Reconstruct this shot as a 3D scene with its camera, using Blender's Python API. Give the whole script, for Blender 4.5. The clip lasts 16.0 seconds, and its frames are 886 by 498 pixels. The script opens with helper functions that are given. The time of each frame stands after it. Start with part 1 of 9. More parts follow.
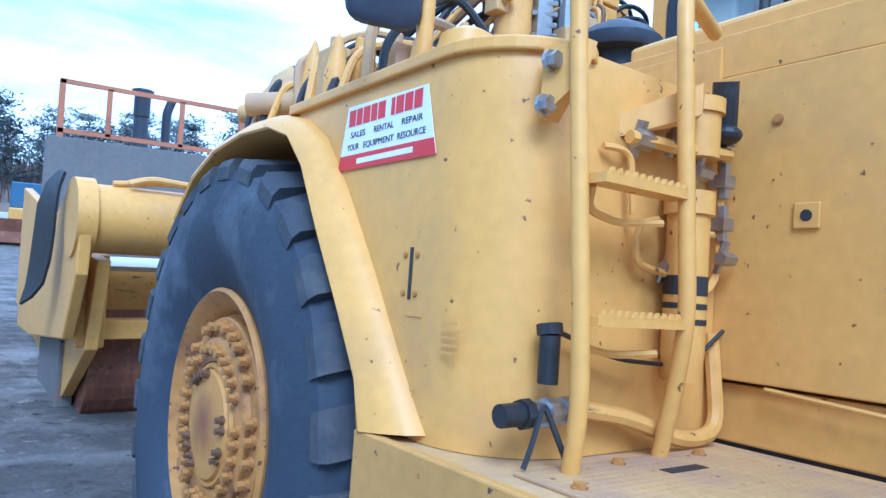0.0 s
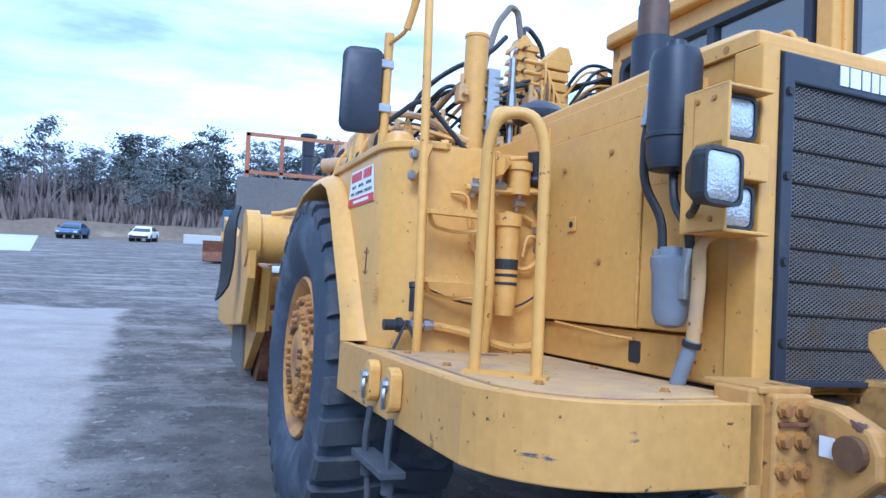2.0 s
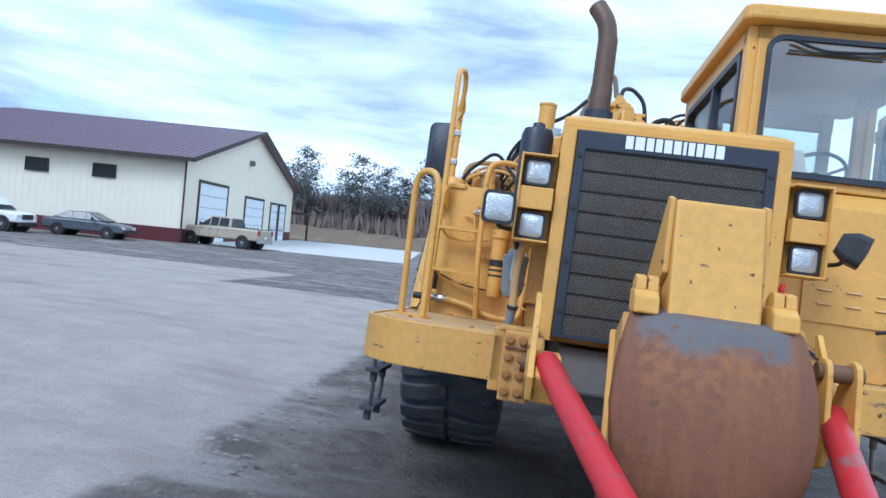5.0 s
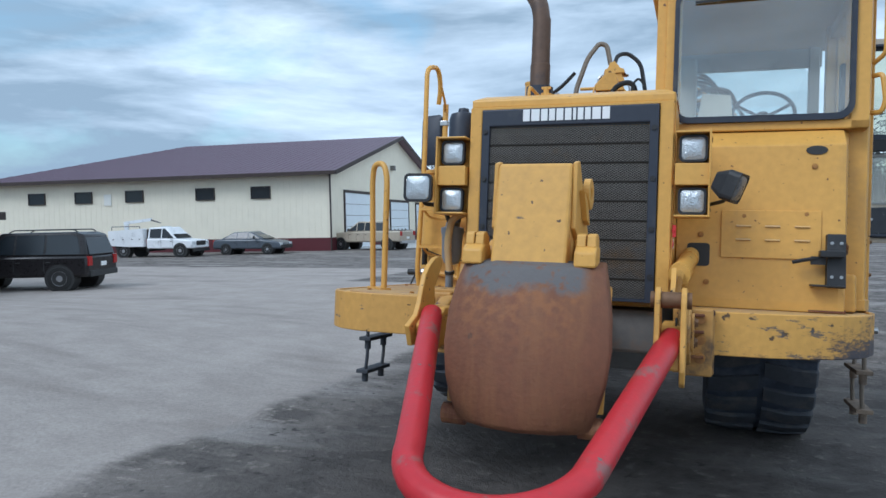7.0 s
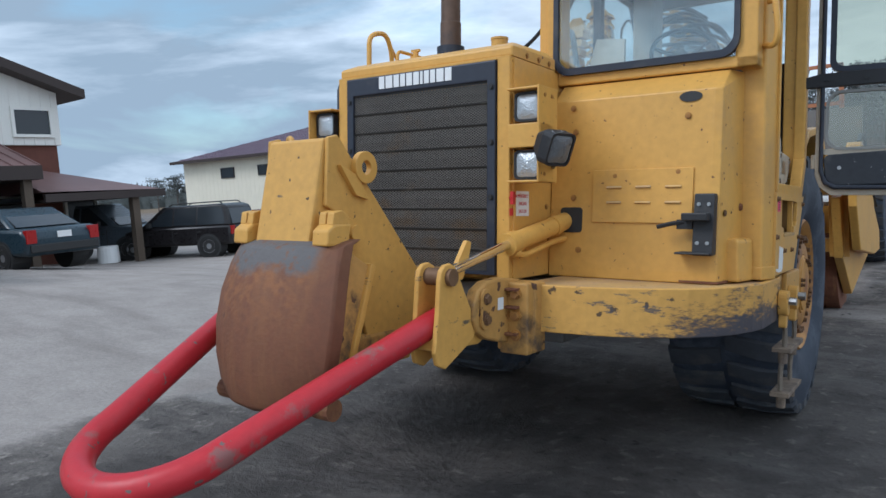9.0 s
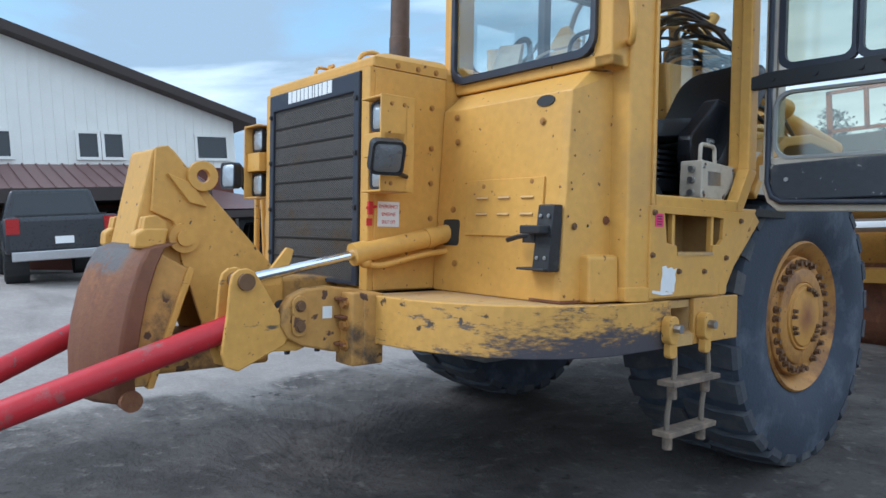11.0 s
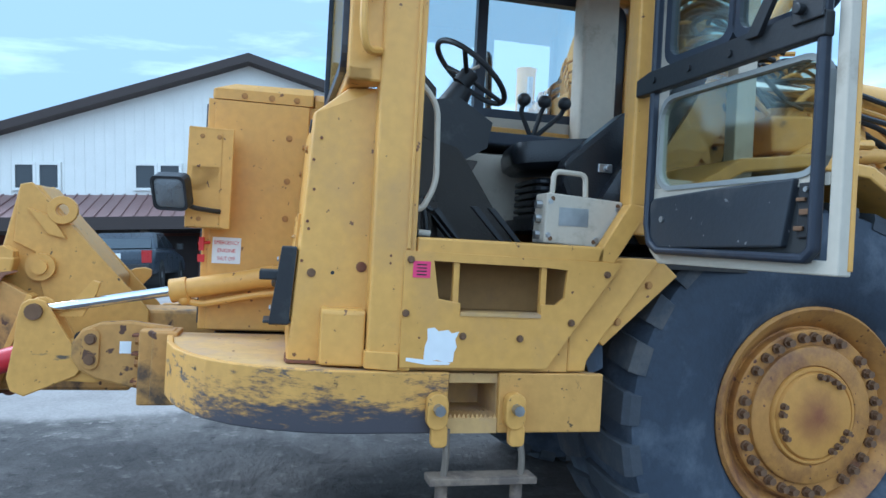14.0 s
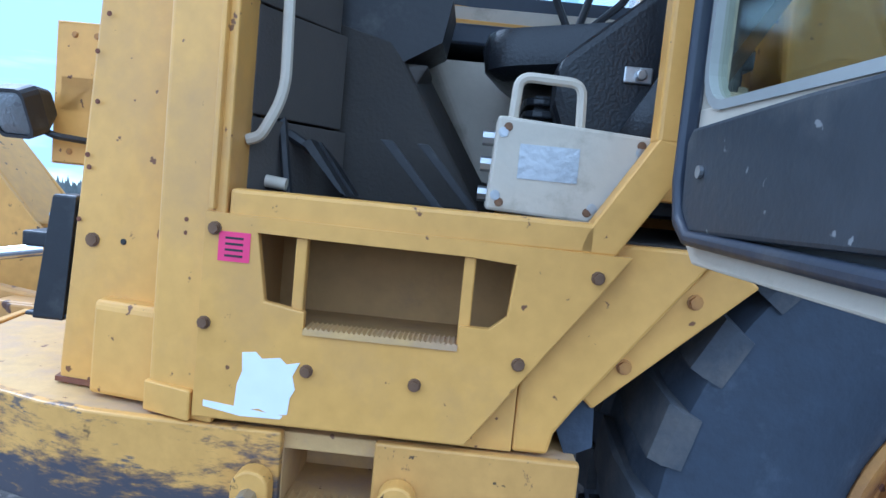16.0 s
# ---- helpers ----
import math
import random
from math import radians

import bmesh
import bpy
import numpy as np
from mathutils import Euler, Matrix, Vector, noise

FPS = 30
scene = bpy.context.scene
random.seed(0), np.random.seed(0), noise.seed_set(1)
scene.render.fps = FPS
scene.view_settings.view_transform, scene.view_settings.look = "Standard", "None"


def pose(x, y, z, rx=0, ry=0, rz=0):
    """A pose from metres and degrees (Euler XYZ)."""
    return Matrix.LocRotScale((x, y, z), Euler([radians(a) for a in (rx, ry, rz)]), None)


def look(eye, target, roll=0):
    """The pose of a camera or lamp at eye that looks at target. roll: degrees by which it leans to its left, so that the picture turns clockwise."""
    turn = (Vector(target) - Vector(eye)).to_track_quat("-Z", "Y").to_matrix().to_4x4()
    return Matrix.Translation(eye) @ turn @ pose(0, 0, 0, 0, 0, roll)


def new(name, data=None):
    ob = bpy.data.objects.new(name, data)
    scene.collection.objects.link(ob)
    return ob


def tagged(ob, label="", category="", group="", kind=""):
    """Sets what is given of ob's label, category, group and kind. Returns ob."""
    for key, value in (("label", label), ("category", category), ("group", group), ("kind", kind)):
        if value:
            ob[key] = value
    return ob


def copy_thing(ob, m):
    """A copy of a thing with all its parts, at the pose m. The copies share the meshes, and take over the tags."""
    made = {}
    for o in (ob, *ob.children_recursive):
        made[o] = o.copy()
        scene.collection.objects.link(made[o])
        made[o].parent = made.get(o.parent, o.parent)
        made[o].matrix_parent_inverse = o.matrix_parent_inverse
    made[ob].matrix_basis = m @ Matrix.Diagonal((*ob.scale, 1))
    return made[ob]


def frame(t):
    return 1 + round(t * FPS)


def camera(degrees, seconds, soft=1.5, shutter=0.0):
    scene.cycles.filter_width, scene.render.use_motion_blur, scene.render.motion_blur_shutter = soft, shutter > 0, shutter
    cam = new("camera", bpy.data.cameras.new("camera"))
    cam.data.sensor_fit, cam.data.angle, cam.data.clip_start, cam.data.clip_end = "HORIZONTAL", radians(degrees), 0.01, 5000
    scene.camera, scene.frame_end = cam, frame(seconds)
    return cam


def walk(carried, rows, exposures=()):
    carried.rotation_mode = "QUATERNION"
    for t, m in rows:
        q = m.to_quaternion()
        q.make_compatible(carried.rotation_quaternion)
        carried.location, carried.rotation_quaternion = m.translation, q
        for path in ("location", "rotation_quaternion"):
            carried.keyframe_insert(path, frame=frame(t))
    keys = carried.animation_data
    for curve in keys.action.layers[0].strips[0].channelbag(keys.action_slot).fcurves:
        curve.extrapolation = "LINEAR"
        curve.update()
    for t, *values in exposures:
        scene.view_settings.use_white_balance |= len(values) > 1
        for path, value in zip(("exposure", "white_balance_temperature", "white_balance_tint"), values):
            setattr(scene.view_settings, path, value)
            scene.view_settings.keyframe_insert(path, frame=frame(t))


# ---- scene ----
cam = camera(64.1, 16.0)
PATH = [
    (0, (-2.623, 0.108, 1.923), (-1.438, 1.719, 1.889), 4.8),
    (0.5, (-2.689, -0.375, 1.935), (-1.614, 1.311, 1.925), 2.5),
    (0.7, (-2.747, -0.564, 1.943), (-1.66, 1.115, 1.929), 4.6),
    (1, (-2.745, -0.877, 1.959), (-1.774, 0.871, 1.968), 1.9),
    (1.5, (-2.637, -1.396, 1.97), (-1.757, 0.4, 1.955), 2.9),
    (2, (-2.575, -1.847, 1.962), (-1.832, 0.01, 1.93), 3.2),
    (2.5, (-2.324, -2.251, 1.966), (-1.837, -0.311, 1.972), 2.9),
    (3, (-2.117, -2.731, 1.986), (-1.805, -0.755, 1.997), 1.5),
    (3.2, (-2.039, -2.913, 1.975), (-1.759, -0.933, 1.976), 2.2),
    (5.3, (-0.512, -4.127, 2.015), (-0.865, -2.159, 1.982), 3.5),
    (5.5, (-0.366, -4.191, 2.018), (-0.755, -2.229, 1.991), 1.8),
    (6, (-0.041, -4.355, 2.007), (-0.476, -2.41, 1.85), 2.2),
    (6.5, (0.387, -4.455, 2.007), (-0.205, -2.546, 1.932), 2.3),
    (7, (0.747, -4.33, 1.997), (0.057, -2.454, 1.912), -1.2),
    (7.5, (1.168, -4.172, 2.012), (0.32, -2.367, 1.863), -0.6),
    (8, (1.652, -4.001, 2.016), (0.706, -2.246, 1.857), 0.5),
    (8.5, (2.099, -3.652, 1.997), (1.092, -1.932, 1.833), -1.3),
    (8.7, (2.254, -3.525, 2.01), (1.189, -1.842, 1.826), -2.6),
    (10.8, (3.671, -2.282, 1.838), (2.159, -0.976, 1.752), -3.6),
    (11, (3.772, -2.119, 1.821), (2.227, -0.853, 1.734), -3.3),
    (11.5, (3.993, -1.729, 1.796), (2.43, -0.484, 1.735), -2.8),
    (12, (4.269, -1.3, 1.787), (2.605, -0.192, 1.717), -1.9),
    (12.5, (4.409, -0.827, 1.746), (2.616, 0.057, 1.692), -1.4),
    (13, (4.563, -0.381, 1.772), (2.682, 0.296, 1.712), -1.4),
    (13.5, (4.631, 0.013, 1.775), (2.685, 0.475, 1.733), -2.1),
    (14, (4.466, 0.37, 1.786), (2.52, 0.833, 1.816), -1.3),
    (14.5, (4.294, 0.754, 1.794), (2.335, 1.156, 1.821), -3.1),
    (15, (4.035, 1.076, 1.808), (2.058, 1.37, 1.742), 0.1),
    (15.5, (3.617, 1.212, 1.832), (1.631, 1.419, 1.723), -2.5),
    (16, (3.27, 1.44, 1.837), (1.274, 1.367, 1.735), 1.7),
]
EXPOSURE = [(0, 1.06, 4200, 9), (1, 0.99, 4380, 12), (2.5, 0.79, 4620, 15), (3.2, 0.74, 4750, 16), (5.5, 0.46, 5250, 9), (6.5, 0.22, 5400, 8), (8.5, 0.14, 5700, 11), (11, 0.50, 5450, 9), (12.5, 0.78, 5050, 6), (13.5, 0.88, 4850, 3), (14.5, 0.84, 4750, 3), (15.2, 0.90, 4600, 7), (16, 1.24, 4550, 9)]
walk(cam, [(t, look(eye, target, roll)) for t, eye, target, roll in PATH], EXPOSURE)
# ---- light ----
world = bpy.data.worlds.new("sky")
scene.world = world
world.use_nodes = True
wn, wl = world.node_tree.nodes, world.node_tree.links
wn.clear()
w_out = wn.new("ShaderNodeOutputWorld")
w_bg = wn.new("ShaderNodeBackground")
w_sky = wn.new("ShaderNodeTexSky")
w_sky.sky_type, w_sky.sun_disc = "NISHITA", False
w_sky.sun_elevation, w_sky.sun_rotation = radians(48), radians(210)
w_tc = wn.new("ShaderNodeTexCoord")
w_map = wn.new("ShaderNodeMapping")
w_map.inputs["Scale"].default_value = (1.0, 1.0, 3.2)
w_n1 = wn.new("ShaderNodeTexNoise")
w_n1.inputs["Scale"].default_value, w_n1.inputs["Detail"].default_value, w_n1.inputs["Roughness"].default_value = 2.1, 6.0, 0.52
w_n1.inputs["Distortion"].default_value = 0.4
w_n2 = wn.new("ShaderNodeTexNoise")
w_n2.inputs["Scale"].default_value, w_n2.inputs["Detail"].default_value, w_n2.inputs["Roughness"].default_value = 2.3, 8.0, 0.56
w_n2.inputs["Distortion"].default_value = 0.25
w_map2 = wn.new("ShaderNodeMapping")
w_map2.inputs["Scale"].default_value, w_map2.inputs["Location"].default_value = (1.0, 1.0, 4.6), (0.35, 0.6, 0.2)
w_r1 = wn.new("ShaderNodeValToRGB")
w_r1.color_ramp.elements[0].position, w_r1.color_ramp.elements[1].position = 0.24, 0.42
w_r2 = wn.new("ShaderNodeValToRGB")
w_r2.color_ramp.elements[0].position, w_r2.color_ramp.elements[1].position = 0.33, 0.60
w_r2.color_ramp.elements[0].color = (3.9, 4.9, 5.7, 1)
w_r2.color_ramp.elements[1].color = (10.6, 11.7, 12.4, 1)
w_mix = wn.new("ShaderNodeMixRGB")
wl.new(w_tc.outputs["Generated"], w_map.inputs["Vector"])
wl.new(w_map.outputs["Vector"], w_n1.inputs["Vector"])
wl.new(w_tc.outputs["Generated"], w_map2.inputs["Vector"])
wl.new(w_map2.outputs["Vector"], w_n2.inputs["Vector"])
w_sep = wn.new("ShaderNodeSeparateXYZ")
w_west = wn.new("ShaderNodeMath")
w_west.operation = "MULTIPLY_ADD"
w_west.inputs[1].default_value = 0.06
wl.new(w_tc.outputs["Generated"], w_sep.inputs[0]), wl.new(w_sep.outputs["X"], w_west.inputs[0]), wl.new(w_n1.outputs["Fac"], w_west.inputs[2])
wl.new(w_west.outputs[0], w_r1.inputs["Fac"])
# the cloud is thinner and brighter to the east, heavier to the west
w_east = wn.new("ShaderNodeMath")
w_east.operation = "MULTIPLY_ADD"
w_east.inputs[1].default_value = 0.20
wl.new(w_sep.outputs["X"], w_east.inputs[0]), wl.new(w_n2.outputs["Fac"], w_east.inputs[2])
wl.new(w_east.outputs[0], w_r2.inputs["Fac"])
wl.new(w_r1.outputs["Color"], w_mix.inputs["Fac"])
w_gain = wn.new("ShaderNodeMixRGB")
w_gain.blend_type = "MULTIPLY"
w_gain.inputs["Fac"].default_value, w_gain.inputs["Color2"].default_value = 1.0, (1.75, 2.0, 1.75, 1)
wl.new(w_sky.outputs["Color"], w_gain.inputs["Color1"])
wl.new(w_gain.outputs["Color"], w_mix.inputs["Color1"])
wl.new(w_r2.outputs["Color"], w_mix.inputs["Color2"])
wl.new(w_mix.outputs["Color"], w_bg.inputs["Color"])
w_bg.inputs["Strength"].default_value = 0.085
wl.new(w_bg.outputs["Background"], w_out.inputs["Surface"])

sun = new("sun", bpy.data.lights.new("sun", "SUN"))
sun.data.energy, sun.data.angle, sun.data.color = 1.5, radians(25), (1.0, 0.97, 0.93)
sun.matrix_world = look((-20, -30, 40), (0, 0, 0))


# ---- materials ----
def mat(name, color, rough=0.6, metal=0.0, vary=0.12, scale=6.0, bump=0.15, bscale=60.0, dirt=None, dscale=3.0, dlo=0.55, dhi=0.7, spec=0.4, spots=None, slo=0.66, sscale=26.0, streak=None, nicks=None):
    """Paint, rubber, steel and the like: colour varied at two scales, patches of dirt or rust, small chips, fine relief."""
    m = bpy.data.materials.new(name)
    m.use_nodes = True
    n, l = m.node_tree.nodes, m.node_tree.links
    b = n["Principled BSDF"]
    b.inputs["Roughness"].default_value, b.inputs["Metallic"].default_value = rough, metal
    b.inputs["Specular IOR Level"].default_value = spec
    tc = n.new("ShaderNodeTexCoord")
    big, small = n.new("ShaderNodeTexNoise"), n.new("ShaderNodeTexNoise")
    big.inputs["Scale"].default_value, big.inputs["Detail"].default_value = scale * 0.25, 4
    small.inputs["Scale"].default_value, small.inputs["Detail"].default_value = scale * 4, 6
    for t in (big, small):
        l.new(tc.outputs["Object"], t.inputs["Vector"])
    add = n.new("ShaderNodeMath")
    l.new(big.outputs["Fac"], add.inputs[0]), l.new(small.outputs["Fac"], add.inputs[1])
    ramp = n.new("ShaderNodeMapRange")
    ramp.inputs["From Min"].default_value, ramp.inputs["From Max"].default_value = 0.6, 1.4
    ramp.inputs["To Min"].default_value, ramp.inputs["To Max"].default_value = 1 - vary, 1 + vary
    l.new(add.outputs[0], ramp.inputs["Value"])
    hsv = n.new("ShaderNodeHueSaturation")
    hsv.inputs["Color"].default_value = (*color, 1)
    l.new(ramp.outputs["Result"], hsv.inputs["Value"])
    last = hsv.outputs["Color"]
    if dirt:
        dn, dr, mx = n.new("ShaderNodeTexNoise"), n.new("ShaderNodeValToRGB"), n.new("ShaderNodeMixRGB")
        dn.inputs["Scale"].default_value, dn.inputs["Detail"].default_value, dn.inputs["Roughness"].default_value = dscale, 8, 0.65
        if streak:
            mp = n.new("ShaderNodeMapping")
            mp.inputs["Scale"].default_value = streak
            l.new(tc.outputs["Object"], mp.inputs["Vector"]), l.new(mp.outputs["Vector"], dn.inputs["Vector"])
        else:
            l.new(tc.outputs["Object"], dn.inputs["Vector"])
        dr.color_ramp.elements[0].position, dr.color_ramp.elements[1].position = dlo, dhi
        l.new(dn.outputs["Fac"], dr.inputs["Fac"]), l.new(dr.outputs["Color"], mx.inputs["Fac"])
        l.new(last, mx.inputs["Color1"])
        mx.inputs["Color2"].default_value = (*dirt, 1)
        last = mx.outputs["Color"]
    if spots:
        sn, sr, mx = n.new("ShaderNodeTexNoise"), n.new("ShaderNodeValToRGB"), n.new("ShaderNodeMixRGB")
        sn.inputs["Scale"].default_value, sn.inputs["Detail"].default_value = sscale, 3
        l.new(tc.outputs["Object"], sn.inputs["Vector"])
        sr.color_ramp.elements[0].position, sr.color_ramp.elements[1].position = slo, slo + 0.03
        l.new(sn.outputs["Fac"], sr.inputs["Fac"]), l.new(sr.outputs["Color"], mx.inputs["Fac"])
        l.new(last, mx.inputs["Color1"])
        mx.inputs["Color2"].default_value = (*spots, 1)
        last = mx.outputs["Color"]
    if nicks:
        kn, kr, mx, mp = n.new("ShaderNodeTexNoise"), n.new("ShaderNodeValToRGB"), n.new("ShaderNodeMixRGB"), n.new("ShaderNodeMapping")
        mp.inputs["Scale"].default_value, mp.inputs["Rotation"].default_value = (1.0, 1.0, 0.55), (0.5, 0.3, 0.0)
        kn.inputs["Scale"].default_value, kn.inputs["Detail"].default_value, kn.inputs["Roughness"].default_value = 7.0, 10, 0.78
        l.new(tc.outputs["Object"], mp.inputs["Vector"]), l.new(mp.outputs["Vector"], kn.inputs["Vector"])
        kr.color_ramp.elements[0].position, kr.color_ramp.elements[1].position = nicks, nicks + 0.035
        l.new(kn.outputs["Fac"], kr.inputs["Fac"]), l.new(kr.outputs["Color"], mx.inputs["Fac"])
        l.new(last, mx.inputs["Color1"])
        mx.inputs["Color2"].default_value = (0.16, 0.085, 0.04, 1)
        last = mx.outputs["Color"]
    l.new(last, b.inputs["Base Color"])
    rr = n.new("ShaderNodeMapRange")
    rr.inputs["To Min"].default_value, rr.inputs["To Max"].default_value = max(0.03, rough - 0.12), min(1, rough + 0.12)
    l.new(small.outputs["Fac"], rr.inputs["Value"]), l.new(rr.outputs["Result"], b.inputs["Roughness"])
    if bump:
        bn, bp = n.new("ShaderNodeTexNoise"), n.new("ShaderNodeBump")
        bn.inputs["Scale"].default_value, bn.inputs["Detail"].default_value = bscale, 5
        bp.inputs["Strength"].default_value, bp.inputs["Distance"].default_value = bump, 0.01
        l.new(tc.outputs["Object"], bn.inputs["Vector"]), l.new(bn.outputs["Fac"], bp.inputs["Height"])
        l.new(bp.outputs["Normal"], b.inputs["Normal"])
    return m


def glass_mat(name, tint=(0.9, 0.95, 0.95), rough=0.02, clear=0.82):
    """Thin flat glass: mostly see-through, with a mirror-like coat."""
    m = bpy.data.materials.new(name)
    m.use_nodes = True
    n, l = m.node_tree.nodes, m.node_tree.links
    n.clear()
    out, mix = n.new("ShaderNodeOutputMaterial"), n.new("ShaderNodeMixShader")
    tr, gl = n.new("ShaderNodeBsdfTransparent"), n.new("ShaderNodeBsdfGlossy")
    tr.inputs["Color"].default_value = (*tint, 1)
    gl.inputs["Roughness"].default_value = rough
    mix.inputs["Fac"].default_value = 1 - clear
    l.new(tr.outputs[0], mix.inputs[1]), l.new(gl.outputs[0], mix.inputs[2]), l.new(mix.outputs[0], out.inputs["Surface"])
    return m


YEL = mat("yellow_paint", (0.64, 0.345, 0.075), 0.42, vary=0.10, dirt=(0.51, 0.285, 0.085), dscale=2.2, dlo=0.55, dhi=0.75, spots=(0.17, 0.075, 0.03), slo=0.70, sscale=30.0, bump=0.05, bscale=30, nicks=0.675)
YELD = mat("worn_yellow_paint", (0.62, 0.335, 0.075), 0.5, vary=0.14, dirt=(0.12, 0.09, 0.06), dscale=3.5, dlo=0.63, dhi=0.68, streak=(1.0, 1.0, 4.0), spots=(0.10, 0.06, 0.03), slo=0.69, sscale=26.0, bump=0.08, bscale=40, nicks=0.66)
KICK = mat("cab_lining", (0.075, 0.065, 0.057), 0.8, vary=0.12, bump=0.2, bscale=120)
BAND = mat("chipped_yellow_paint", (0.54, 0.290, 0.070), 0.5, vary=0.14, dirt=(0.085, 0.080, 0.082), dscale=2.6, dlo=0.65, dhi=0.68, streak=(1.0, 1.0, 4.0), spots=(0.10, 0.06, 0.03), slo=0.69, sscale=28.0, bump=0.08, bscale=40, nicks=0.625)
GRUBBY = mat("greasy_yellow_paint", (0.49, 0.262, 0.070), 0.55, vary=0.18, dirt=(0.10, 0.065, 0.04), dscale=4.0, dlo=0.52, dhi=0.66, spots=(0.10, 0.05, 0.03), slo=0.64, sscale=12.0, bump=0.12, bscale=40)
SILL = mat("dusty_yellow_paint", (0.55, 0.345, 0.13), 0.75, vary=0.16, dirt=(0.42, 0.28, 0.17), dscale=3.5, dlo=0.45, dhi=0.65, spots=(0.2, 0.1, 0.05), slo=0.70, bump=0.12, bscale=80)
BROWN = mat("rusty_steel", (0.165, 0.062, 0.032), 0.7, vary=0.28, dirt=(0.27, 0.125, 0.05), dscale=3.0, dlo=0.50, dhi=0.70, streak=(4.0, 2.0, 0.9), spots=(0.09, 0.05, 0.035), slo=0.66, sscale=9.0, bump=0.35, bscale=50)

RUBBER = mat("tyre_rubber", (0.038, 0.047, 0.066), 0.72, vary=0.22, dirt=(0.125, 0.140, 0.168), dscale=2.6, dlo=0.50, dhi=0.74, bump=0.25, bscale=45)
TREAD = mat("muddy_tread_rubber", (0.056, 0.060, 0.070), 0.85, vary=0.2, dirt=(0.115, 0.105, 0.096), dscale=4.5, dlo=0.50, dhi=0.72, bump=0.3, bscale=50)
RIM = mat("rim_paint", (0.43, 0.205, 0.046), 0.55, vary=0.18, dirt=(0.17, 0.07, 0.032), dscale=4, dlo=0.48, dhi=0.68, spots=(0.12, 0.05, 0.03), slo=0.66, bump=0.15)
BLACK = mat("black_plastic", (0.022, 0.022, 0.024), 0.5, vary=0.2, dirt=(0.06, 0.058, 0.055), dscale=4, bump=0.1)
NAVY = mat("dark_blue_grey_paint", (0.028, 0.033, 0.048), 0.45, vary=0.15, dirt=(0.06, 0.06, 0.065), dscale=4, bump=0.06)
BOLT = mat("rusty_bolt_steel", (0.17, 0.095, 0.05), 0.6, 0.3, vary=0.3, bump=0.2)
LADDER = mat("muddy_step_steel", (0.24, 0.18, 0.13), 0.85, vary=0.25, dirt=(0.13, 0.10, 0.08), dscale=9, dlo=0.45, dhi=0.6, bump=0.4)
WIRE = mat("grille_wire", (0.150, 0.135, 0.120), 0.4, vary=0.2, dirt=(0.18, 0.12, 0.07), dscale=4, bump=0)
PSEAL = mat("grey_pane_seal", (0.30, 0.30, 0.28), 0.5, vary=0.1, bump=0)
GRILLE = mat("grille_grey", (0.024, 0.020, 0.016), 0.6, vary=0.2, dirt=(0.10, 0.085, 0.065), dscale=5, bump=0.15)
VINYL = mat("black_vinyl", (0.012, 0.013, 0.016), 0.33, vary=0.2, bump=0.2, bscale=120)
TAN = mat("tan_cab_trim", (0.50, 0.44, 0.35), 0.55, vary=0.08, dirt=(0.34, 0.29, 0.22), dscale=5, bump=0.08)
DASH = mat("dark_brown_trim", (0.036, 0.031, 0.026), 0.75, vary=0.2, bump=0.25, bscale=90)
RECESS = mat("brown_recess", (0.34, 0.20, 0.07), 0.8, vary=0.15, dirt=(0.25, 0.15, 0.07), dscale=5, bump=0.1)
GREYF = mat("grey_filter_paint", (0.20, 0.22, 0.25), 0.4, vary=0.1, dirt=(0.12, 0.11, 0.1), bump=0.05)
CHROME = mat("chromed_rod", (0.75, 0.76, 0.78), 0.12, 1.0, vary=0.05, bump=0)
STEEL = mat("zinc_fitting", (0.42, 0.42, 0.42), 0.35, 0.9, vary=0.15, bump=0.1)
RED = mat("red_paint", (0.46, 0.022, 0.03), 0.42, vary=0.12, dirt=(0.26, 0.10, 0.09), dscale=5, dlo=0.58, dhi=0.66, spots=(0.16, 0.11, 0.10), slo=0.68, bump=0.08)
ORANGE = mat("faded_orange_paint", (0.40, 0.16, 0.075), 0.6, vary=0.15, dirt=(0.2, 0.08, 0.05), bump=0.1)
GREYW = mat("weathered_grey_steel", (0.16, 0.15, 0.14), 0.7, vary=0.18, dirt=(0.2, 0.13, 0.09), bump=0.15)
HOSE = mat("hydraulic_hose", (0.02, 0.02, 0.021), 0.5, vary=0.2, bump=0.15, bscale=200)
WHITE = mat("white_vinyl", (0.78, 0.78, 0.77), 0.45, vary=0.04, bump=0)
REDV = mat("red_vinyl", (0.55, 0.03, 0.03), 0.45, vary=0.05, bump=0)
PINK = mat("pink_sticker", (0.70, 0.05, 0.16), 0.5, vary=0.1, bump=0)
INK = mat("dark_print", (0.03, 0.03, 0.03), 0.6, vary=0.1, bump=0)
ROPE = mat("steel_rope", (0.22, 0.18, 0.14), 0.6, 0.4, vary=0.2, bump=0.6, bscale=180)
EXH = mat("burnt_exhaust_steel", (0.13, 0.085, 0.062), 0.55, 0.4, vary=0.25, dirt=(0.07, 0.06, 0.06), bump=0.15)
GLASS = glass_mat("cab_glass", clear=0.84)
PANE = glass_mat("door_glass", (0.80, 0.82, 0.72), rough=0.10, clear=0.86)
# darker, duller lens for the one work lamp turned aside
DIM = mat("dim_lens", (0.16, 0.165, 0.17), 0.3, 0.2, vary=0.1, bump=0.4, bscale=90)
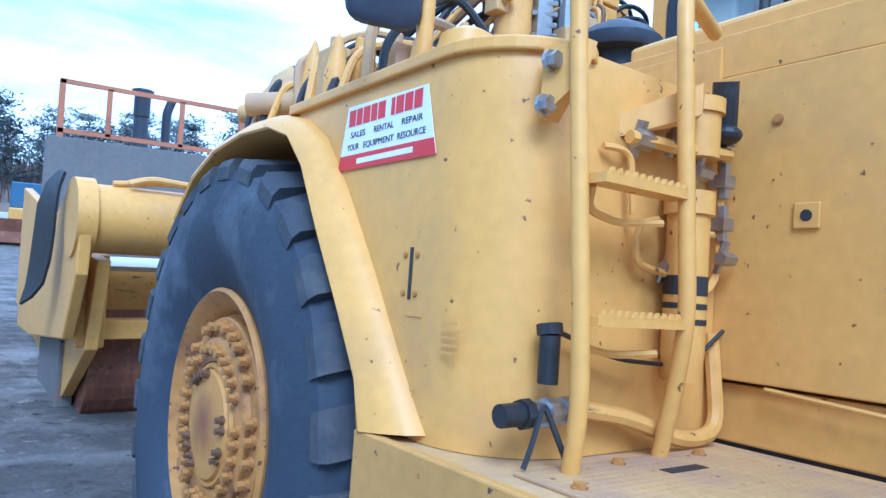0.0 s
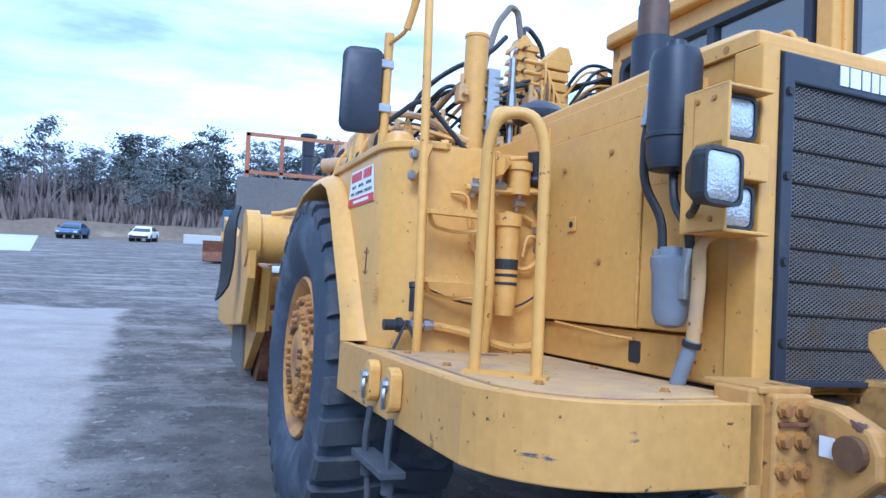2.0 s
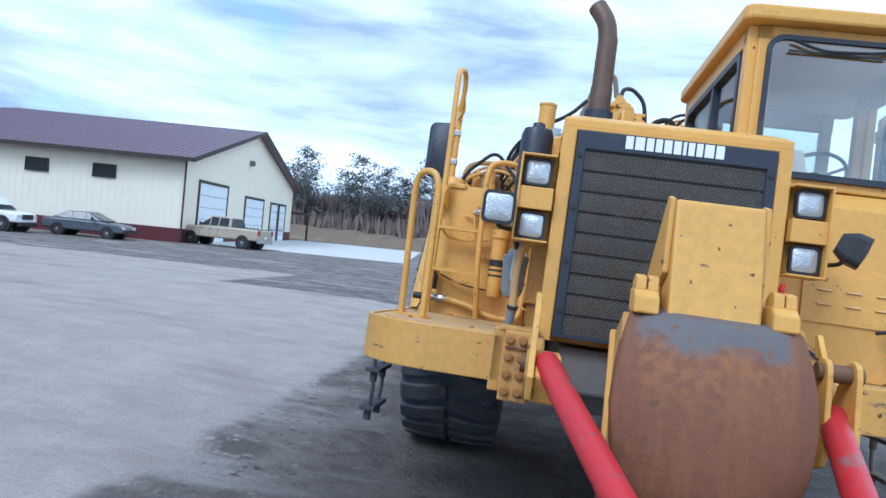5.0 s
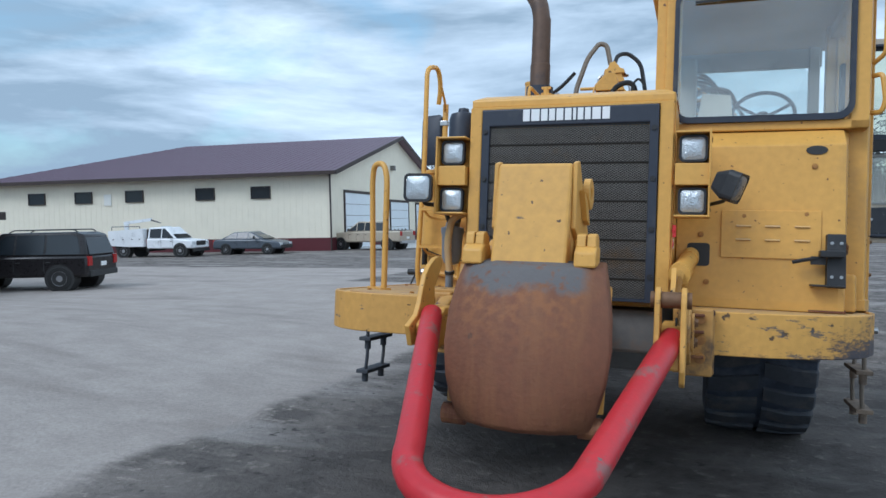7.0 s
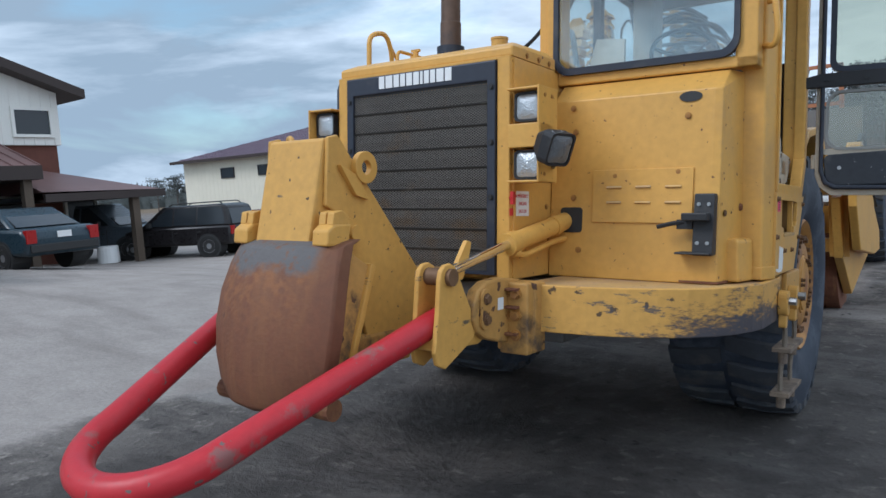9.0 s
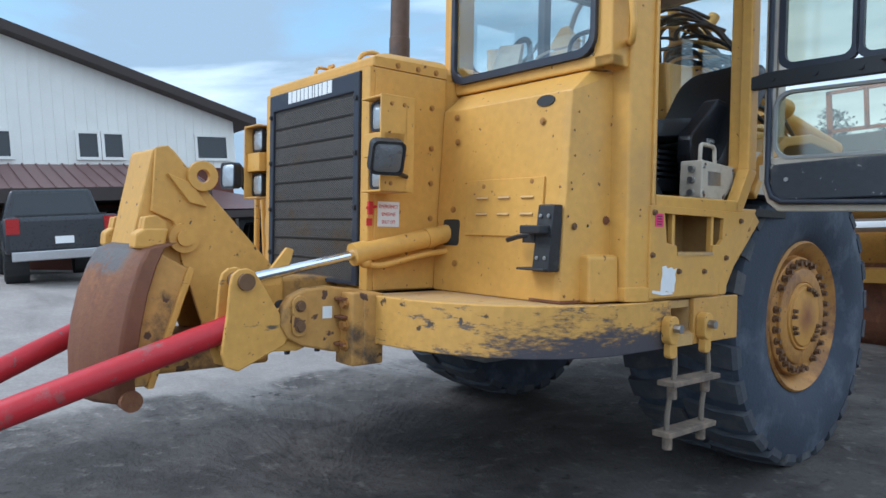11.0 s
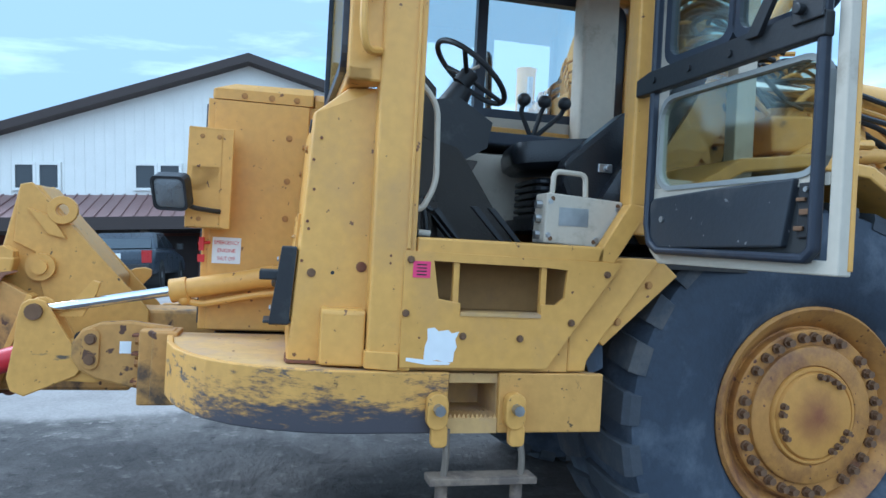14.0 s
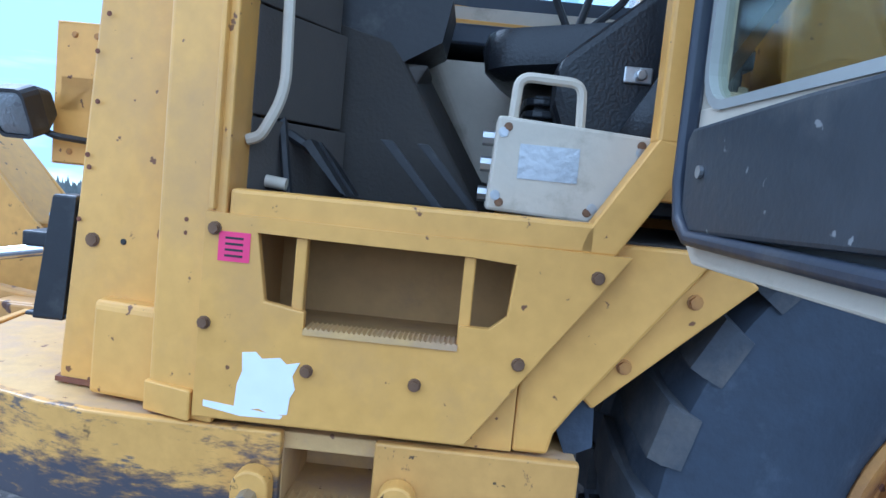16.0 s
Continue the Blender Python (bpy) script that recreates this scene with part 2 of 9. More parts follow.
LENS = mat("lamp_lens", (0.50, 0.53, 0.55), 0.12, 0.55, vary=0.05, bump=0.5, bscale=90)


# ---- building with meshes ----
class Mesh:
    """Gathers the faces of one part."""
    def __init__(self):
        self.bm = bmesh.new()

    def hull(self, pts):
        vs = [self.bm.verts.new(p) for p in pts]
        bmesh.ops.convex_hull(self.bm, input=vs)
        return self

    def box(self, a, b):
        (x0, y0, z0), (x1, y1, z1) = a, b
        v = [self.bm.verts.new(p) for p in ((x0, y0, z0), (x1, y0, z0), (x1, y1, z0), (x0, y1, z0), (x0, y0, z1), (x1, y0, z1), (x1, y1, z1), (x0, y1, z1))]
        for f in ((0, 3, 2, 1), (4, 5, 6, 7), (0, 1, 5, 4), (1, 2, 6, 5), (2, 3, 7, 6), (3, 0, 4, 7)):
            self.bm.faces.new([v[i] for i in f])
        return self

    def prism(self, poly, axis, a, b):
        """A flat outline (two coordinates a point) drawn out from a to b along an axis."""
        def at(p, h):
            return {"x": (h, p[0], p[1]), "y": (p[0], h, p[1]), "z": (p[0], p[1], h)}[axis]
        lo, hi = [self.bm.verts.new(at(p, a)) for p in poly], [self.bm.verts.new(at(p, b)) for p in poly]
        faces = [self.bm.faces.new(lo), self.bm.faces.new(hi[::-1])]
        for i in range(len(poly)):
            j = (i + 1) % len(poly)
            faces.append(self.bm.faces.new((lo[j], lo[i], hi[i], hi[j])))
        bmesh.ops.recalc_face_normals(self.bm, faces=faces)
        return self

    def rings(self, rings, caps=True, closed=True):
        rows = [[self.bm.verts.new(p) for p in r] for r in rings]
        n = len(rows[0])
        for a, b in zip(rows, rows[1:]):
            for i in range(n if closed else n - 1):
                j = (i + 1) % n
                self.bm.faces.new((a[i], a[j], b[j], b[i]))
        if caps:
            self.bm.faces.new(rows[0][::-1]), self.bm.faces.new(rows[-1])
        return self

    def tube(self, pts, r, n=8, bend=0.0, caps=True):
        """A round bar along a line of points, with rounded bends."""
        P = [Vector(p) for p in pts]
        if bend:
            Q = [P[0]]
            for a, b, c in zip(P, P[1:], P[2:]):
                u, v = (a - b), (c - b)
                k = min(bend, u.length * 0.49, v.length * 0.49)
                s, e = b + u.normalized() * k, b + v.normalized() * k
                Q += [(s * (1 - t) * (1 - t) + b * 2 * t * (1 - t) + e * t * t) for t in (0, 0.2, 0.4, 0.6, 0.8, 1)]
            P = Q + [P[-1]]
        rs = r if isinstance(r, (list, tuple)) else [r] * len(P)
        side, rows = None, []
        for i, p in enumerate(P):
            d = (P[min(i + 1, len(P) - 1)] - P[max(i - 1, 0)]).normalized()
            side = (side - d * side.dot(d)).normalized() if side else d.orthogonal().normalized()
            up = d.cross(side)
            rows.append([p + (side * math.cos(2 * math.pi * k / n) + up * math.sin(2 * math.pi * k / n)) * rs[i] for k in range(n)])
        return self.rings(rows, caps)

    def cyl(self, a, b, r, n=16, r2=None):
        return self.tube((a, b), [r, r if r2 is None else r2], n)

    def lathe(self, profile, centre, axis="x", n=48, caps=True):
        """A profile of (along, radius) turned about an axis."""
        cx, cy, cz = centre
        rows = []
        for h, r in profile:
            row = []
            for k in range(n):
                c, s = math.cos(2 * math.pi * k / n) * r, math.sin(2 * math.pi * k / n) * r
                row.append({"x": (cx + h, cy + c, cz + s), "y": (cx + s, cy + h, cz + c), "z": (cx + c, cy + s, cz + h)}[axis])
            rows.append(row)
        return self.rings(rows, caps=caps)

    def ball(self, c, r, squash=(1, 1, 1)):
        m = Matrix.Translation(c) @ Matrix.Diagonal((r * squash[0], r * squash[1], r * squash[2], 1))
        bmesh.ops.create_uvsphere(self.bm, u_segments=14, v_segments=8, radius=1, matrix=m)
        return self


def part(name, g, material, parent=None, label="", bevel=0.0, smooth=False):
    """Links the gathered faces as one mesh object, under a thing or a part."""
    me = bpy.data.meshes.new(name)
    bmesh.ops.recalc_face_normals(g.bm, faces=g.bm.faces[:])
    g.bm.to_mesh(me)
    g.bm.free()
    me.materials.append(material)
    if smooth:
        me.shade_smooth()
        me.set_sharp_from_angle(angle=radians(40))
    ob = new(name, me)
    ob.parent = parent
    if bevel:
        bv = ob.modifiers.new("edge", "BEVEL")
        bv.width, bv.segments, bv.limit_method, bv.angle_limit = bevel, 2, "ANGLE", radians(35)
    if label:
        tagged(ob, label)
    return ob


def thing(name, label, category, m=None, group="", kind=""):
    ob = new(name)
    ob.empty_display_size = 0.2
    if m is not None:
        ob.matrix_world = m
    return tagged(ob, label, category, group, kind)


def arc(cx, cy, r, a0, a1, n=8):
    return [(cx + r * math.cos(radians(a0 + (a1 - a0) * i / n)), cy + r * math.sin(radians(a0 + (a1 - a0) * i / n))) for i in range(n + 1)]


def rrect(x0, y0, x1, y1, r, n=4):
    return arc(x1 - r, y1 - r, r, 0, 90, n) + arc(x0 + r, y1 - r, r, 90, 180, n) + arc(x0 + r, y0 + r, r, 180, 270, n) + arc(x1 - r, y0 + r, r, 270, 360, n)


def frame_prism(g, outer, inner, axis, a, b):
    """A flat frame between two outlines with the same number of points."""
    def at(p, h):
        return {"x": (h, p[0], p[1]), "y": (p[0], h, p[1]), "z": (p[0], p[1], h)}[axis]
    rows = [[g.bm.verts.new(at(p, h)) for p in line] for line, h in ((outer, a), (outer, b), (inner, b), (inner, a), )]
    n = len(outer)
    for p, q in zip(rows, rows[1:] + rows[:1]):
        for i in range(n):
            j = (i + 1) % n
            g.bm.faces.new((p[i], p[j], q[j], q[i]))
    return g


def words(name, text, size, m, material, parent, width=0.0):
    """Lettering in the built-in font, as a flat mesh."""
    cu = bpy.data.curves.new(name, "FONT")
    cu.body, cu.size, cu.align_x, cu.align_y, cu.extrude = text, size, "CENTER", "CENTER", 0.0005
    tmp = bpy.data.objects.new(name, cu)
    scene.collection.objects.link(tmp)
    me = bpy.data.meshes.new_from_object(tmp.evaluated_get(bpy.context.evaluated_depsgraph_get()))
    bpy.data.objects.remove(tmp)
    if width:
        xs = [v.co.x for v in me.vertices]
        k = width / (max(xs) - min(xs))
        for v in me.vertices:
            v.co.x *= k
    me.transform(m)
    me.materials.clear()
    me.materials.append(material)
    ob = new(name, me)
    ob.parent = parent
    return ob


# ---- the lot ----
def smooth(a, b, v):
    t = max(0.0, min(1.0, (v - a) / (b - a)))
    return t * t * (3 - 2 * t)


def lot(x, y):
    """Height of the ground: it rises gently ahead of the machine and towards the workshop."""
    side = -0.03 * max(-8.0, min(6.0, x)) * (1 - smooth(8, 30, y))
    side += 0.077 * max(0.0, min(9.0, -4.0 - x)) * (1 - smooth(1, 9, y)) * smooth(-14, -6, y)
    ahead = 0.045 * max(0.0, 2.98 - y) * (1 - smooth(8, 16, 2.98 - y)) + 0.36 * smooth(8, 16, 2.98 - y)
    return 0.03 + side + ahead


def ground_material():
    m = bpy.data.materials.new("lot_surface")
    m.use_nodes = True
    n, l = m.node_tree.nodes, m.node_tree.links
    b = n["Principled BSDF"]
    tc, sep = n.new("ShaderNodeTexCoord"), n.new("ShaderNodeSeparateXYZ")

    def noise_tex(scale, detail=6, rough=0.55, stretch=None):
        t = n.new("ShaderNodeTexNoise")
        t.inputs["Scale"].default_value, t.inputs["Detail"].default_value, t.inputs["Roughness"].default_value = scale, detail, rough
        if stretch:
            mp = n.new("ShaderNodeMapping")
            mp.inputs["Scale"].default_value, mp.inputs["Rotation"].default_value = stretch, (0, 0, radians(8))
            l.new(tc.outputs["Object"], mp.inputs["Vector"]), l.new(mp.outputs["Vector"], t.inputs["Vector"])
        else:
            l.new(tc.outputs["Object"], t.inputs["Vector"])
        return t.outputs["Fac"]

    def math_node(op, a, c, clamp=False):
        t = n.new("ShaderNodeMath")
        t.operation, t.use_clamp = op, clamp
        for i, v in enumerate((a, c)):
            if isinstance(v, (int, float)):
                t.inputs[i].default_value = v
            else:
                l.new(v, t.inputs[i])
        return t.outputs[0]

    def step(v, a, c):
        t = n.new("ShaderNodeMapRange")
        t.interpolation_type = "SMOOTHSTEP"
        t.inputs["From Min"].default_value, t.inputs["From Max"].default_value = a, c
        l.new(v, t.inputs["Value"])
        return t.outputs["Result"]

    def mix(f, a, c):
        t = n.new("ShaderNodeMixRGB")
        l.new(f, t.inputs["Fac"])
        for k, v in (("Color1", a), ("Color2", c)):
            if isinstance(v, tuple):
                t.inputs[k].default_value = (*v, 1)
            else:
                l.new(v, t.inputs[k])
        return t.outputs["Color"]
    l.new(tc.outputs["Object"], sep.inputs[0])
    x, y = sep.outputs["X"], sep.outputs["Y"]
    wob = math_node("MULTIPLY", math_node("SUBTRACT", noise_tex(0.9, 5), 0.5), 0.9)
    xx, yy = math_node("ADD", x, wob), math_node("ADD", y, wob)
    # a clean pale slab beside the machine, with mud and gravel round it
    pad_a = math_node("MULTIPLY", step(xx, -3.05, -3.35), step(yy, 14.35, 14.1))
    pad_b = math_node("MULTIPLY", step(xx, -8.9, -9.3), step(yy, 21.2, 20.6))
    ahead = math_node("MULTIPLY", step(yy, -2.6, -3.6), step(xx, 7, 2))
    pad = math_node("MAXIMUM", math_node("MAXIMUM", pad_a, pad_b), ahead)
    streak = noise_tex(0.55, 7, 0.6, (0.5, 1.8, 1))
    fine = noise_tex(26, 6, 0.7)
    mid = noise_tex(1.7, 9, 0.68)
    clump = noise_tex(7.0, 8, 0.7)
    mud = mix(step(mid, 0.42, 0.60), (0.108, 0.096, 0.088), (0.200, 0.177, 0.160))
    mud = mix(step(streak, 0.50, 0.66), mud, (0.29, 0.265, 0.245))
    mud = mix(step(clump, 0.56, 0.66), mud, (0.31, 0.275, 0.245))
    mud = mix(step(clump, 0.42, 0.34), mud, (0.055, 0.05, 0.048))
    slab = mix(step(mid, 0.3, 0.7), (0.30, 0.265, 0.24), (0.37, 0.33, 0.30))
    slab = mix(step(streak, 0.50, 0.74), slab, (0.24, 0.21, 0.19))
    col = mix(pad, mud, slab)
    # darker brown ground round the machine, fading ahead, behind and to its right
    machine_zone = math_node("MULTIPLY", step(xx, -3.2, -1.6), math_node("MULTIPLY", step(yy, -3.4, -1.5), step(yy, 9, 4)))
    col = mix(math_node("MULTIPLY", machine_zone, 0.6), col, (0.05, 0.044, 0.041))
    far = step(y, 55, 95)
    col = mix(far, col, (0.17, 0.125, 0.08))
    grain = n.new("ShaderNodeMixRGB")
    grain.blend_type = "OVERLAY"
    grain.inputs["Fac"].default_value = 0.38
    l.new(col, grain.inputs["Color1"]), l.new(fine, grain.inputs["Color2"])
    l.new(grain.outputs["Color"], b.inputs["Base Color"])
    b.inputs["Roughness"].default_value = 0.9
    b.inputs["Specular IOR Level"].default_value = 0.25
    bp = n.new("ShaderNodeBump")
    bp.inputs["Strength"].default_value, bp.inputs["Distance"].default_value = 0.7, 0.05
    hgt = math_node("ADD", math_node("MULTIPLY", fine, 0.5), math_node("MULTIPLY", math_node("ADD", mid, clump), math_node("SUBTRACT", 1.5, math_node("MULTIPLY", pad, 1.35))))
    l.new(hgt, bp.inputs["Height"]), l.new(bp.outputs["Normal"], b.inputs["Normal"])
    return m


def build_ground():
    def lines(near, far, fine):
        v = [-far, -far * 0.55, -far * 0.3, -far * 0.17, -110, -75, -55]
        s, k = -45.0, []
        while s < 45:
            k.append(s)
            s += fine if abs(s) < near else 1.5
        return v + k + [45, 55, 75, 110, far * 0.17, far * 0.3, far * 0.55, far]
    xs, ys = lines(12, 1500, 0.3), lines(12, 1500, 0.3)
    verts, faces = [], []
    for yv in ys:
        for xv in xs:
            rough = 0.0
            if abs(xv) < 40 and abs(yv) < 45:
                k = 1.0 if (xv > -3.1 or yv > 14.2) and yv > -3 else 0.15
                rough = k * (0.03 * noise.noise((xv * 0.8, yv * 0.8, 0)) + 0.02 * noise.noise((xv * 2.3, yv * 2.3, 5)))
            verts.append((xv, yv, lot(xv, yv) + rough))
    w = len(xs)
    for j in range(len(ys) - 1):
        for i in range(w - 1):
            faces.append((j * w + i, j * w + i + 1, (j + 1) * w + i + 1, (j + 1) * w + i))
    me = bpy.data.meshes.new("ground")
    me.from_pydata(verts, [], faces)
    me.shade_smooth()
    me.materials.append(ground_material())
    tagged(new("ground", me), "muddy gravel lot with a pale smooth slab", "ground", kind="structure")


build_ground()


# ---- the machine: its own axes lean with the slope it stands on ----
STAND = Matrix.Translation((0, 2.98, 0.11)) @ pose(0, 0, 0, -4, 0, 0) @ pose(0, 0, 0, 0, 2, 0) @ Matrix.Translation((0, -2.98, 0))
tractor = thing("wheel_tractor", "worn yellow wheel tractor with front push block and open cab", "tractor", STAND)


def bolts(parent, spots, axis, r=0.016, h=0.014, material=RIM):
    """Hexagon bolt heads, each a part of its own, on one mesh."""
    first = None
    d = {"x": Vector((1, 0, 0)), "-x": Vector((-1, 0, 0)), "y": Vector((0, 1, 0)), "-y": Vector((0, -1, 0)), "z": Vector((0, 0, 1))}[axis]
    for p in spots:
        if first is None:
            g = Mesh()
            g.cyl((0, 0, 0), d * h, r, 6), g.cyl((0, 0, 0), d * h * 0.35, r * 1.3, 10)
            first = part("bolt", g, material, parent)
            first.location = p
        else:
            o = new("bolt", first.data)
            o.parent, o.location = parent, p


def wheel(cx, cy, cz, out, parent, R=1.04, half=0.43):
    """A big earthmover wheel; out is +1 or -1, the side that its face looks to."""
    prof = [(-0.30, 0.47), (-0.36, 0.52), (-half, 0.70), (-half - 0.01, 0.80), (-half + 0.025, 0.965), (-0.30, R - 0.035), (0, R - 0.028), (0.30, R - 0.035), (half - 0.025, 0.965), (half + 0.01, 0.80), (half, 0.70), (0.40, 0.58), (0.36, 0.52), (0.30, 0.47)]
    g = Mesh().lathe(prof, (cx, cy, cz), "x", 72, caps=False)
    for v in g.bm.verts:
        v.co.z = max(v.co.z, cz - R + 0.045)
    tyre = part("tyre", g, RUBBER, parent, "worn black earthmover tyre, dusty sidewall", smooth=True)
    g = Mesh()
    n = 27
    for k in range(n):
        for s in (-1, 1):
            a0 = 2 * math.pi * (k + (0.0 if s > 0 else 0.5)) / n
            lo, hi = [], []
            for along, lead, w in ((0.02, 0.0, 0.060), (0.22, 0.05, 0.066), (0.40, 0.075, 0.070)):
                for e in (-1, 1):
                    a = a0 + lead + e * w
                    r = R if along < 0.35 else R - 0.025
                    p = (cx + s * along, cy + r * math.cos(a), cz + r * math.sin(a))
                    q = (cx + s * along, cy + (R - 0.07) * math.cos(a), cz + (R - 0.07) * math.sin(a))
                    lo.append(q), hi.append(p)
            x = cx + s * (half - 0.012)
            for e in (-1, 1):
                a = a0 + 0.08 + e * 0.068
                hi.append((x, cy + (R - 0.055) * math.cos(a), cz + (R - 0.055) * math.sin(a)))
                hi.append((x, cy + (R - 0.105) * math.cos(a), cz + (R - 0.105) * math.sin(a)))
            if min(p[2] for p in hi) < cz - R + 0.03:
                hi = [(p[0], p[1], max(p[2], cz - R + 0.035)) for p in hi]
                lo = [(p[0], p[1], max(p[2], cz - R + 0.05)) for p in lo]
            g.hull(lo + hi)
    part("tread", g, TREAD, tyre, "chunky muddy tread lugs")
    o = out
    g = Mesh().lathe([(o * h, r) for h, r in ((0.10, 0.40), (0.30, 0.42), (0.335, 0.455), (0.375, 0.492), (0.385, 0.508), (0.37, 0.522), (0.33, 0.515), (0.10, 0.46))], (cx, cy, cz), "x", 56)
    rim = part("rim", g, RIM, tyre, "yellow steel rim with rust", smooth=True)
    g = Mesh().lathe([(o * h, r) for h, r in ((0.10, 0.432), (0.29, 0.43), (0.30, 0.42), (0.30, 0.412), (0.34, 0.408), (0.347, 0.40), (0.347, 0.335), (0.366, 0.33), (0.374, 0.318), (0.374, 0.24), (0.362, 0.232))], (cx, cy, cz), "x", 64, caps=False)
    hub = part("hub", g, RIM, parent, "yellow planetary hub ringed with rusty bolts", smooth=True)
    g = Mesh().lathe([(o * h, r) for h, r in ((0, 0.234), (0.012, 0.232), (0.02, 0.226), (0.02, 0.215), (0.012, 0.21), (0.028, 0.20), (0.036, 0.12), (0.04, 0.0001))], (0, 0, 0), "x", 48, caps=False)
    cap = part("hub_cap", g, HUBCAP, hub, "round hub cover with a rust-brown centre", smooth=True)
    cap.location = (cx + o * 0.364, cy, cz)
    rb = random.Random(7)
    ring = [2 * math.pi * (k + 0.12 * rb.uniform(-1, 1)) / 32 for k in range(32) if k not in (5, 14, 26)]
    side = "x" if o > 0 else "-x"
    bolts(hub, [(cx + o * 0.347, cy + 0.372 * math.cos(q), cz + 0.372 * math.sin(q)) for q in ring], side, 0.019, 0.040, BOLT if o > 0 else RIM)
    if o < 0:
        bolts(hub, [(cx + o * 0.374, cy + 0.285 * math.cos(q + 0.09), cz + 0.285 * math.sin(q + 0.09)) for q in ring[::1]], side, 0.017, 0.034, RIM)
    for q0 in (50, 75, 165, 200, 300, 325):
        q = radians(q0)
        bolts(hub, [(cx + o * 0.392, cy + 0.19 * math.cos(q + d), cz + 0.19 * math.sin(q + d)) for d in (0, 0.2)], side, 0.013, 0.03, BOLT)


def hub_cap_paint():
    m = mat("hub_cap_paint", (0.50, 0.245, 0.05), 0.55, vary=0.14, bump=0.1)
    n, l = m.node_tree.nodes, m.node_tree.links
    bs = n["Principled BSDF"]
    src = bs.inputs["Base Color"].links[0].from_socket
    tc, ln, ns, ad, mr, mx = n.new("ShaderNodeTexCoord"), n.new("ShaderNodeVectorMath"), n.new("ShaderNodeTexNoise"), n.new("ShaderNodeMath"), n.new("ShaderNodeMapRange"), n.new("ShaderNodeMixRGB")
    ln.operation = "LENGTH"
    ns.inputs["Scale"].default_value, ns.inputs["Detail"].default_value = 14, 6
    ad.operation = "MULTIPLY_ADD"
    ad.inputs[1].default_value = 0.09
    l.new(tc.outputs["Object"], ln.inputs[0]), l.new(tc.outputs["Object"], ns.inputs["Vector"])
    l.new(ns.outputs["Fac"], ad.inputs[0]), l.new(ln.outputs["Value"], ad.inputs[2])
    mr.inputs["From Min"].default_value, mr.inputs["From Max"].default_value = 0.08, 0.20
    mr.inputs["To Min"].default_value, mr.inputs["To Max"].default_value = 0.9, 0.0
    l.new(ad.outputs[0], mr.inputs["Value"]), l.new(mr.outputs["Result"], mx.inputs["Fac"])
    l.new(src, mx.inputs["Color1"])
    mx.inputs["Color2"].default_value = (0.20, 0.065, 0.028, 1)
    l.new(mx.outputs["Color"], bs.inputs["Base Color"])
    return m


HUBCAP = hub_cap_paint()
wheel(1.17, 2.79, 0.935, 1, tractor)
wheel(-1.36, 2.69, 0.95, -1, tractor)

# axle and frame between the wheels
g = Mesh()
g.cyl((-1.0, 2.72, 0.95), (0.85, 2.78, 0.95), 0.24, 20)
g.ball((-0.05, 2.75, 0.93), 0.42)
part("axle", g, YELD, tractor, "yellow drive axle housing", smooth=True)
g = Mesh()
g.box((-0.60, -0.05, 0.86), (0.46, 3.6, 1.12))
g.box((-0.50, 0.9, 0.62), (0.36, 2.2, 0.88))
part("chassis", g, GREYW, tractor, "greasy main frame under the hood", bevel=0.02)

# --- deck that runs round the front ---
RIGHT_EDGE = [(-1.74, 1.60), (-1.74, 0.30)] + arc(-1.29, 0.12, 0.45, 180, 270, 9)[1:] + [(-0.86, -0.33)]
LEFT_EDGE = [(0.62, -0.25), (1.0, -0.20), (1.18, -0.145), (1.32, -0.075), (1.44, 0.01), (1.54, 0.12), (1.61, 0.24), (1.66, 0.38), (1.685, 0.50), (1.69, 0.62), (1.69, 1.62)]


def offset_in(line, d):
    out = []
    for i, p in enumerate(line):
        a, b = Vector(line[max(i - 1, 0)]), Vector(line[min(i + 1, len(line) - 1)])
        t = (b - a).normalized()
        out.append((p[0] - t.y * d, p[1] + t.x * d))
    return out


def skirt(line, z0, z1, th):
    g, ins = Mesh(), offset_in(line, th)
    g.rings([[(*p, z0), (*p, z1), (*q, z1), (*q, z0)] for p, q in zip(line, ins)], caps=True)
    return g


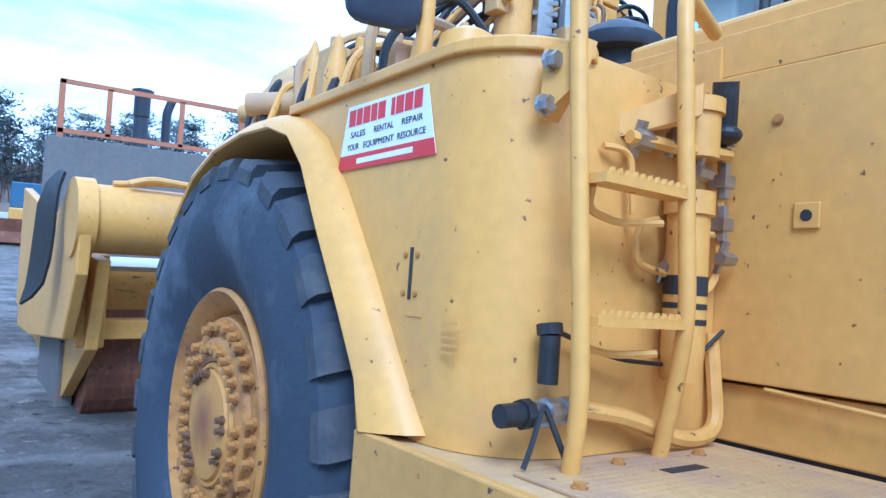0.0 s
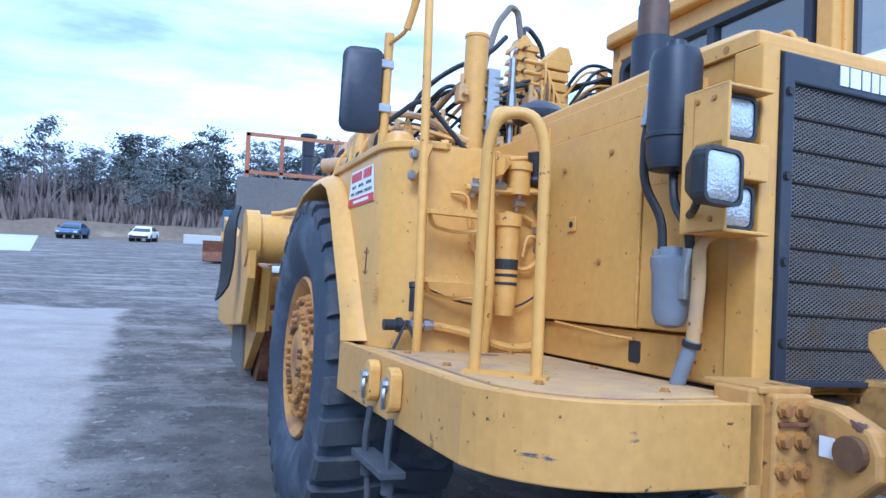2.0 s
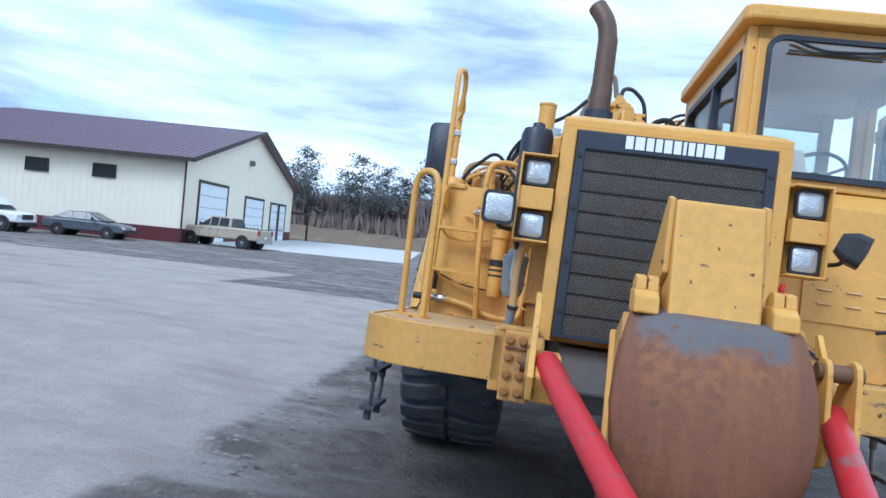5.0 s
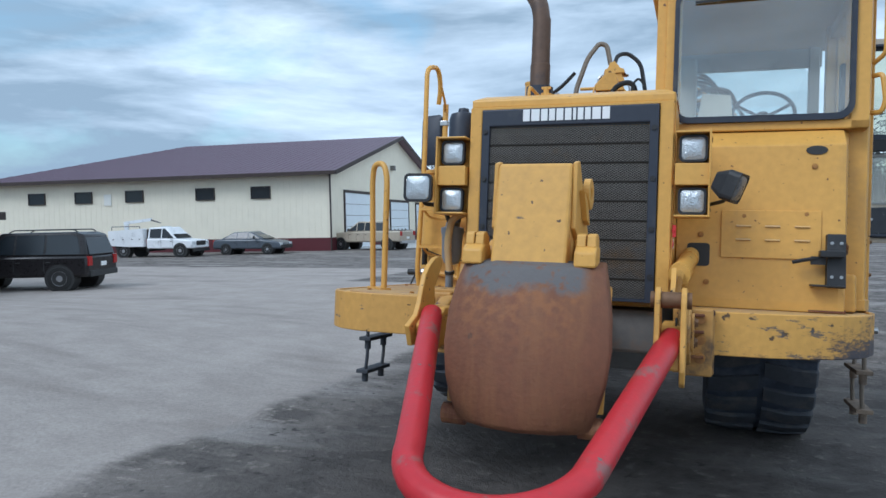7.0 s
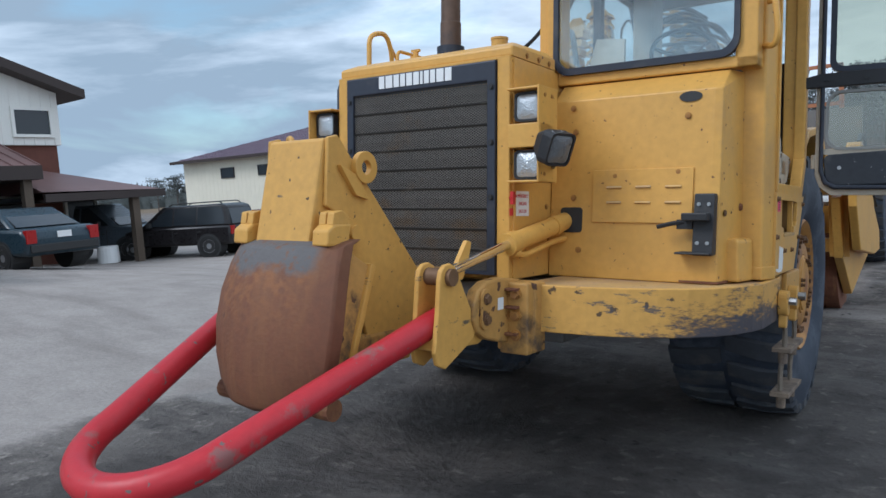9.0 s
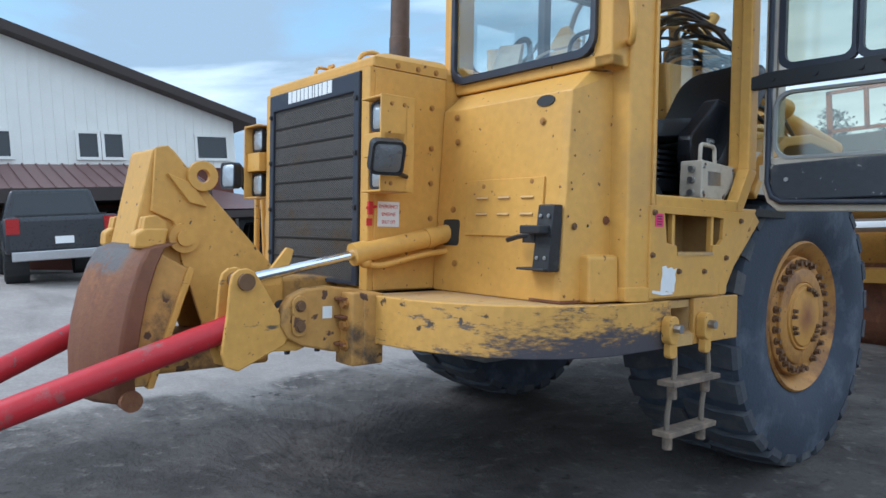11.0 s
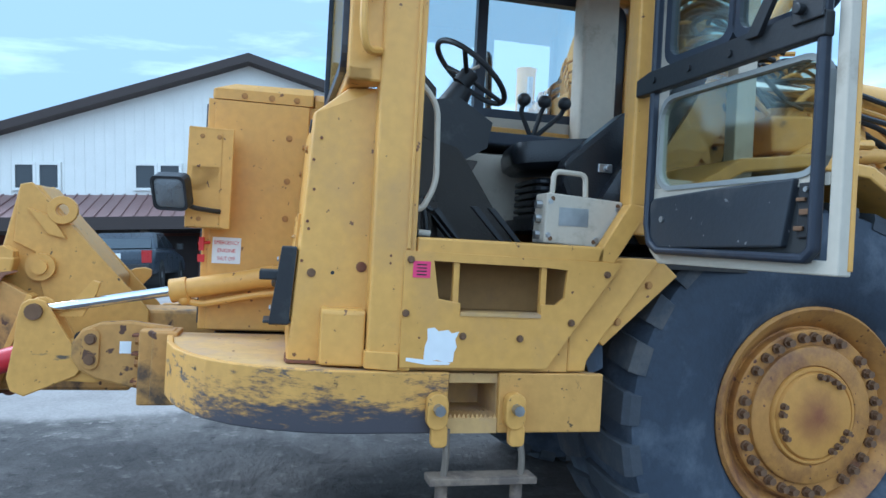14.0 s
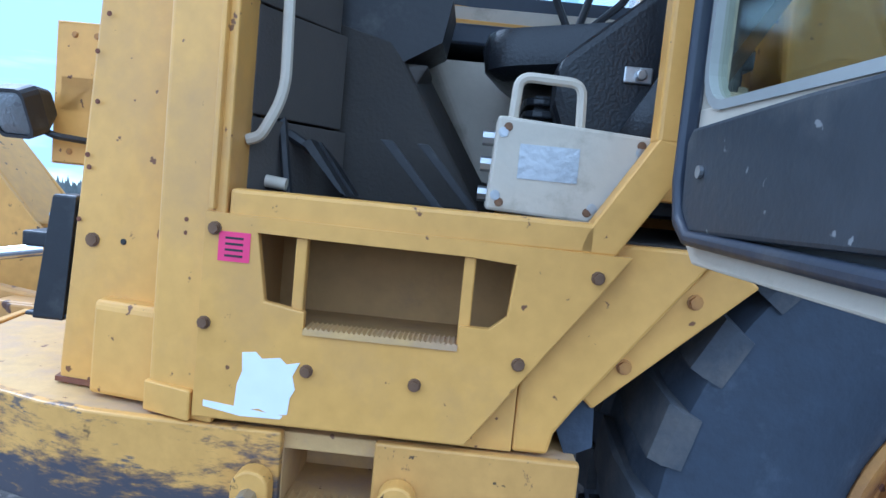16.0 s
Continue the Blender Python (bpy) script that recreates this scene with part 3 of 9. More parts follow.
def scraped_corner():
    """Yellow paint rubbed away in long level scratches, worst along the lower edge."""
    m = mat("scraped_corner_paint", (0.61, 0.33, 0.075), 0.5, vary=0.14, spots=(0.10, 0.06, 0.03), slo=0.66, sscale=14.0, bump=0.1, bscale=40)
    n, l = m.node_tree.nodes, m.node_tree.links
    bs = n["Principled BSDF"]
    src = bs.inputs["Base Color"].links[0].from_socket
    tc, mp, sp = n.new("ShaderNodeTexCoord"), n.new("ShaderNodeMapping"), n.new("ShaderNodeSeparateXYZ")
    mp.inputs["Scale"].default_value = (1.0, 1.0, 3.4)
    l.new(tc.outputs["Object"], mp.inputs["Vector"]), l.new(tc.outputs["Object"], sp.inputs[0])
    total = None
    for sc, wt in ((2.4, 0.66), (22.0, 0.34)):
        t, k = n.new("ShaderNodeTexNoise"), n.new("ShaderNodeMath")
        t.inputs["Scale"].default_value, t.inputs["Detail"].default_value, t.inputs["Roughness"].default_value = sc, 9, 0.68
        k.operation = "MULTIPLY_ADD"
        k.inputs[1].default_value, k.inputs[2].default_value = wt, 0.0
        l.new(mp.outputs["Vector"], t.inputs["Vector"]), l.new(t.outputs["Fac"], k.inputs[0])
        if total:
            l.new(total, k.inputs[2])
        total = k.outputs[0]
    low = n.new("ShaderNodeMath")
    low.operation = "MULTIPLY_ADD"
    low.inputs[1].default_value = -0.95
    l.new(sp.outputs["Z"], low.inputs[0]), l.new(total, low.inputs[2])
    side, both = n.new("ShaderNodeMapRange"), n.new("ShaderNodeMath")
    side.inputs["From Min"].default_value, side.inputs["From Max"].default_value = 1.15, 1.58
    side.inputs["To Min"].default_value, side.inputs["To Max"].default_value = -0.17, 0.0
    l.new(sp.outputs["X"], side.inputs["Value"]), l.new(side.outputs["Result"], both.inputs[0]), l.new(low.outputs[0], both.inputs[1])
    low = both
    for lo, hi, col in ((-0.54, -0.47, (0.27, 0.15, 0.055, 1)), (-0.505, -0.425, (0.046, 0.050, 0.068, 1))):
        r, mx = n.new("ShaderNodeMapRange"), n.new("ShaderNodeMixRGB")
        r.inputs["From Min"].default_value, r.inputs["From Max"].default_value = lo, hi
        r.inputs["To Max"].default_value = 0.92
        l.new(low.outputs[0], r.inputs["Value"]), l.new(r.outputs["Result"], mx.inputs["Fac"]), l.new(src, mx.inputs["Color1"])
        mx.inputs["Color2"].default_value = col
        src = mx.outputs["Color"]
    # ragged rubbed patches over the whole height
    rub, r, mx = n.new("ShaderNodeTexNoise"), n.new("ShaderNodeMapRange"), n.new("ShaderNodeMixRGB")
    rub.inputs["Scale"].default_value, rub.inputs["Detail"].default_value, rub.inputs["Roughness"].default_value = 4.2, 12, 0.74
    r.inputs["From Min"].default_value, r.inputs["From Max"].default_value, r.inputs["To Max"].default_value = 0.585, 0.625, 0.85
    l.new(mp.outputs["Vector"], rub.inputs["Vector"]), l.new(rub.outputs["Fac"], r.inputs["Value"])
    l.new(r.outputs["Result"], mx.inputs["Fac"]), l.new(src, mx.inputs["Color1"])
    mx.inputs["Color2"].default_value = (0.075, 0.073, 0.08, 1)
    src = mx.outputs["Color"]
    l.new(src, bs.inputs["Base Color"])
    return m


def tread_plate():
    """Dusty deck plate with small raised buttons."""
    m = mat("dusty_tread_plate", (0.55, 0.345, 0.13), 0.75, vary=0.18, dirt=(0.40, 0.25, 0.14), dscale=3.0, dlo=0.42, dhi=0.62, spots=(0.2, 0.1, 0.05), slo=0.68, bump=0.1, bscale=80)
    n, l = m.node_tree.nodes, m.node_tree.links
    bs = n["Principled BSDF"]
    tc, vo, r, bp = n.new("ShaderNodeTexCoord"), n.new("ShaderNodeTexVoronoi"), n.new("ShaderNodeMapRange"), n.new("ShaderNodeBump")
    vo.inputs["Scale"].default_value, vo.inputs["Randomness"].default_value = 38, 0.0
    r.inputs["From Min"].default_value, r.inputs["From Max"].default_value = 0.42, 0.25
    bp.inputs["Strength"].default_value, bp.inputs["Distance"].default_value = 0.7, 0.004
    l.new(tc.outputs["Object"], vo.inputs["Vector"]), l.new(vo.outputs["Distance"], r.inputs["Value"]), l.new(r.outputs["Result"], bp.inputs["Height"])
    l.new(bs.inputs["Normal"].links[0].from_socket, bp.inputs["Normal"])
    l.new(bp.outputs["Normal"], bs.inputs["Normal"])
    return m


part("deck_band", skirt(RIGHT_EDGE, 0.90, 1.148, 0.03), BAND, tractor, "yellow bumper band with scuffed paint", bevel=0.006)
cut = [p for p in LEFT_EDGE if p[1] < 0.7] + [(1.69, 0.955)]
part("deck_band", skirt(cut, 0.905, 1.148, 0.03), scraped_corner(), tractor, "yellow bumper band scraped to black at its corner", bevel=0.006)
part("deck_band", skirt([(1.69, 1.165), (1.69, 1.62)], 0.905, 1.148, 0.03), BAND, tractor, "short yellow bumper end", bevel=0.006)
g = Mesh().box((1.40, 0.957, 0.905), (1.688, 1.163, 0.965))
step = part("foot_step", g, SILL, tractor, "step recess in the bumper with a toothed tread")
for a, b in (((1.40, 0.945, 0.905), (1.66, 0.957, 1.14)), ((1.40, 1.163, 0.905), (1.66, 1.175, 1.14)), ((1.38, 0.945, 0.905), (1.40, 1.175, 1.14))):
    part("recess_plate", Mesh().box(a, b), SILL, step)
g = Mesh()
for k in range(11):
    g.hull([(1.60 + dx, 0.965 + 0.0185 * k + dy, 0.965 + dz) for dx in (0, 0.075) for dy, dz in ((0, 0), (0.014, 0), (0.007, 0.016))])
part("tread", g, SILL, step)
pr = offset_in(RIGHT_EDGE, 0.032)
g = Mesh().prism([(-0.80, 1.60)] + pr + [(-0.80, -0.30)], "z", 1.10, 1.140)
part("deck_plate", g, SILL, tractor, "dusty yellow deck plate", bevel=0.004)
pl = offset_in(LEFT_EDGE, 0.032)
g = Mesh().prism([(0.60, -0.235)] + pl[1:] + [(0.60, 1.62)], "z", 1.10, 1.140)
part("deck_plate", g, SILL, tractor, "dusty yellow deck plate", bevel=0.004)
# removable plates on the right-hand deck, with gaps between
inner = offset_in(RIGHT_EDGE, 0.10)
g = Mesh().prism([(-0.90, 1.10)] + [(-1.64, 1.10)] + inner[1:-1] + [(-0.90, -0.20)], "z", 1.140, 1.150)
cover = part("cover_plate", g, tread_plate(), tractor, "loose dusty tread plate on the deck", bevel=0.003)
g = Mesh().box((-1.30, 0.95, 1.1505), (-1.16, 0.985, 1.1515))
part("slot", g, INK, cover)
bolts(cover, [(-1.60, 0.95, 1.15), (-1.60, 0.5, 1.15), (-1.48, 0.02, 1.15), (-1.1, -0.12, 1.15), (-1.05, 1.05, 1.15), (-1.35, 1.06, 1.15), (-0.95, 0.5, 1.15)], "z", 0.014, 0.012, RIM)
# hooks on the band
for y in (0.62, 0.90):
    g = Mesh().prism(rrect(y - 0.045, 0.955, y + 0.045, 1.125, 0.04), "x", -1.79, -1.742)
    hook = part("hanger", g, YELD, tractor, "yellow hanger lug", bevel=0.006)
    g = Mesh().cyl((-1.79, y, 1.06), (-1.812, y, 1.06), 0.020, 8)
    g.cyl((-1.785, y, 1.06), (-1.796, y, 1.06), 0.030, 14)
    g.tube([(-1.80, y, 1.06), (-1.81, y - 0.02, 1.02), (-1.80, y, 0.97)], 0.010, 6, 0.02)
    part("bolt", g, STEEL, hook)
for y in (0.905, 1.225):
    g = Mesh().prism(rrect(y - 0.042, 0.93, y + 0.042, 1.075, 0.04), "x", 1.692, 1.745)
    g.prism(rrect(y - 0.02, 0.86, y + 0.045, 0.95, 0.02), "x", 1.695, 1.735)
    hook = part("hanger", g, YELD, tractor, "yellow hanger lug", bevel=0.006)
    g = Mesh().cyl((1.745, y, 1.015), (1.785, y, 1.015), 0.022, 8)
    part("bolt", g, STEEL, hook)


def rope_ladder(x, y0, y1, s):
    """Two ropes and two bar steps, hung under the bumper."""
    lad = Mesh()
    for a, b in ((y0, y0 - 0.02), (y1, y1 + 0.0)):
        lad.tube([(x, a, 0.93), (x + 0.01 * s, b + 0.02, 0.78), (x - 0.01 * s, b - 0.01, 0.60), (x, b - 0.03, 0.44)], 0.014, 7, bend=0.06)
    ob = part("rope_ladder", lad, ROPE if s > 0 else TREAD, tractor, "step ladder of steel rope with two bars", smooth=True)
    for z, dy in ((0.72, 0.0), (0.47, -0.03)):
        g = Mesh().box((x - 0.05, y0 - 0.07 + dy, z), (x + 0.05, y1 + 0.07 + dy, z + 0.028))
        for yy in (y0 - 0.01 + dy, y1 + dy):
            g.cyl((x, yy, z - 0.07), (x, yy, z), 0.026, 10)
        part("bar", g, LADDER if s > 0 else TREAD, ob, bevel=0.004)


rope_ladder(1.715, 0.95, 1.25, 1)
rope_ladder(-1.765, 0.62, 0.90, -1)

# --- hood, grille, lamps ---
g = Mesh()
g.prism([(-0.72, -0.06), (0.50, -0.06), (0.50, 1.15), (0.42, 2.2), (-0.72, 2.2)], "z", 1.14, 2.36)
body = part("hood_body", g, YEL, tractor, "yellow engine housing", bevel=0.012)
g = Mesh()
g.hull([(x, y, z) for x, y, z in ((-0.735, -0.10, 2.36), (0.52, -0.10, 2.36), (-0.735, -0.10, 2.415), (0.52, -0.10, 2.415), (-0.69, 0.0, 2.455), (0.47, 0.0, 2.455), (-0.735, 0.42, 2.36), (0.52, 0.42, 2.36), (-0.735, 0.42, 2.42), (0.52, 0.42, 2.42), (-0.69, 0.42, 2.465), (0.47, 0.42, 2.465))])
hood = part("hood_front", g, YEL, tractor, "yellow cap over the radiator", bevel=0.012)
g = Mesh()
g.hull([(x, y, z) for x, y, z in ((-0.80, 0.425, 2.30), (0.49, 0.425, 2.30), (-0.80, 0.425, 2.40), (0.49, 0.425, 2.40), (-0.70, 0.425, 2.445), (0.44, 0.425, 2.445), (-0.80, 1.55, 2.28), (0.40, 1.55, 2.28), (-0.80, 1.55, 2.38), (-0.70, 1.55, 2.43), (0.40, 1.55, 2.43))])
part("hood_top", g, YEL, tractor, "yellow hood top", bevel=0.012)
g = Mesh().tube([(-0.40, 0.06, 2.44), (-0.40, 0.06, 2.53), (-0.40, 0.38, 2.53), (-0.40, 0.38, 2.44)], 0.011, 8, 0.05)
part("grab_handle", g, YEL, hood, smooth=True)
g = Mesh().cyl((-0.30, 0.12, 2.45), (-0.30, 0.12, 2.49), 0.035, 14)
g.cyl((-0.30, 0.12, 2.49), (-0.30, 0.12, 2.53), 0.018, 10), g.box((-0.33, 0.11, 2.52), (-0.27, 0.13, 2.535))
part("radiator_cap", g, YELD, hood)
g = Mesh().tube([(0.30, 0.55, 2.42), (0.30, 0.55, 2.50), (0.30, 0.80, 2.50), (0.30, 0.80, 2.42)], 0.011, 8, 0.05)
part("grab_handle", g, YEL, hood, smooth=True)
bolts(hood, [(0.521, 0.06, 2.385), (0.521, 0.20, 2.385), (0.521, 0.33, 2.385), (-0.736, 0.06, 2.385), (-0.736, 0.3, 2.385)], "x", 0.013, 0.008)
# left wall of the engine housing
g = Mesh().box((0.505, -0.085, 1.15), (0.525, 0.40, 2.355))
wall = part("side_panel", g, YEL, tractor, bevel=0.004)
bolts(wall, [(0.525, 0.30, 2.18), (0.525, 0.30, 1.95), (0.525, 0.30, 1.75), (0.525, 0.30, 1.55), (0.525, 0.33, 1.36)], "x", 0.013, 0.01)

g = Mesh()
frame_prism(g, [(-0.735, 1.145), (0.515, 1.145), (0.515, 2.36), (-0.735, 2.36)], [(-0.655, 1.145), (0.435, 1.145), (0.435, 2.345), (-0.655, 2.345)], "y", -0.12, 0.02)
part("radiator_guard", g, YEL, tractor, "yellow frame round the radiator", bevel=0.008)
g = Mesh()
frame_prism(g, [(-0.652, 1.17), (0.432, 1.17), (0.432, 2.343), (-0.652, 2.343)], [(-0.60, 1.19), (0.38, 1.19), (0.38, 2.235), (-0.60, 2.235)], "y", -0.135, -0.06)
gframe = part("grille_frame", g, NAVY, tractor, "dark blue-grey grille frame", bevel=0.006)
bolts(gframe, [(x, -0.135, z) for x in (-0.627, 0.407) for z in (2.20, 1.90, 1.60, 1.32)], "-y", 0.014, 0.01, BLACK)
g = Mesh()
n = 9
for k in range(n):
    z = 1.19 + k * (1.045 / n)
    h = 1.045 / n
    g.hull([(x, y, zz) for x in (-0.60, 0.38) for y, zz in ((-0.085, z + 0.012), (-0.115, z + h * 0.5), (-0.085, z + h - 0.01), (-0.06, z), (-0.06, z + h - 0.002))])
part("grille_backing", g, GRILLE, gframe, "stepped dark mesh panels", bevel=0.003)
# expanded metal over the panels: slanting wires both ways
g = Mesh()
W, H0, H1 = 0.98, 1.19, 2.235
stepw = 0.0145
for slope in (0.62, -0.62):
    c = H0 - W * abs(slope)
    while c < H1 + W * abs(slope):
        pts = []
        for x in (0.0, W):
            pts.append((x, c + slope * x))
        (xa, za), (xb, zb) = pts
        ends = []
        for zc in (H0, H1):
            xx = (zc - c) / slope
            if 0 <= xx <= W:
                ends.append((xx, zc))
        for (xx, zz) in pts:
            if H0 <= zz <= H1:
                ends.append((xx, zz))
        if len(ends) >= 2:
            (xa, za), (xb, zb) = ends[0], ends[1]
            d = 0.0018
            vs = [g.bm.verts.new(p) for p in ((xa - 0.60, -0.119, za - d), (xb - 0.60, -0.119, zb - d), (xb - 0.60, -0.119, zb + d), (xa - 0.60, -0.119, za + d))]
            ws = [g.bm.verts.new((v.co.x, -0.116, v.co.z)) for v in vs]
            g.bm.faces.new(vs), g.bm.faces.new(ws[::-1])
            for i in range(4):
                j = (i + 1) % 4
                g.bm.faces.new((vs[j], vs[i], ws[i], ws[j]))
        c += stepw
# dark bars stand in for the shadow under each grille step
for k in range(1, 9):
    z = 1.19 + k * (1.045 / 9)
    part("grille_step_shade", Mesh().hull([(x, y, zz) for x in (-0.60, 0.38) for y, zz in ((-0.114, z - 0.014), (-0.126, z - 0.002), (-0.126, z + 0.004), (-0.114, z + 0.006))]), GRILLE, gframe)
part("grille_mesh", g, WIRE, gframe, "expanded metal screen")
# white maker's sign: plain blocks
x = -0.385
for k, w in enumerate((0.042, 0.052, 0.040, 0.036, 0.042, 0.040, 0.018, 0.034, 0.034, 0.050, 0.044)):
    g = Mesh().box((x, -0.1385, 2.262), (x + w, -0.1345, 2.335))
    part("sign_block", g, WHITE, gframe)
    x += w + 0.010


def square_lamp(name, c, size, parent, yaw=0.0, material=BLACK, label="square work lamp with a clear lens", depth=0.07, lens=None, tilt=0):
    s = size / 2
    m = Matrix.Translation(c) @ pose(0, 0, 0, 0, 0, yaw) @ pose(0, 0, 0, tilt, 0, 0)
    g = Mesh()
    o, i = rrect(-s, -s, s, s, s * 0.35, 3), rrect(-s * 0.86, -s * 0.86, s * 0.86, s * 0.86, s * 0.3, 3)
    back = rrect(-s * 0.6, -s * 0.6, s * 0.6, s * 0.6, s * 0.25, 3)
    g.rings([[(p[0], depth, p[1]) for p in back], [(p[0], depth * 0.45, p[1]) for p in o], [(p[0], -0.008, p[1]) for p in o], [(p[0], -0.008, p[1]) for p in i], [(p[0], 0.012, p[1]) for p in i]])
    g.bm.transform(m)
    ob = part(name, g, material, parent, label, smooth=False)
    g = Mesh()
    g.rings([[(p[0] * k, d, p[1] * k) for p in i] for k, d in ((1.0, 0.008), (0.97, -0.003), (0.7, -0.012), (0.3, -0.016))])
    g.bm.transform(m)
    part("lens", g, lens or LENS, ob, smooth=True)
    return ob


def lamp_box(x0, x1, side):
    """Two lamps one above the other in a yellow bracket box; side: +1 left of the machine, -1 right."""
    g = Mesh()
    xo = x1 if side > 0 else x0
    g.box((min(xo, xo - side * 0.012), -0.185, 1.675), (max(xo, xo - side * 0.012), 0.03, 2.175))
    box = part("lamp_bracket", g, YEL, tractor, "yellow lamp bracket", bevel=0.004)
    for a, b in (((x0, -0.18, 2.160), (x1, 0.0, 2.172)), ((x0, -0.18, 1.675), (x1, 0.0, 1.687)), ((x0, -0.165, 1.860), (x1, -0.032, 1.985)), ((x0, -0.03, 1.689), (x1, -0.018, 2.158))):
        part("bracket_plate", Mesh().box(a, b), YEL, box, bevel=0.004)
    for z in (2.075, 1.77):
        square_lamp("headlamp", ((x0 + x1) / 2, -0.125, z), 0.155, tractor)
    bolts(box, [(xo, -0.12, 2.13), (xo, -0.04, 2.13), (xo, -0.12, 1.72)], "x" if side > 0 else "-x", 0.009, 0.006)
    return box


lamp_box(-0.945, -0.745, -1)
lamp_box(0.53, 0.725, 1)
lr = square_lamp("side_lamp", (-1.03, -0.26, 1.835), 0.18, tractor, 8, label="black work lamp on a side arm", depth=0.10)
g = Mesh().tube([(-0.945, -0.02, 1.74), (-1.03, -0.14, 1.74), (-1.03, -0.17, 1.80)], 0.014, 8, 0.03)
part("arm", g, BLACK, lr)
ll = square_lamp("side_lamp", (0.87, -0.24, 1.83), 0.17, tractor, 72, label="black work lamp turned aside", depth=0.13, lens=DIM, tilt=22)
g = Mesh().tube([(0.725, -0.02, 1.76), (0.80, -0.14, 1.77), (0.80, -0.2, 1.80)], 0.012, 8, 0.03)
part("arm", g, BLACK, ll)
# red safety sign and its lever on the left wall
g = Mesh().box((0.526, -0.064, 1.497), (0.528, 0.080, 1.634))
sign = part("warning_sign", g, WHITE, tractor, "white sign with red capitals")
for k, w in enumerate(("EMERGENCY", "ENGINE", "SHUT OFF")):
    words("sign_text", w, 0.028, Matrix.Translation((0.5288, 0.008, 1.606 - 0.042 * k)) @ Euler((radians(90), 0, radians(90))).to_matrix().to_4x4(), REDV, sign, 0.125 if k == 0 else 0.09)
g = Mesh().box((0.526, -0.130, 1.56), (0.545, -0.105, 1.63))
g.cyl((0.53, -0.135, 1.595), (0.53, -0.075, 1.605), 0.008), g.box((0.526, -0.135, 1.50), (0.53, -0.10, 1.54))
part("shut_off_lever", g, REDV, body)

LY, LZ = 0.91, 1.78
# --- right-hand engine door, lower box, filters ---
g = Mesh().box((-0.828, 0.40, 1.325), (-0.80, 1.18, 2.20))
door = part("engine_door", g, YEL, tractor, "yellow hinged engine door", bevel=0.004)
for k in range(13):
    z = 1.36 + k * 0.063
    part("hinge_knuckle", Mesh().cyl((-0.831, 0.40, z), (-0.831, 0.40, z + 0.055), 0.006, 8), YELD, door)
g = Mesh().box((-0.838, LY - 0.035, LZ - 0.035), (-0.829, LY + 0.035, LZ + 0.035))
part("latch", g, YELD, door, bevel=0.004)
part("latch_hole", Mesh().cyl((-0.8395, LY, LZ), (-0.8375, LY, LZ), 0.016, 12), INK, door)
bolts(door, [(-0.829, 0.68, 1.60), (-0.829, 1.0, 2.05), (-0.829, 0.62, 2.08)], "-x", 0.012, 0.008)
g = Mesh().box((-0.825, 1.185, 1.15), (-0.79, 1.62, 2.30))
part("rear_panel", g, YEL, tractor, "fixed yellow panel", bevel=0.004)
g = Mesh().box((-0.828, 0.14, 1.90), (-0.74, 0.392, 2.30))
g.hull([(-0.826, 0.13, 1.33), (-0.826, 0.39, 1.33), (-0.826, 0.13, 1.90), (-0.826, 0.39, 1.90), (-0.73, 0.13, 1.33), (-0.73, 0.39, 1.33), (-0.73, 0.13, 1.90), (-0.73, 0.39, 1.90)])
part("front_panel", g, YEL, tractor, "yellow panel behind the filters", bevel=0.004)
part("upper_panel", Mesh().box((-0.815, 0.40, 2.204), (-0.76, 1.62, 2.335)), YEL, tractor, "narrow yellow panel under the hood edge", bevel=0.004)
g = Mesh().box((-0.80, 0.19, 1.15), (-0.73, 1.18, 1.315))
sill = part("sill_box", g, YEL, tractor, "yellow box along the deck under the engine door", bevel=0.006)
g = Mesh().prism(rrect(0.40, 1.185, 0.475, 1.275, 0.012), "x", -0.803, -0.799)
part("vent_hole", g, INK, sill)
g = Mesh().tube([(-0.84, 1.0, 1.315), (-0.85, 0.75, 1.30), (-0.84, 0.56, 1.285), (-0.81, 0.44, 1.28)], 0.007, 7, 0.05)
part("cable", g, YELD, sill, smooth=True)
g = Mesh().lathe([(0, 0.03), (0.01, 0.085), (0.06, 0.098), (0.12, 0.098), (0.125, 0.104), (0.14, 0.104), (0.145, 0.098), (0.42, 0.098), (0.46, 0.085), (0.475, 0.04), (0.50, 0.035), (0.51, 0.0001)], (-0.88, 0.16, 1.92), "z", 28)
can = part("canister", g, NAVY, tractor, "dark cylindrical receiver tank on the hood side", smooth=True)
g = Mesh().box((-0.86, 0.17, 2.04), (-0.72, 0.26, 2.08)), 
g[0].box((-0.86, 0.17, 2.22), (-0.72, 0.26, 2.26))
part("clamp", g[0], BLACK, can)
g = Mesh().lathe([(0, 0.02), (0.012, 0.05), (0.05, 0.066), (0.20, 0.072), (0.22, 0.078), (0.25, 0.078), (0.26, 0.05), (0.29, 0.045), (0.295, 0.0001)], (-0.91, 0.10, 1.345), "z", 24)
fil = part("filter_bowl", g, GREYF, tractor, "grey filter bowl with metal fittings", smooth=True)
g = Mesh()
for dy in (-0.07, 0.075):
    g = Mesh().cyl((-0.91, 0.10 + dy, 1.56), (-0.91, 0.10 + dy * 1.15, 1.63), 0.02, 8)
    g.cyl((-0.91, 0.10 + dy, 1.45 if dy < 0 else 1.54), (-0.91, 0.10 + dy, 1.57), 0.026, 6)
    part("fitting", g, STEEL, fil)
g = Mesh()
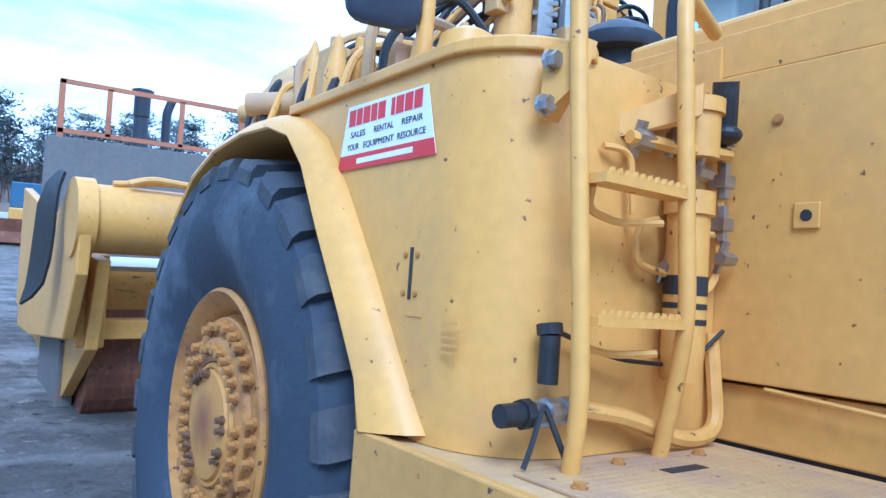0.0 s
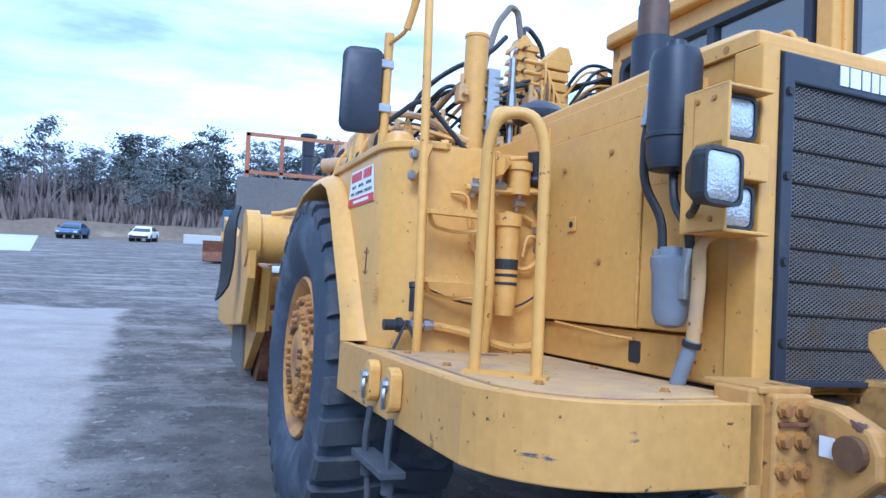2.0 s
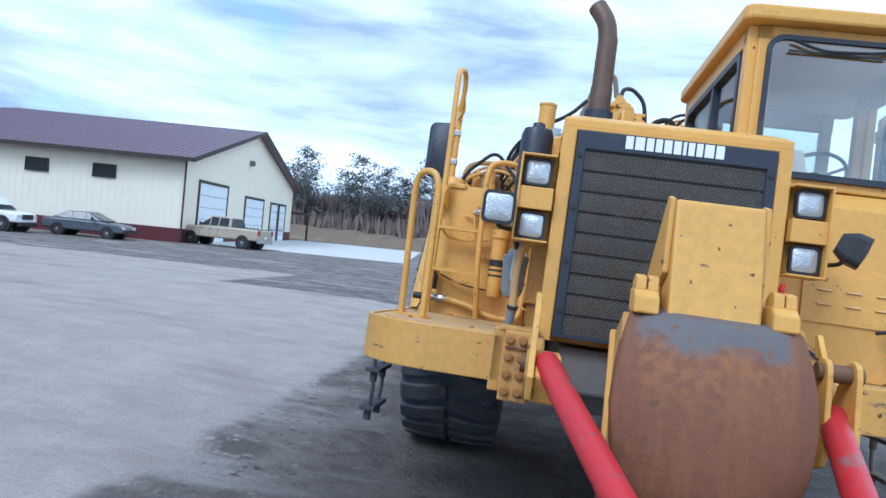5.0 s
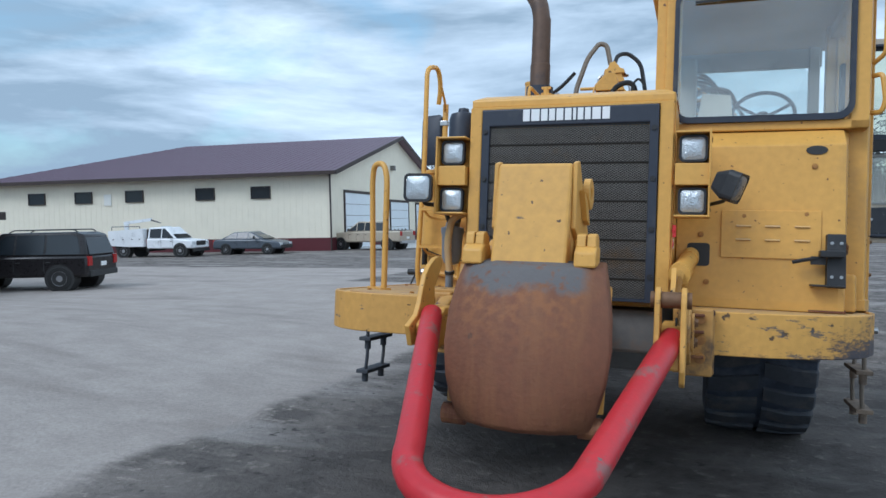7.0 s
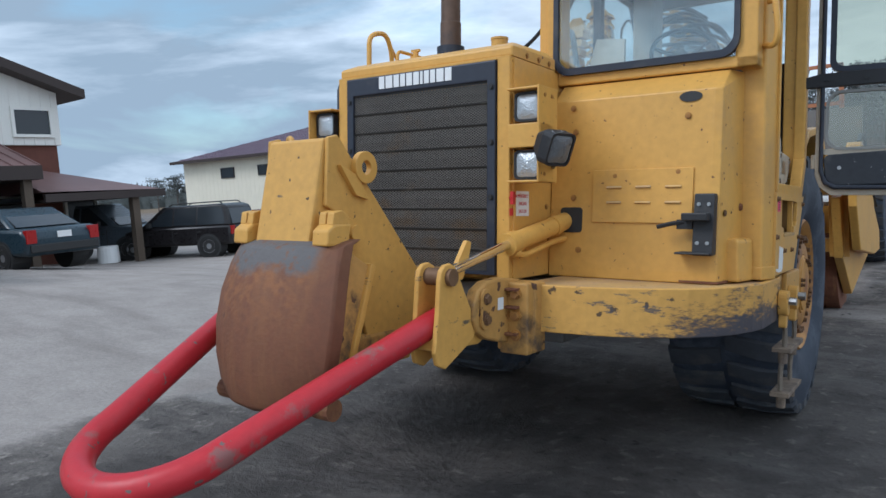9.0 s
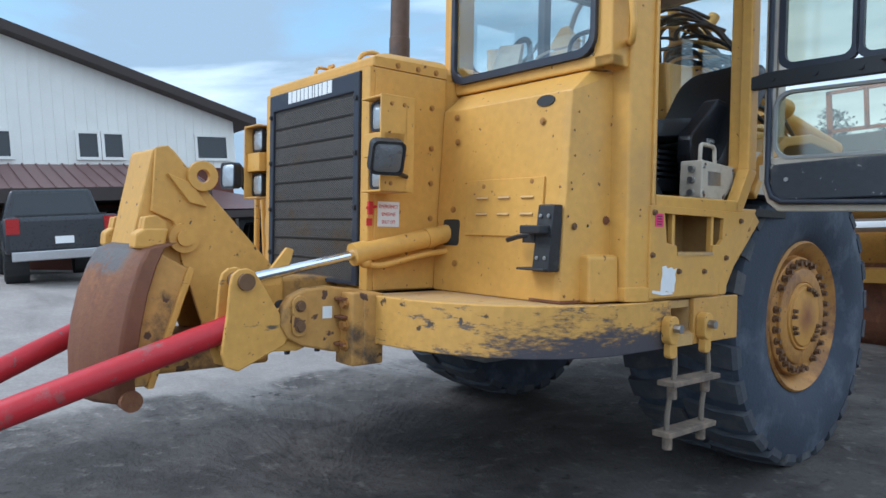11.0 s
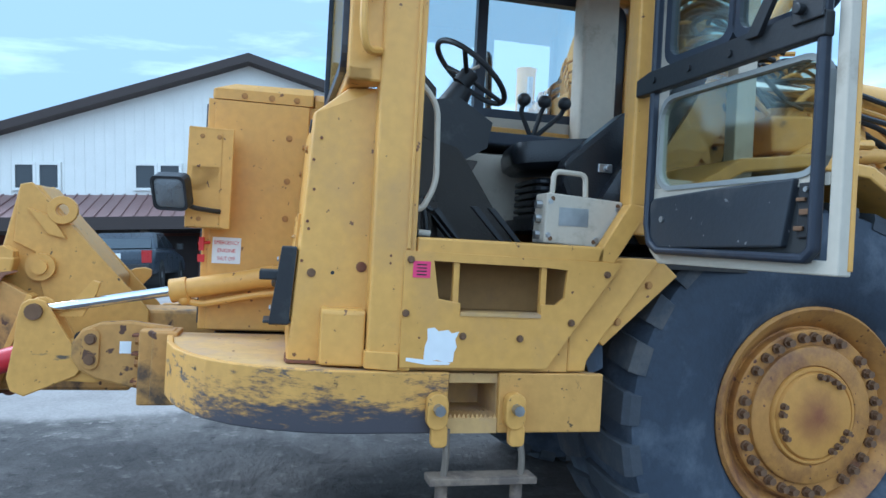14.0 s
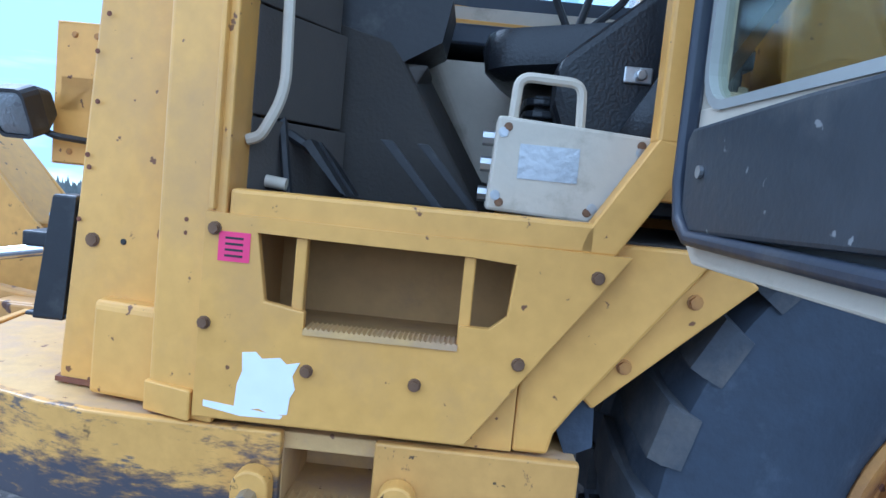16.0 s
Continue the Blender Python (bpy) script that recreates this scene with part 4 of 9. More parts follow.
g.tube([(-0.90, 0.17, 1.62), (-0.88, 0.20, 1.75), (-0.93, 0.26, 1.88), (-0.90, 0.30, 2.10), (-0.86, 0.30, 2.2)], 0.017, 8, 0.08)
part("hose", g, HOSE, fil, smooth=True)
g = Mesh().tube([(-0.90, 0.02, 1.62), (-0.93, 0.0, 1.70), (-0.90, 0.12, 1.80), (-0.88, 0.15, 1.93)], 0.017, 8, 0.06)
part("hose", g, HOSE, fil, smooth=True)
g = Mesh()
g.cyl((-0.90, 0.30, 2.12), (-0.87, 0.30, 2.25), 0.022, 8), g.tube([(-0.87, 0.30, 2.24), (-0.87, 0.33, 2.30), (-0.82, 0.36, 2.30)], 0.016, 8, 0.03)
part("fitting", g, STEEL, can)
g = Mesh().tube([(-0.78, 0.02, 1.70), (-0.88, 0.0, 1.66), (-0.90, -0.03, 1.50), (-0.888, 0.005, 1.30)], 0.024, 12, 0.12)
pipe = part("drain_pipe", g, SILL, tractor, "bent yellow pipe down to the deck", smooth=True)
g = Mesh().tube([(-0.888, 0.002, 1.31), (-0.892, 0.02, 1.26), (-0.905, 0.055, 1.15)], 0.027, 12, 0.04)
part("drain_hose", g, GREYF, pipe, "dusty grey rubber hose", smooth=True)
part("clamp", Mesh().cyl((-0.889, 0.010, 1.285), (-0.888, 0.005, 1.305), 0.033, 12), BLACK, pipe)

# --- exhaust stack and hydraulics behind the hood ---
g = Mesh().lathe([(0, 0.10), (0.04, 0.10), (0.05, 0.075), (0.45, 0.075), (0.455, 0.07), (0.80, 0.068)], (-0.50, 0.80, 2.42), "z", 20)
g.tube([(-0.50, 0.80, 3.20), (-0.52, 0.80, 3.34), (-0.60, 0.84, 3.46)], 0.066, 16, 0.08)
part("exhaust_pipe", g, EXH, tractor, "burnt steel exhaust stack with a bent tip", smooth=True)
g = Mesh().cyl((-0.50, 0.80, 2.42), (-0.50, 0.80, 2.70), 0.10, 20)
part("stack_guard", g, NAVY, tractor, "dark stack base", smooth=True)
g = Mesh().lathe([(0, 0.16), (0.02, 0.17), (0.05, 0.17), (0.09, 0.13), (0.13, 0.05), (0.135, 0.0001)], (-0.53, 1.83, 2.50), "z", 28)
part("intake_cap", g, NAVY, tractor, "dark domed air intake cap", smooth=True)
g = Mesh().cyl((-0.53, 1.83, 2.35), (-0.53, 1.83, 2.52), 0.09, 16)
part("intake_pipe", g, NAVY, tractor, smooth=True)


def gooseneck():
    g = Mesh()
    g.box((-0.95, 1.95, 2.05), (0.35, 2.5, 2.32))
    g.hull([(-0.5, 2.4, 2.2), (0.35, 2.4, 2.2), (-0.5, 2.4, 2.6), (0.35, 2.4, 2.6), (-0.45, 4.2, 2.1), (0.3, 4.2, 2.1), (-0.45, 4.2, 2.5), (0.3, 4.2, 2.5)])
    g.cyl((-0.07, 3.5, 0.9), (-0.07, 3.5, 2.3), 0.3, 20)
    return part("hitch_frame", g, YELD, tractor, "yellow hitch frame with hydraulics", bevel=0.02)


neck = gooseneck()
g = Mesh()
g.box((-0.42, 2.15, 2.30), (-0.12, 2.5, 2.75))
for k in range(6):
    z = 2.62 + k * 0.075
    g.box((-0.36 + 0.012 * k, 2.2, z), (-0.16 + 0.012 * k, 2.34, z + 0.06))
    g.cyl((-0.36 + 0.012 * k, 2.24, z + 0.03), (-0.44, 2.24, z + 0.03), 0.016, 8)
g.hull([(-0.30, 2.2, 3.05), (-0.08, 2.2, 3.05), (-0.20, 2.2, 3.16), (-0.12, 2.2, 3.16), (-0.30, 2.34, 3.05), (-0.08, 2.34, 3.05), (-0.2, 2.34, 3.16)])
part("valve_block", g, YEL, neck, "yellow stacked valve block", bevel=0.006)
g = Mesh()
for k in range(7):
    g.tube([(-0.10 - 0.035 * k, 2.19, 2.35), (-0.10 - 0.035 * k, 2.17, 2.62 + 0.055 * k), (-0.18 - 0.02 * k, 2.2, 2.70 + 0.055 * k)], 0.010, 6, 0.03)
part("valve_pipe", g, YEL, neck, "row of bent steel pipes", smooth=True)
g = Mesh().cyl((-0.86, 2.10, 2.10), (-0.86, 2.10, 3.05), 0.075, 20)
g.cyl((-0.86, 2.10, 3.05), (-0.86, 2.10, 3.07), 0.08, 20)
part("post", g, YEL, neck, "thick yellow post", smooth=True)
g = Mesh()
for k in range(9):
    g.cyl((-0.80 - 0.02 * (k % 2), 2.04, 2.42 + k * 0.045), (-0.70, 2.02, 2.44 + k * 0.045), 0.012, 6)
g.box((-0.80, 2.02, 2.38), (-0.72, 2.06, 2.85))
g.cyl((-0.62, 2.05, 2.25), (-0.62, 2.05, 2.95), 0.022, 8), g.cyl((-0.62, 2.05, 2.6), (-0.62, 2.05, 2.72), 0.034, 8)
part("fitting_rack", g, STEEL, neck, "rack of hydraulic fittings")
rnd = random.Random(4)


def hose(pts, r, bend=0.12, material=HOSE, parent=None, name="hydraulic_hose"):
    part(name, Mesh().tube(pts, r, 7, bend), material, parent or neck, smooth=True)


for k in range(14):
    u = rnd.random()
    a = (-0.88 + 0.06 * rnd.random(), 2.12 + 0.14 * rnd.random(), 2.42 + 0.022 * k)
    m = (-0.68 + 0.18 * u, 2.05 + 0.40 * rnd.random(), 2.50 + 0.020 * k + 0.1 * u)
    b = (-0.40 + 0.06 * rnd.random(), 2.22 + 0.08 * rnd.random(), 2.50 + 0.03 * k)
    hose([a, m, b], 0.010 + 0.007 * rnd.random(), 0.16, (HOSE, HOSE, YELD, HOSE, DASH)[k % 5])
for k in range(10):
    x = -1.4 + 0.12 * k
    hose([(x, 2.2 + 0.3 * rnd.random(), 2.2), (x + 0.1, 2.1 + 0.2 * rnd.random(), 2.33 + 0.12 * rnd.random()), (x + 0.25, 2.3 + 0.4 * rnd.random(), 2.22)], 0.014)
for k in range(8):
    x = -0.56 + 0.03 * k
    hose([(x, 2.1, 2.25), (x + 0.02 * (k % 3), 2.08 + 0.02 * (k % 2), 2.62 + 0.03 * k), (x + 0.06, 2.2, 2.74 + 0.02 * k)], 0.011, 0.04, (YEL, STEEL, YELD, BOLT)[k % 4], name="steel_pipe")
for k in range(18):
    x, z = -1.12 + 0.034 * k + 0.05 * rnd.random(), 2.34 + 0.36 * rnd.random()
    hose([(x - 0.12, 2.25 + 0.2 * rnd.random(), z - 0.12), (x, 2.08 + 0.15 * rnd.random(), z + 0.10 * rnd.random()), (x + 0.16, 2.10 + 0.2 * rnd.random(), z + 0.16 * rnd.random()), (x + 0.30, 2.30 + 0.15 * rnd.random(), z + 0.02)], 0.010 + 0.008 * rnd.random(), 0.10, (HOSE, HOSE, YELD, HOSE, BOLT)[k % 5])
for x, y, z in ((-1.06, 2.16, 2.40), (-0.74, 2.02, 2.32), (-0.56, 2.02, 2.36), (-0.98, 2.06, 2.62), (-0.50, 2.04, 2.62), (-0.66, 2.0, 2.52)):
    g = Mesh().box((x, y, z), (x + 0.07, y + 0.08, z + 0.11))
    g.cyl((x + 0.035, y + 0.04, z + 0.11), (x + 0.035, y + 0.04, z + 0.19), 0.018, 8), g.cyl((x + 0.035, y, z + 0.05), (x + 0.035, y - 0.05, z + 0.05), 0.02, 8)
    part("valve", g, SILL, neck, "dusty valve body", bevel=0.006)
def back(pts):
    """Points of the valve stack and its hoses, set behind the cab's side window."""
    return [(x + 0.02, y + 0.30, z + 0.06 * (z > 2.7)) for x, y, z in pts]


hose(back([(-0.21, 2.46, 3.34), (-0.19, 2.50, 3.43), (-0.10, 2.58, 3.465), (0.03, 2.60, 3.36), (0.10, 2.62, 2.95), (0.11, 2.62, 2.5)]), 0.021, 0.2)
hose([(-1.25, 2.5, 2.2), (-1.15, 2.4, 2.7), (-0.95, 2.35, 2.9), (-0.66, 2.35, 3.06), (-0.52, 2.38, 3.22)], 0.018, 0.2)
hose(back([(-0.60, 2.34, 2.62), (-0.57, 2.35, 3.06), (-0.47, 2.38, 3.38), (-0.36, 2.40, 3.53), (-0.29, 2.42, 3.51), (-0.25, 2.43, 3.32)]), 0.025, 0.06, ROPE, name="sleeved_hose")
hose(back([(-0.06, 2.6, 2.9), (-0.05, 2.6, 3.14), (0.01, 2.6, 3.22), (0.07, 2.6, 3.14), (0.08, 2.6, 2.9)]), 0.012, 0.06)


def valve_stack():
    """Tall yellow stack of valve sections with fittings on both sides."""
    g = Mesh().hull([(x + 0.02, y + 0.30, z + 0.06) for y in (2.40, 2.56) for x, z in ((-0.27, 2.45), (-0.13, 2.45), (-0.13, 3.20), (-0.16, 3.29), (-0.21, 3.345), (-0.25, 3.33), (-0.27, 3.28))])
    stack = part("valve_stack", g, YELD, neck, "tall yellow stack of hydraulic valves", bevel=0.006)
    for k in range(9):
        z = 3.24 - 0.085 * k
        part("valve_section", Mesh().hull([(x + 0.02, y + 0.30, zz + 0.06) for y in (2.385, 2.575) for x, zz in ((-0.31, z - 0.02), (-0.295, z + 0.022), (-0.20, z + 0.05), (-0.115, z + 0.02), (-0.10, z - 0.02), (-0.20, z + 0.008))]), YEL, stack, bevel=0.003)
        part("fitting", Mesh().cyl((-0.22, 2.70, z + 0.048), (-0.225, 2.64, z + 0.04), 0.013, 8), BOLT, stack)
        part("fitting", Mesh().cyl((-0.09, 2.74, z + 0.03), (-0.055, 2.72, z + 0.015), 0.012, 8), BOLT, stack)
    for k in range(3):
        hose(back([(-0.085 - 0.02 * k, 2.41 - 0.01 * k, 3.12 - 0.07 * k), (-0.055 - 0.02 * k, 2.40, 3.08 - 0.07 * k), (-0.05 - 0.02 * k, 2.40, 2.5)]), 0.009, 0.03, (STEEL, YELD, HOSE)[k], stack, "control_line")
    for k in range(2):
        hose(back([(-0.305, 2.37, 3.20 - 0.12 * k), (-0.355, 2.36, 3.17 - 0.12 * k), (-0.36 - 0.03 * k, 2.36, 2.5)]), 0.013, 0.04, (STEEL, ROPE)[k], stack, "control_line")


valve_stack()
hose([(-0.08, 1.5, 2.5), (-0.05, 1.5, 2.85), (0.12, 1.5, 2.9), (0.18, 1.5, 2.5)], 0.022)
for k in range(11):
    x, y = -1.55 + 0.095 * k, 2.05 + 0.35 * rnd.random()
    h = 0.10 + 0.18 * rnd.random()
    g = Mesh().box((x, y, 2.15), (x + 0.08, y + 0.12, 2.15 + h))
    g.cyl((x + 0.04, y + 0.06, 2.15 + h), (x + 0.04, y + 0.06, 2.2 + h), 0.022, 8), g.cyl((x + 0.04, y + 0.06, 2.2), (x + 0.04, y - 0.05, 2.2), 0.026, 8)
    part("valve", g, (SILL, YELD, SILL, BOLT)[k % 4], neck, "dusty valve body", bevel=0.008)
for a, b, r in (((-1.62, 2.9, 2.25), (-0.9, 2.3, 2.32), 0.05), ((-1.5, 3.3, 2.3), (-1.0, 2.6, 2.36), 0.045)):
    part("hydraulic_pipe", Mesh().cyl(a, b, r, 12), SILL, neck, "dusty yellow hydraulic pipe", smooth=True)
g = Mesh().cyl((-1.50, 2.55, 2.24), (-1.12, 2.2, 2.30), 0.028, 12)
part("cylinder_rod", g, CHROME, neck)

# hydraulics that show over the fender
rnd = random.Random(9)
for k in range(13):
    y = 1.95 + 0.10 * k
    g = Mesh().tube([(-1.58 + 0.1 * rnd.random(), y, 2.16), (-1.50, y + 0.05, 2.28 + 0.20 * rnd.random()), (-1.25, y + 0.16 * rnd.random(), 2.34 + 0.28 * rnd.random()), (-0.95, y - 0.1, 2.22 + 0.2 * rnd.random())], 0.016 + 0.006 * (k % 2), 7, 0.1)
    part("tank_top_hose", g, (HOSE, SILL, YEL)[k % 3], neck, smooth=True)
for x, y, r, h in ((-1.42, 2.95, 0.13, 0.30), (-1.20, 3.25, 0.16, 0.42), (-1.30, 2.50, 0.07, 0.36), (-1.05, 2.30, 0.06, 0.44), (-1.52, 2.30, 0.045, 0.26), (-1.15, 2.75, 0.08, 0.36), (-1.45, 2.65, 0.05, 0.34), (-1.28, 2.12, 0.05, 0.30)):
    g = Mesh().lathe([(0, r), (h * 0.5, r), (h * 0.55, r * 0.85), (h * 0.85, r * 0.6), (h, r * 0.2), (h + 0.02, 0.0001)], (x, y, 2.16), "z", 16)
    part("accumulator", g, SILL if r > 0.1 else YELD, neck, "dusty round fitting", smooth=True)
for x, y in ((-1.36, 2.15), (-1.22, 2.42), (-1.45, 2.62), (-1.08, 2.55), (-1.28, 2.85)):
    g = Mesh().box((x, y, 2.14), (x + 0.12, y + 0.10, 2.33))
    g.cyl((x + 0.06, y + 0.05, 2.33), (x + 0.06, y + 0.05, 2.42), 0.025, 6), g.cyl((x, y + 0.05, 2.2), (x - 0.06, y + 0.05, 2.2), 0.022, 6)
    part("valve", g, SILL, neck, "dusty valve body", bevel=0.006)

# --- right-hand fender tank with ladder ---
ARCH_IN = [(1.583, 1.145), (1.615, 1.27), (1.725, 1.427), (1.90, 1.66), (2.04, 1.87), (2.165, 1.985), (2.34, 2.04), (2.60, 2.05), (2.90, 2.02), (3.17, 1.93), (3.39, 1.76)]
ARCH_OUT = [(1.40, 1.163), (1.54, 1.345), (1.69, 1.555), (1.88, 1.80), (2.05, 1.985), (2.21, 2.075), (2.38, 2.115), (2.62, 2.125), (3.00, 2.095), (3.30, 1.99), (3.50, 1.80)]


def tank_plan(back, d=0.0):
    """Outline of the tank seen from above: a rounded outer front corner, cut off at the back by the wheel arch."""
    return [(-0.83, 1.17 - d), (-1.395, 1.17 - d)] + arc(-1.395, 1.43, 0.26 + d, 270, 180, 8)[1:] + [(-1.655 - d, back), (-0.83, back)]


g = Mesh()
cuts = [(1.142, 1.60), (1.27, 1.63), (1.43, 1.74), (1.66, 1.91), (1.87, 2.05), (1.985, 2.17), (2.06, 2.30)]
g.rings([[(*p, z) for p in tank_plan(back)] for z, back in cuts] + [[(*p, 2.13) for p in tank_plan(2.30, -0.01)]])
tank = part("fender_tank", g, YEL, tractor, "big yellow rounded fender tank", smooth=True)
g = Mesh()
g.rings([[(p[0], p[1], 2.105), (p[0], p[1], 2.14), (p[0] + 0.04, p[1] + 0.03, 2.145), (p[0] + 0.04, p[1] + 0.03, 2.105)] for p in tank_plan(2.35, 0.014)[1:-1]])
part("lip", g, YEL, tank, bevel=0.006)
# wheel arch: a rolled flange that flares out from the tank over the tyre
g = Mesh()
rows = []
for a, o in zip(ARCH_IN, ARCH_OUT):
    mid, low = Vector(o).lerp(Vector(a), 0.55), Vector(o).lerp(Vector(a), 0.9)
    rows.append([(-1.650, *o), (-1.695, *Vector(o).lerp(Vector(a), 0.18)), (-1.730, *mid), (-1.748, *low), (-1.742, *a), (-1.722, *a), (-0.80, *a), (-0.80, *o)])
g.rings(rows)
part("arch_flange", g, YEL, tank, "yellow wheel arch with a rounded flange", smooth=True)
g = Mesh().lathe([(0, 0.11), (0.03, 0.115), (0.035, 0.09), (0.09, 0.075), (0.11, 0.04), (0.112, 0.0001)], (-1.52, 1.52, 2.13), "z", 22)
part("filler_cap", g, YEL, tank, "round yellow filler cap", smooth=True)
# sticker: white panel, red title blocks and base, with its small print
X = -1.6595
g = Mesh().prism([(1.955, 1.865), (1.435, 1.862), (1.49, 2.052), (1.915, 2.06)], "x", X, X + 0.002)
decal = part("decal", g, WHITE, tractor, "white sticker with red and black print")
g = Mesh().prism([(1.957, 1.863), (1.433, 1.860), (1.447, 1.905), (1.945, 1.908)], "x", X - 0.0012, X - 0.0004)
part("decal_band", g, REDV, decal)
y = 1.905
for w in (0.045, 0.04, 0.045, 0.04, 0.045, 0.0, 0.025, 0.045, 0.045, 0.045):
    if w:
        g = Mesh().box((X - 0.0012, y - w + 0.006, 1.996), (X - 0.0004, y, 2.046))
        part("decal_block", g, REDV, decal)
    y -= w if w else 0.025
RIGHTWARD = Euler((radians(90), 0, radians(-90))).to_matrix().to_4x4()
for y, z, w, text in ((1.845, 1.968, 0.085, "SALES"), (1.70, 1.968, 0.105, "RENTAL"), (1.555, 1.968, 0.10, "REPAIR"), (1.87, 1.930, 0.07, "YOUR"), (1.725, 1.930, 0.165, "EQUIPMENT"), (1.555, 1.930, 0.135, "RESOURCE")):
    words("decal_text", text, 0.026, Matrix.Translation((X - 0.001, y, z)) @ RIGHTWARD, INK, decal, w)
g = Mesh().box((X - 0.0018, 1.54, 1.877), (X - 0.0013, 1.84, 1.893))
part("decal_block", g, WHITE, decal)
# slot, bolts and faint notices on the tank side
g = Mesh().box((X + 0.001, 1.508, 1.49), (X + 0.006, 1.519, 1.625))
part("slot", g, INK, tank)
bolts(tank, [(-1.655, 1.487, 1.505), (-1.655, 1.487, 1.605), (-1.655, 1.542, 1.505), (-1.655, 1.542, 1.605)], "-x", 0.007, 0.006)
for ya, yb, za, zb in [(1.30 - 0.01 * (k % 2), 1.36, 1.368 + 0.018 * k, 1.374 + 0.018 * k) for k in range(5)] + [(1.45, 1.525, 1.447, 1.458)] + [(1.46, 1.53, 1.22 + 0.014 * k, 1.224 + 0.014 * k) for k in range(4)]:
    part("worn_print", Mesh().box((-1.6575, ya, za), (-1.6555, yb, zb)), YELD, tank)

# ladder on the front of the tank
g = Mesh().tube([(-1.525, 1.045, 1.15), (-1.535, 1.02, 1.28), (-1.535, 1.03, 1.46), (-1.535, 1.06, 1.8), (-1.535, 1.09, 2.15), (-1.55, 1.12, 3.0), (-1.52, 1.30, 3.05), (-1.52, 1.38, 2.9), (-1.55, 1.42, 2.75)], 0.021, 10, 0.08)
lad = part("ladder_rail", g, YEL, tractor, "tall chipped yellow ladder rail", smooth=True)
g = Mesh().tube([(-1.172, 1.08, 1.15), (-1.185, 1.03, 1.35), (-1.20, 1.0, 1.50), (-1.215, 1.01, 1.80), (-1.222, 1.03, 2.20), (-1.20, 1.05, 2.30), (-1.10, 1.10, 2.33), (-0.90, 1.16, 2.31)], 0.021, 10, 0.09)
part("ladder_rail", g, YEL, tractor, "yellow ladder rail bent to the hood", smooth=True)
for z in (1.465, 1.775):
    g = Mesh().box((-1.52, 0.995, z), (-1.21, 1.06, z + 0.022))
    for k in range(11):
        g.hull([(-1.505 + k * 0.026 + dx, yy, z + dz) for yy in (0.995, 1.007) for dx, dz in ((0, 0.02), (0.018, 0.02), (0.009, 0.036))])
    part("rung", g, YEL, lad, "yellow rung with toothed edge")
    g = Mesh().tube([(-1.50, 1.05, z), (-1.47, 1.09, z - 0.05), (-1.36, 1.09, z - 0.07), (-1.26, 1.04, z - 0.06)], 0.010, 6, 0.04)
    part("stay", g, YEL, lad, smooth=True)
g = Mesh().hull([(-1.56, 1.17, 1.93), (-1.56, 1.17, 2.10), (-1.53, 1.06, 2.10), (-1.53, 1.06, 2.02), (-1.50, 1.17, 1.93), (-1.50, 1.17, 2.10), (-1.50, 1.06, 2.10)])
part("ladder_bracket", g, YEL, lad)
bolts(lad, [(-1.56, 1.165, 1.96), (-1.56, 1.15, 2.06)], "-y", 0.02, 0.03, STEEL)
g = Mesh().hull([(-1.15, 1.02, 2.0), (-1.15, 1.02, 2.08), (-1.05, 1.17, 2.1), (-1.28, 1.17, 2.0), (-1.28, 1.17, 1.94), (-1.15, 1.05, 1.98), (-1.1, 1.05, 2.06)])
part("ladder_bracket", g, YEL, lad)
# plumbing on the front of the tank
g = Mesh().cyl((-1.07, 1.10, 1.40), (-1.07, 1.10, 1.76), 0.055, 18)
g.cyl((-1.07, 1.10, 1.76), (-1.07, 1.10, 1.82), 0.065, 18), g.cyl((-1.07, 1.10, 1.33), (-1.07, 1.10, 1.40), 0.048, 18, 0.055)
ff = part("fuel_filter", g, YEL, tractor, "yellow spin-on filter with a dark printed patch", smooth=True)
for za, zb in ((1.55, 1.60), (1.515, 1.53), (1.475, 1.49)):
    part("label_band", Mesh().cyl((-1.07, 1.10, za), (-1.07, 1.10, zb), 0.0562, 18), INK, ff)
g = Mesh().cyl((-1.02, 1.12, 1.92), (-1.02, 1.12, 2.04), 0.06, 16)
g.cyl((-1.02, 1.12, 2.04), (-1.02, 1.12, 2.08), 0.07, 16)
part("valve_body", g, YEL, tractor, "yellow valve housing", smooth=True)
for pts, r in (([(-1.30, 1.12, 1.93), (-1.10, 1.10, 1.93), (-0.90, 1.10, 1.95)], 0.018),
               ([(-1.16, 1.13, 1.74), (-1.24, 1.13, 1.72), (-1.24, 1.13, 1.62), (-1.10, 1.13, 1.60)], 0.010),
               ([(-0.90, 1.13, 2.05), (-0.88, 1.13, 1.90), (-0.88, 1.13, 1.62), (-0.93, 1.13, 1.56), (-1.0, 1.14, 1.56)], 0.012),
               ([(-1.06, 1.15, 2.1), (-0.95, 1.14, 2.12), (-0.90, 1.13, 2.0)], 0.012),
               ([(-1.36, 1.15, 1.90), (-1.28, 1.13, 1.90), (-1.26, 1.13, 1.74)], 0.009),
               ([(-0.92, 1.14, 1.80), (-0.98, 1.14, 1.83), (-1.08, 1.13, 1.83)], 0.011),
               ([(-0.86, 1.14, 1.72), (-0.95, 1.13, 1.73), (-0.97, 1.13, 1.62)], 0.010)):
    part("fuel_pipe", Mesh().tube(pts, r, 7, 0.04), YEL, tractor, "yellow painted pipe", smooth=True)
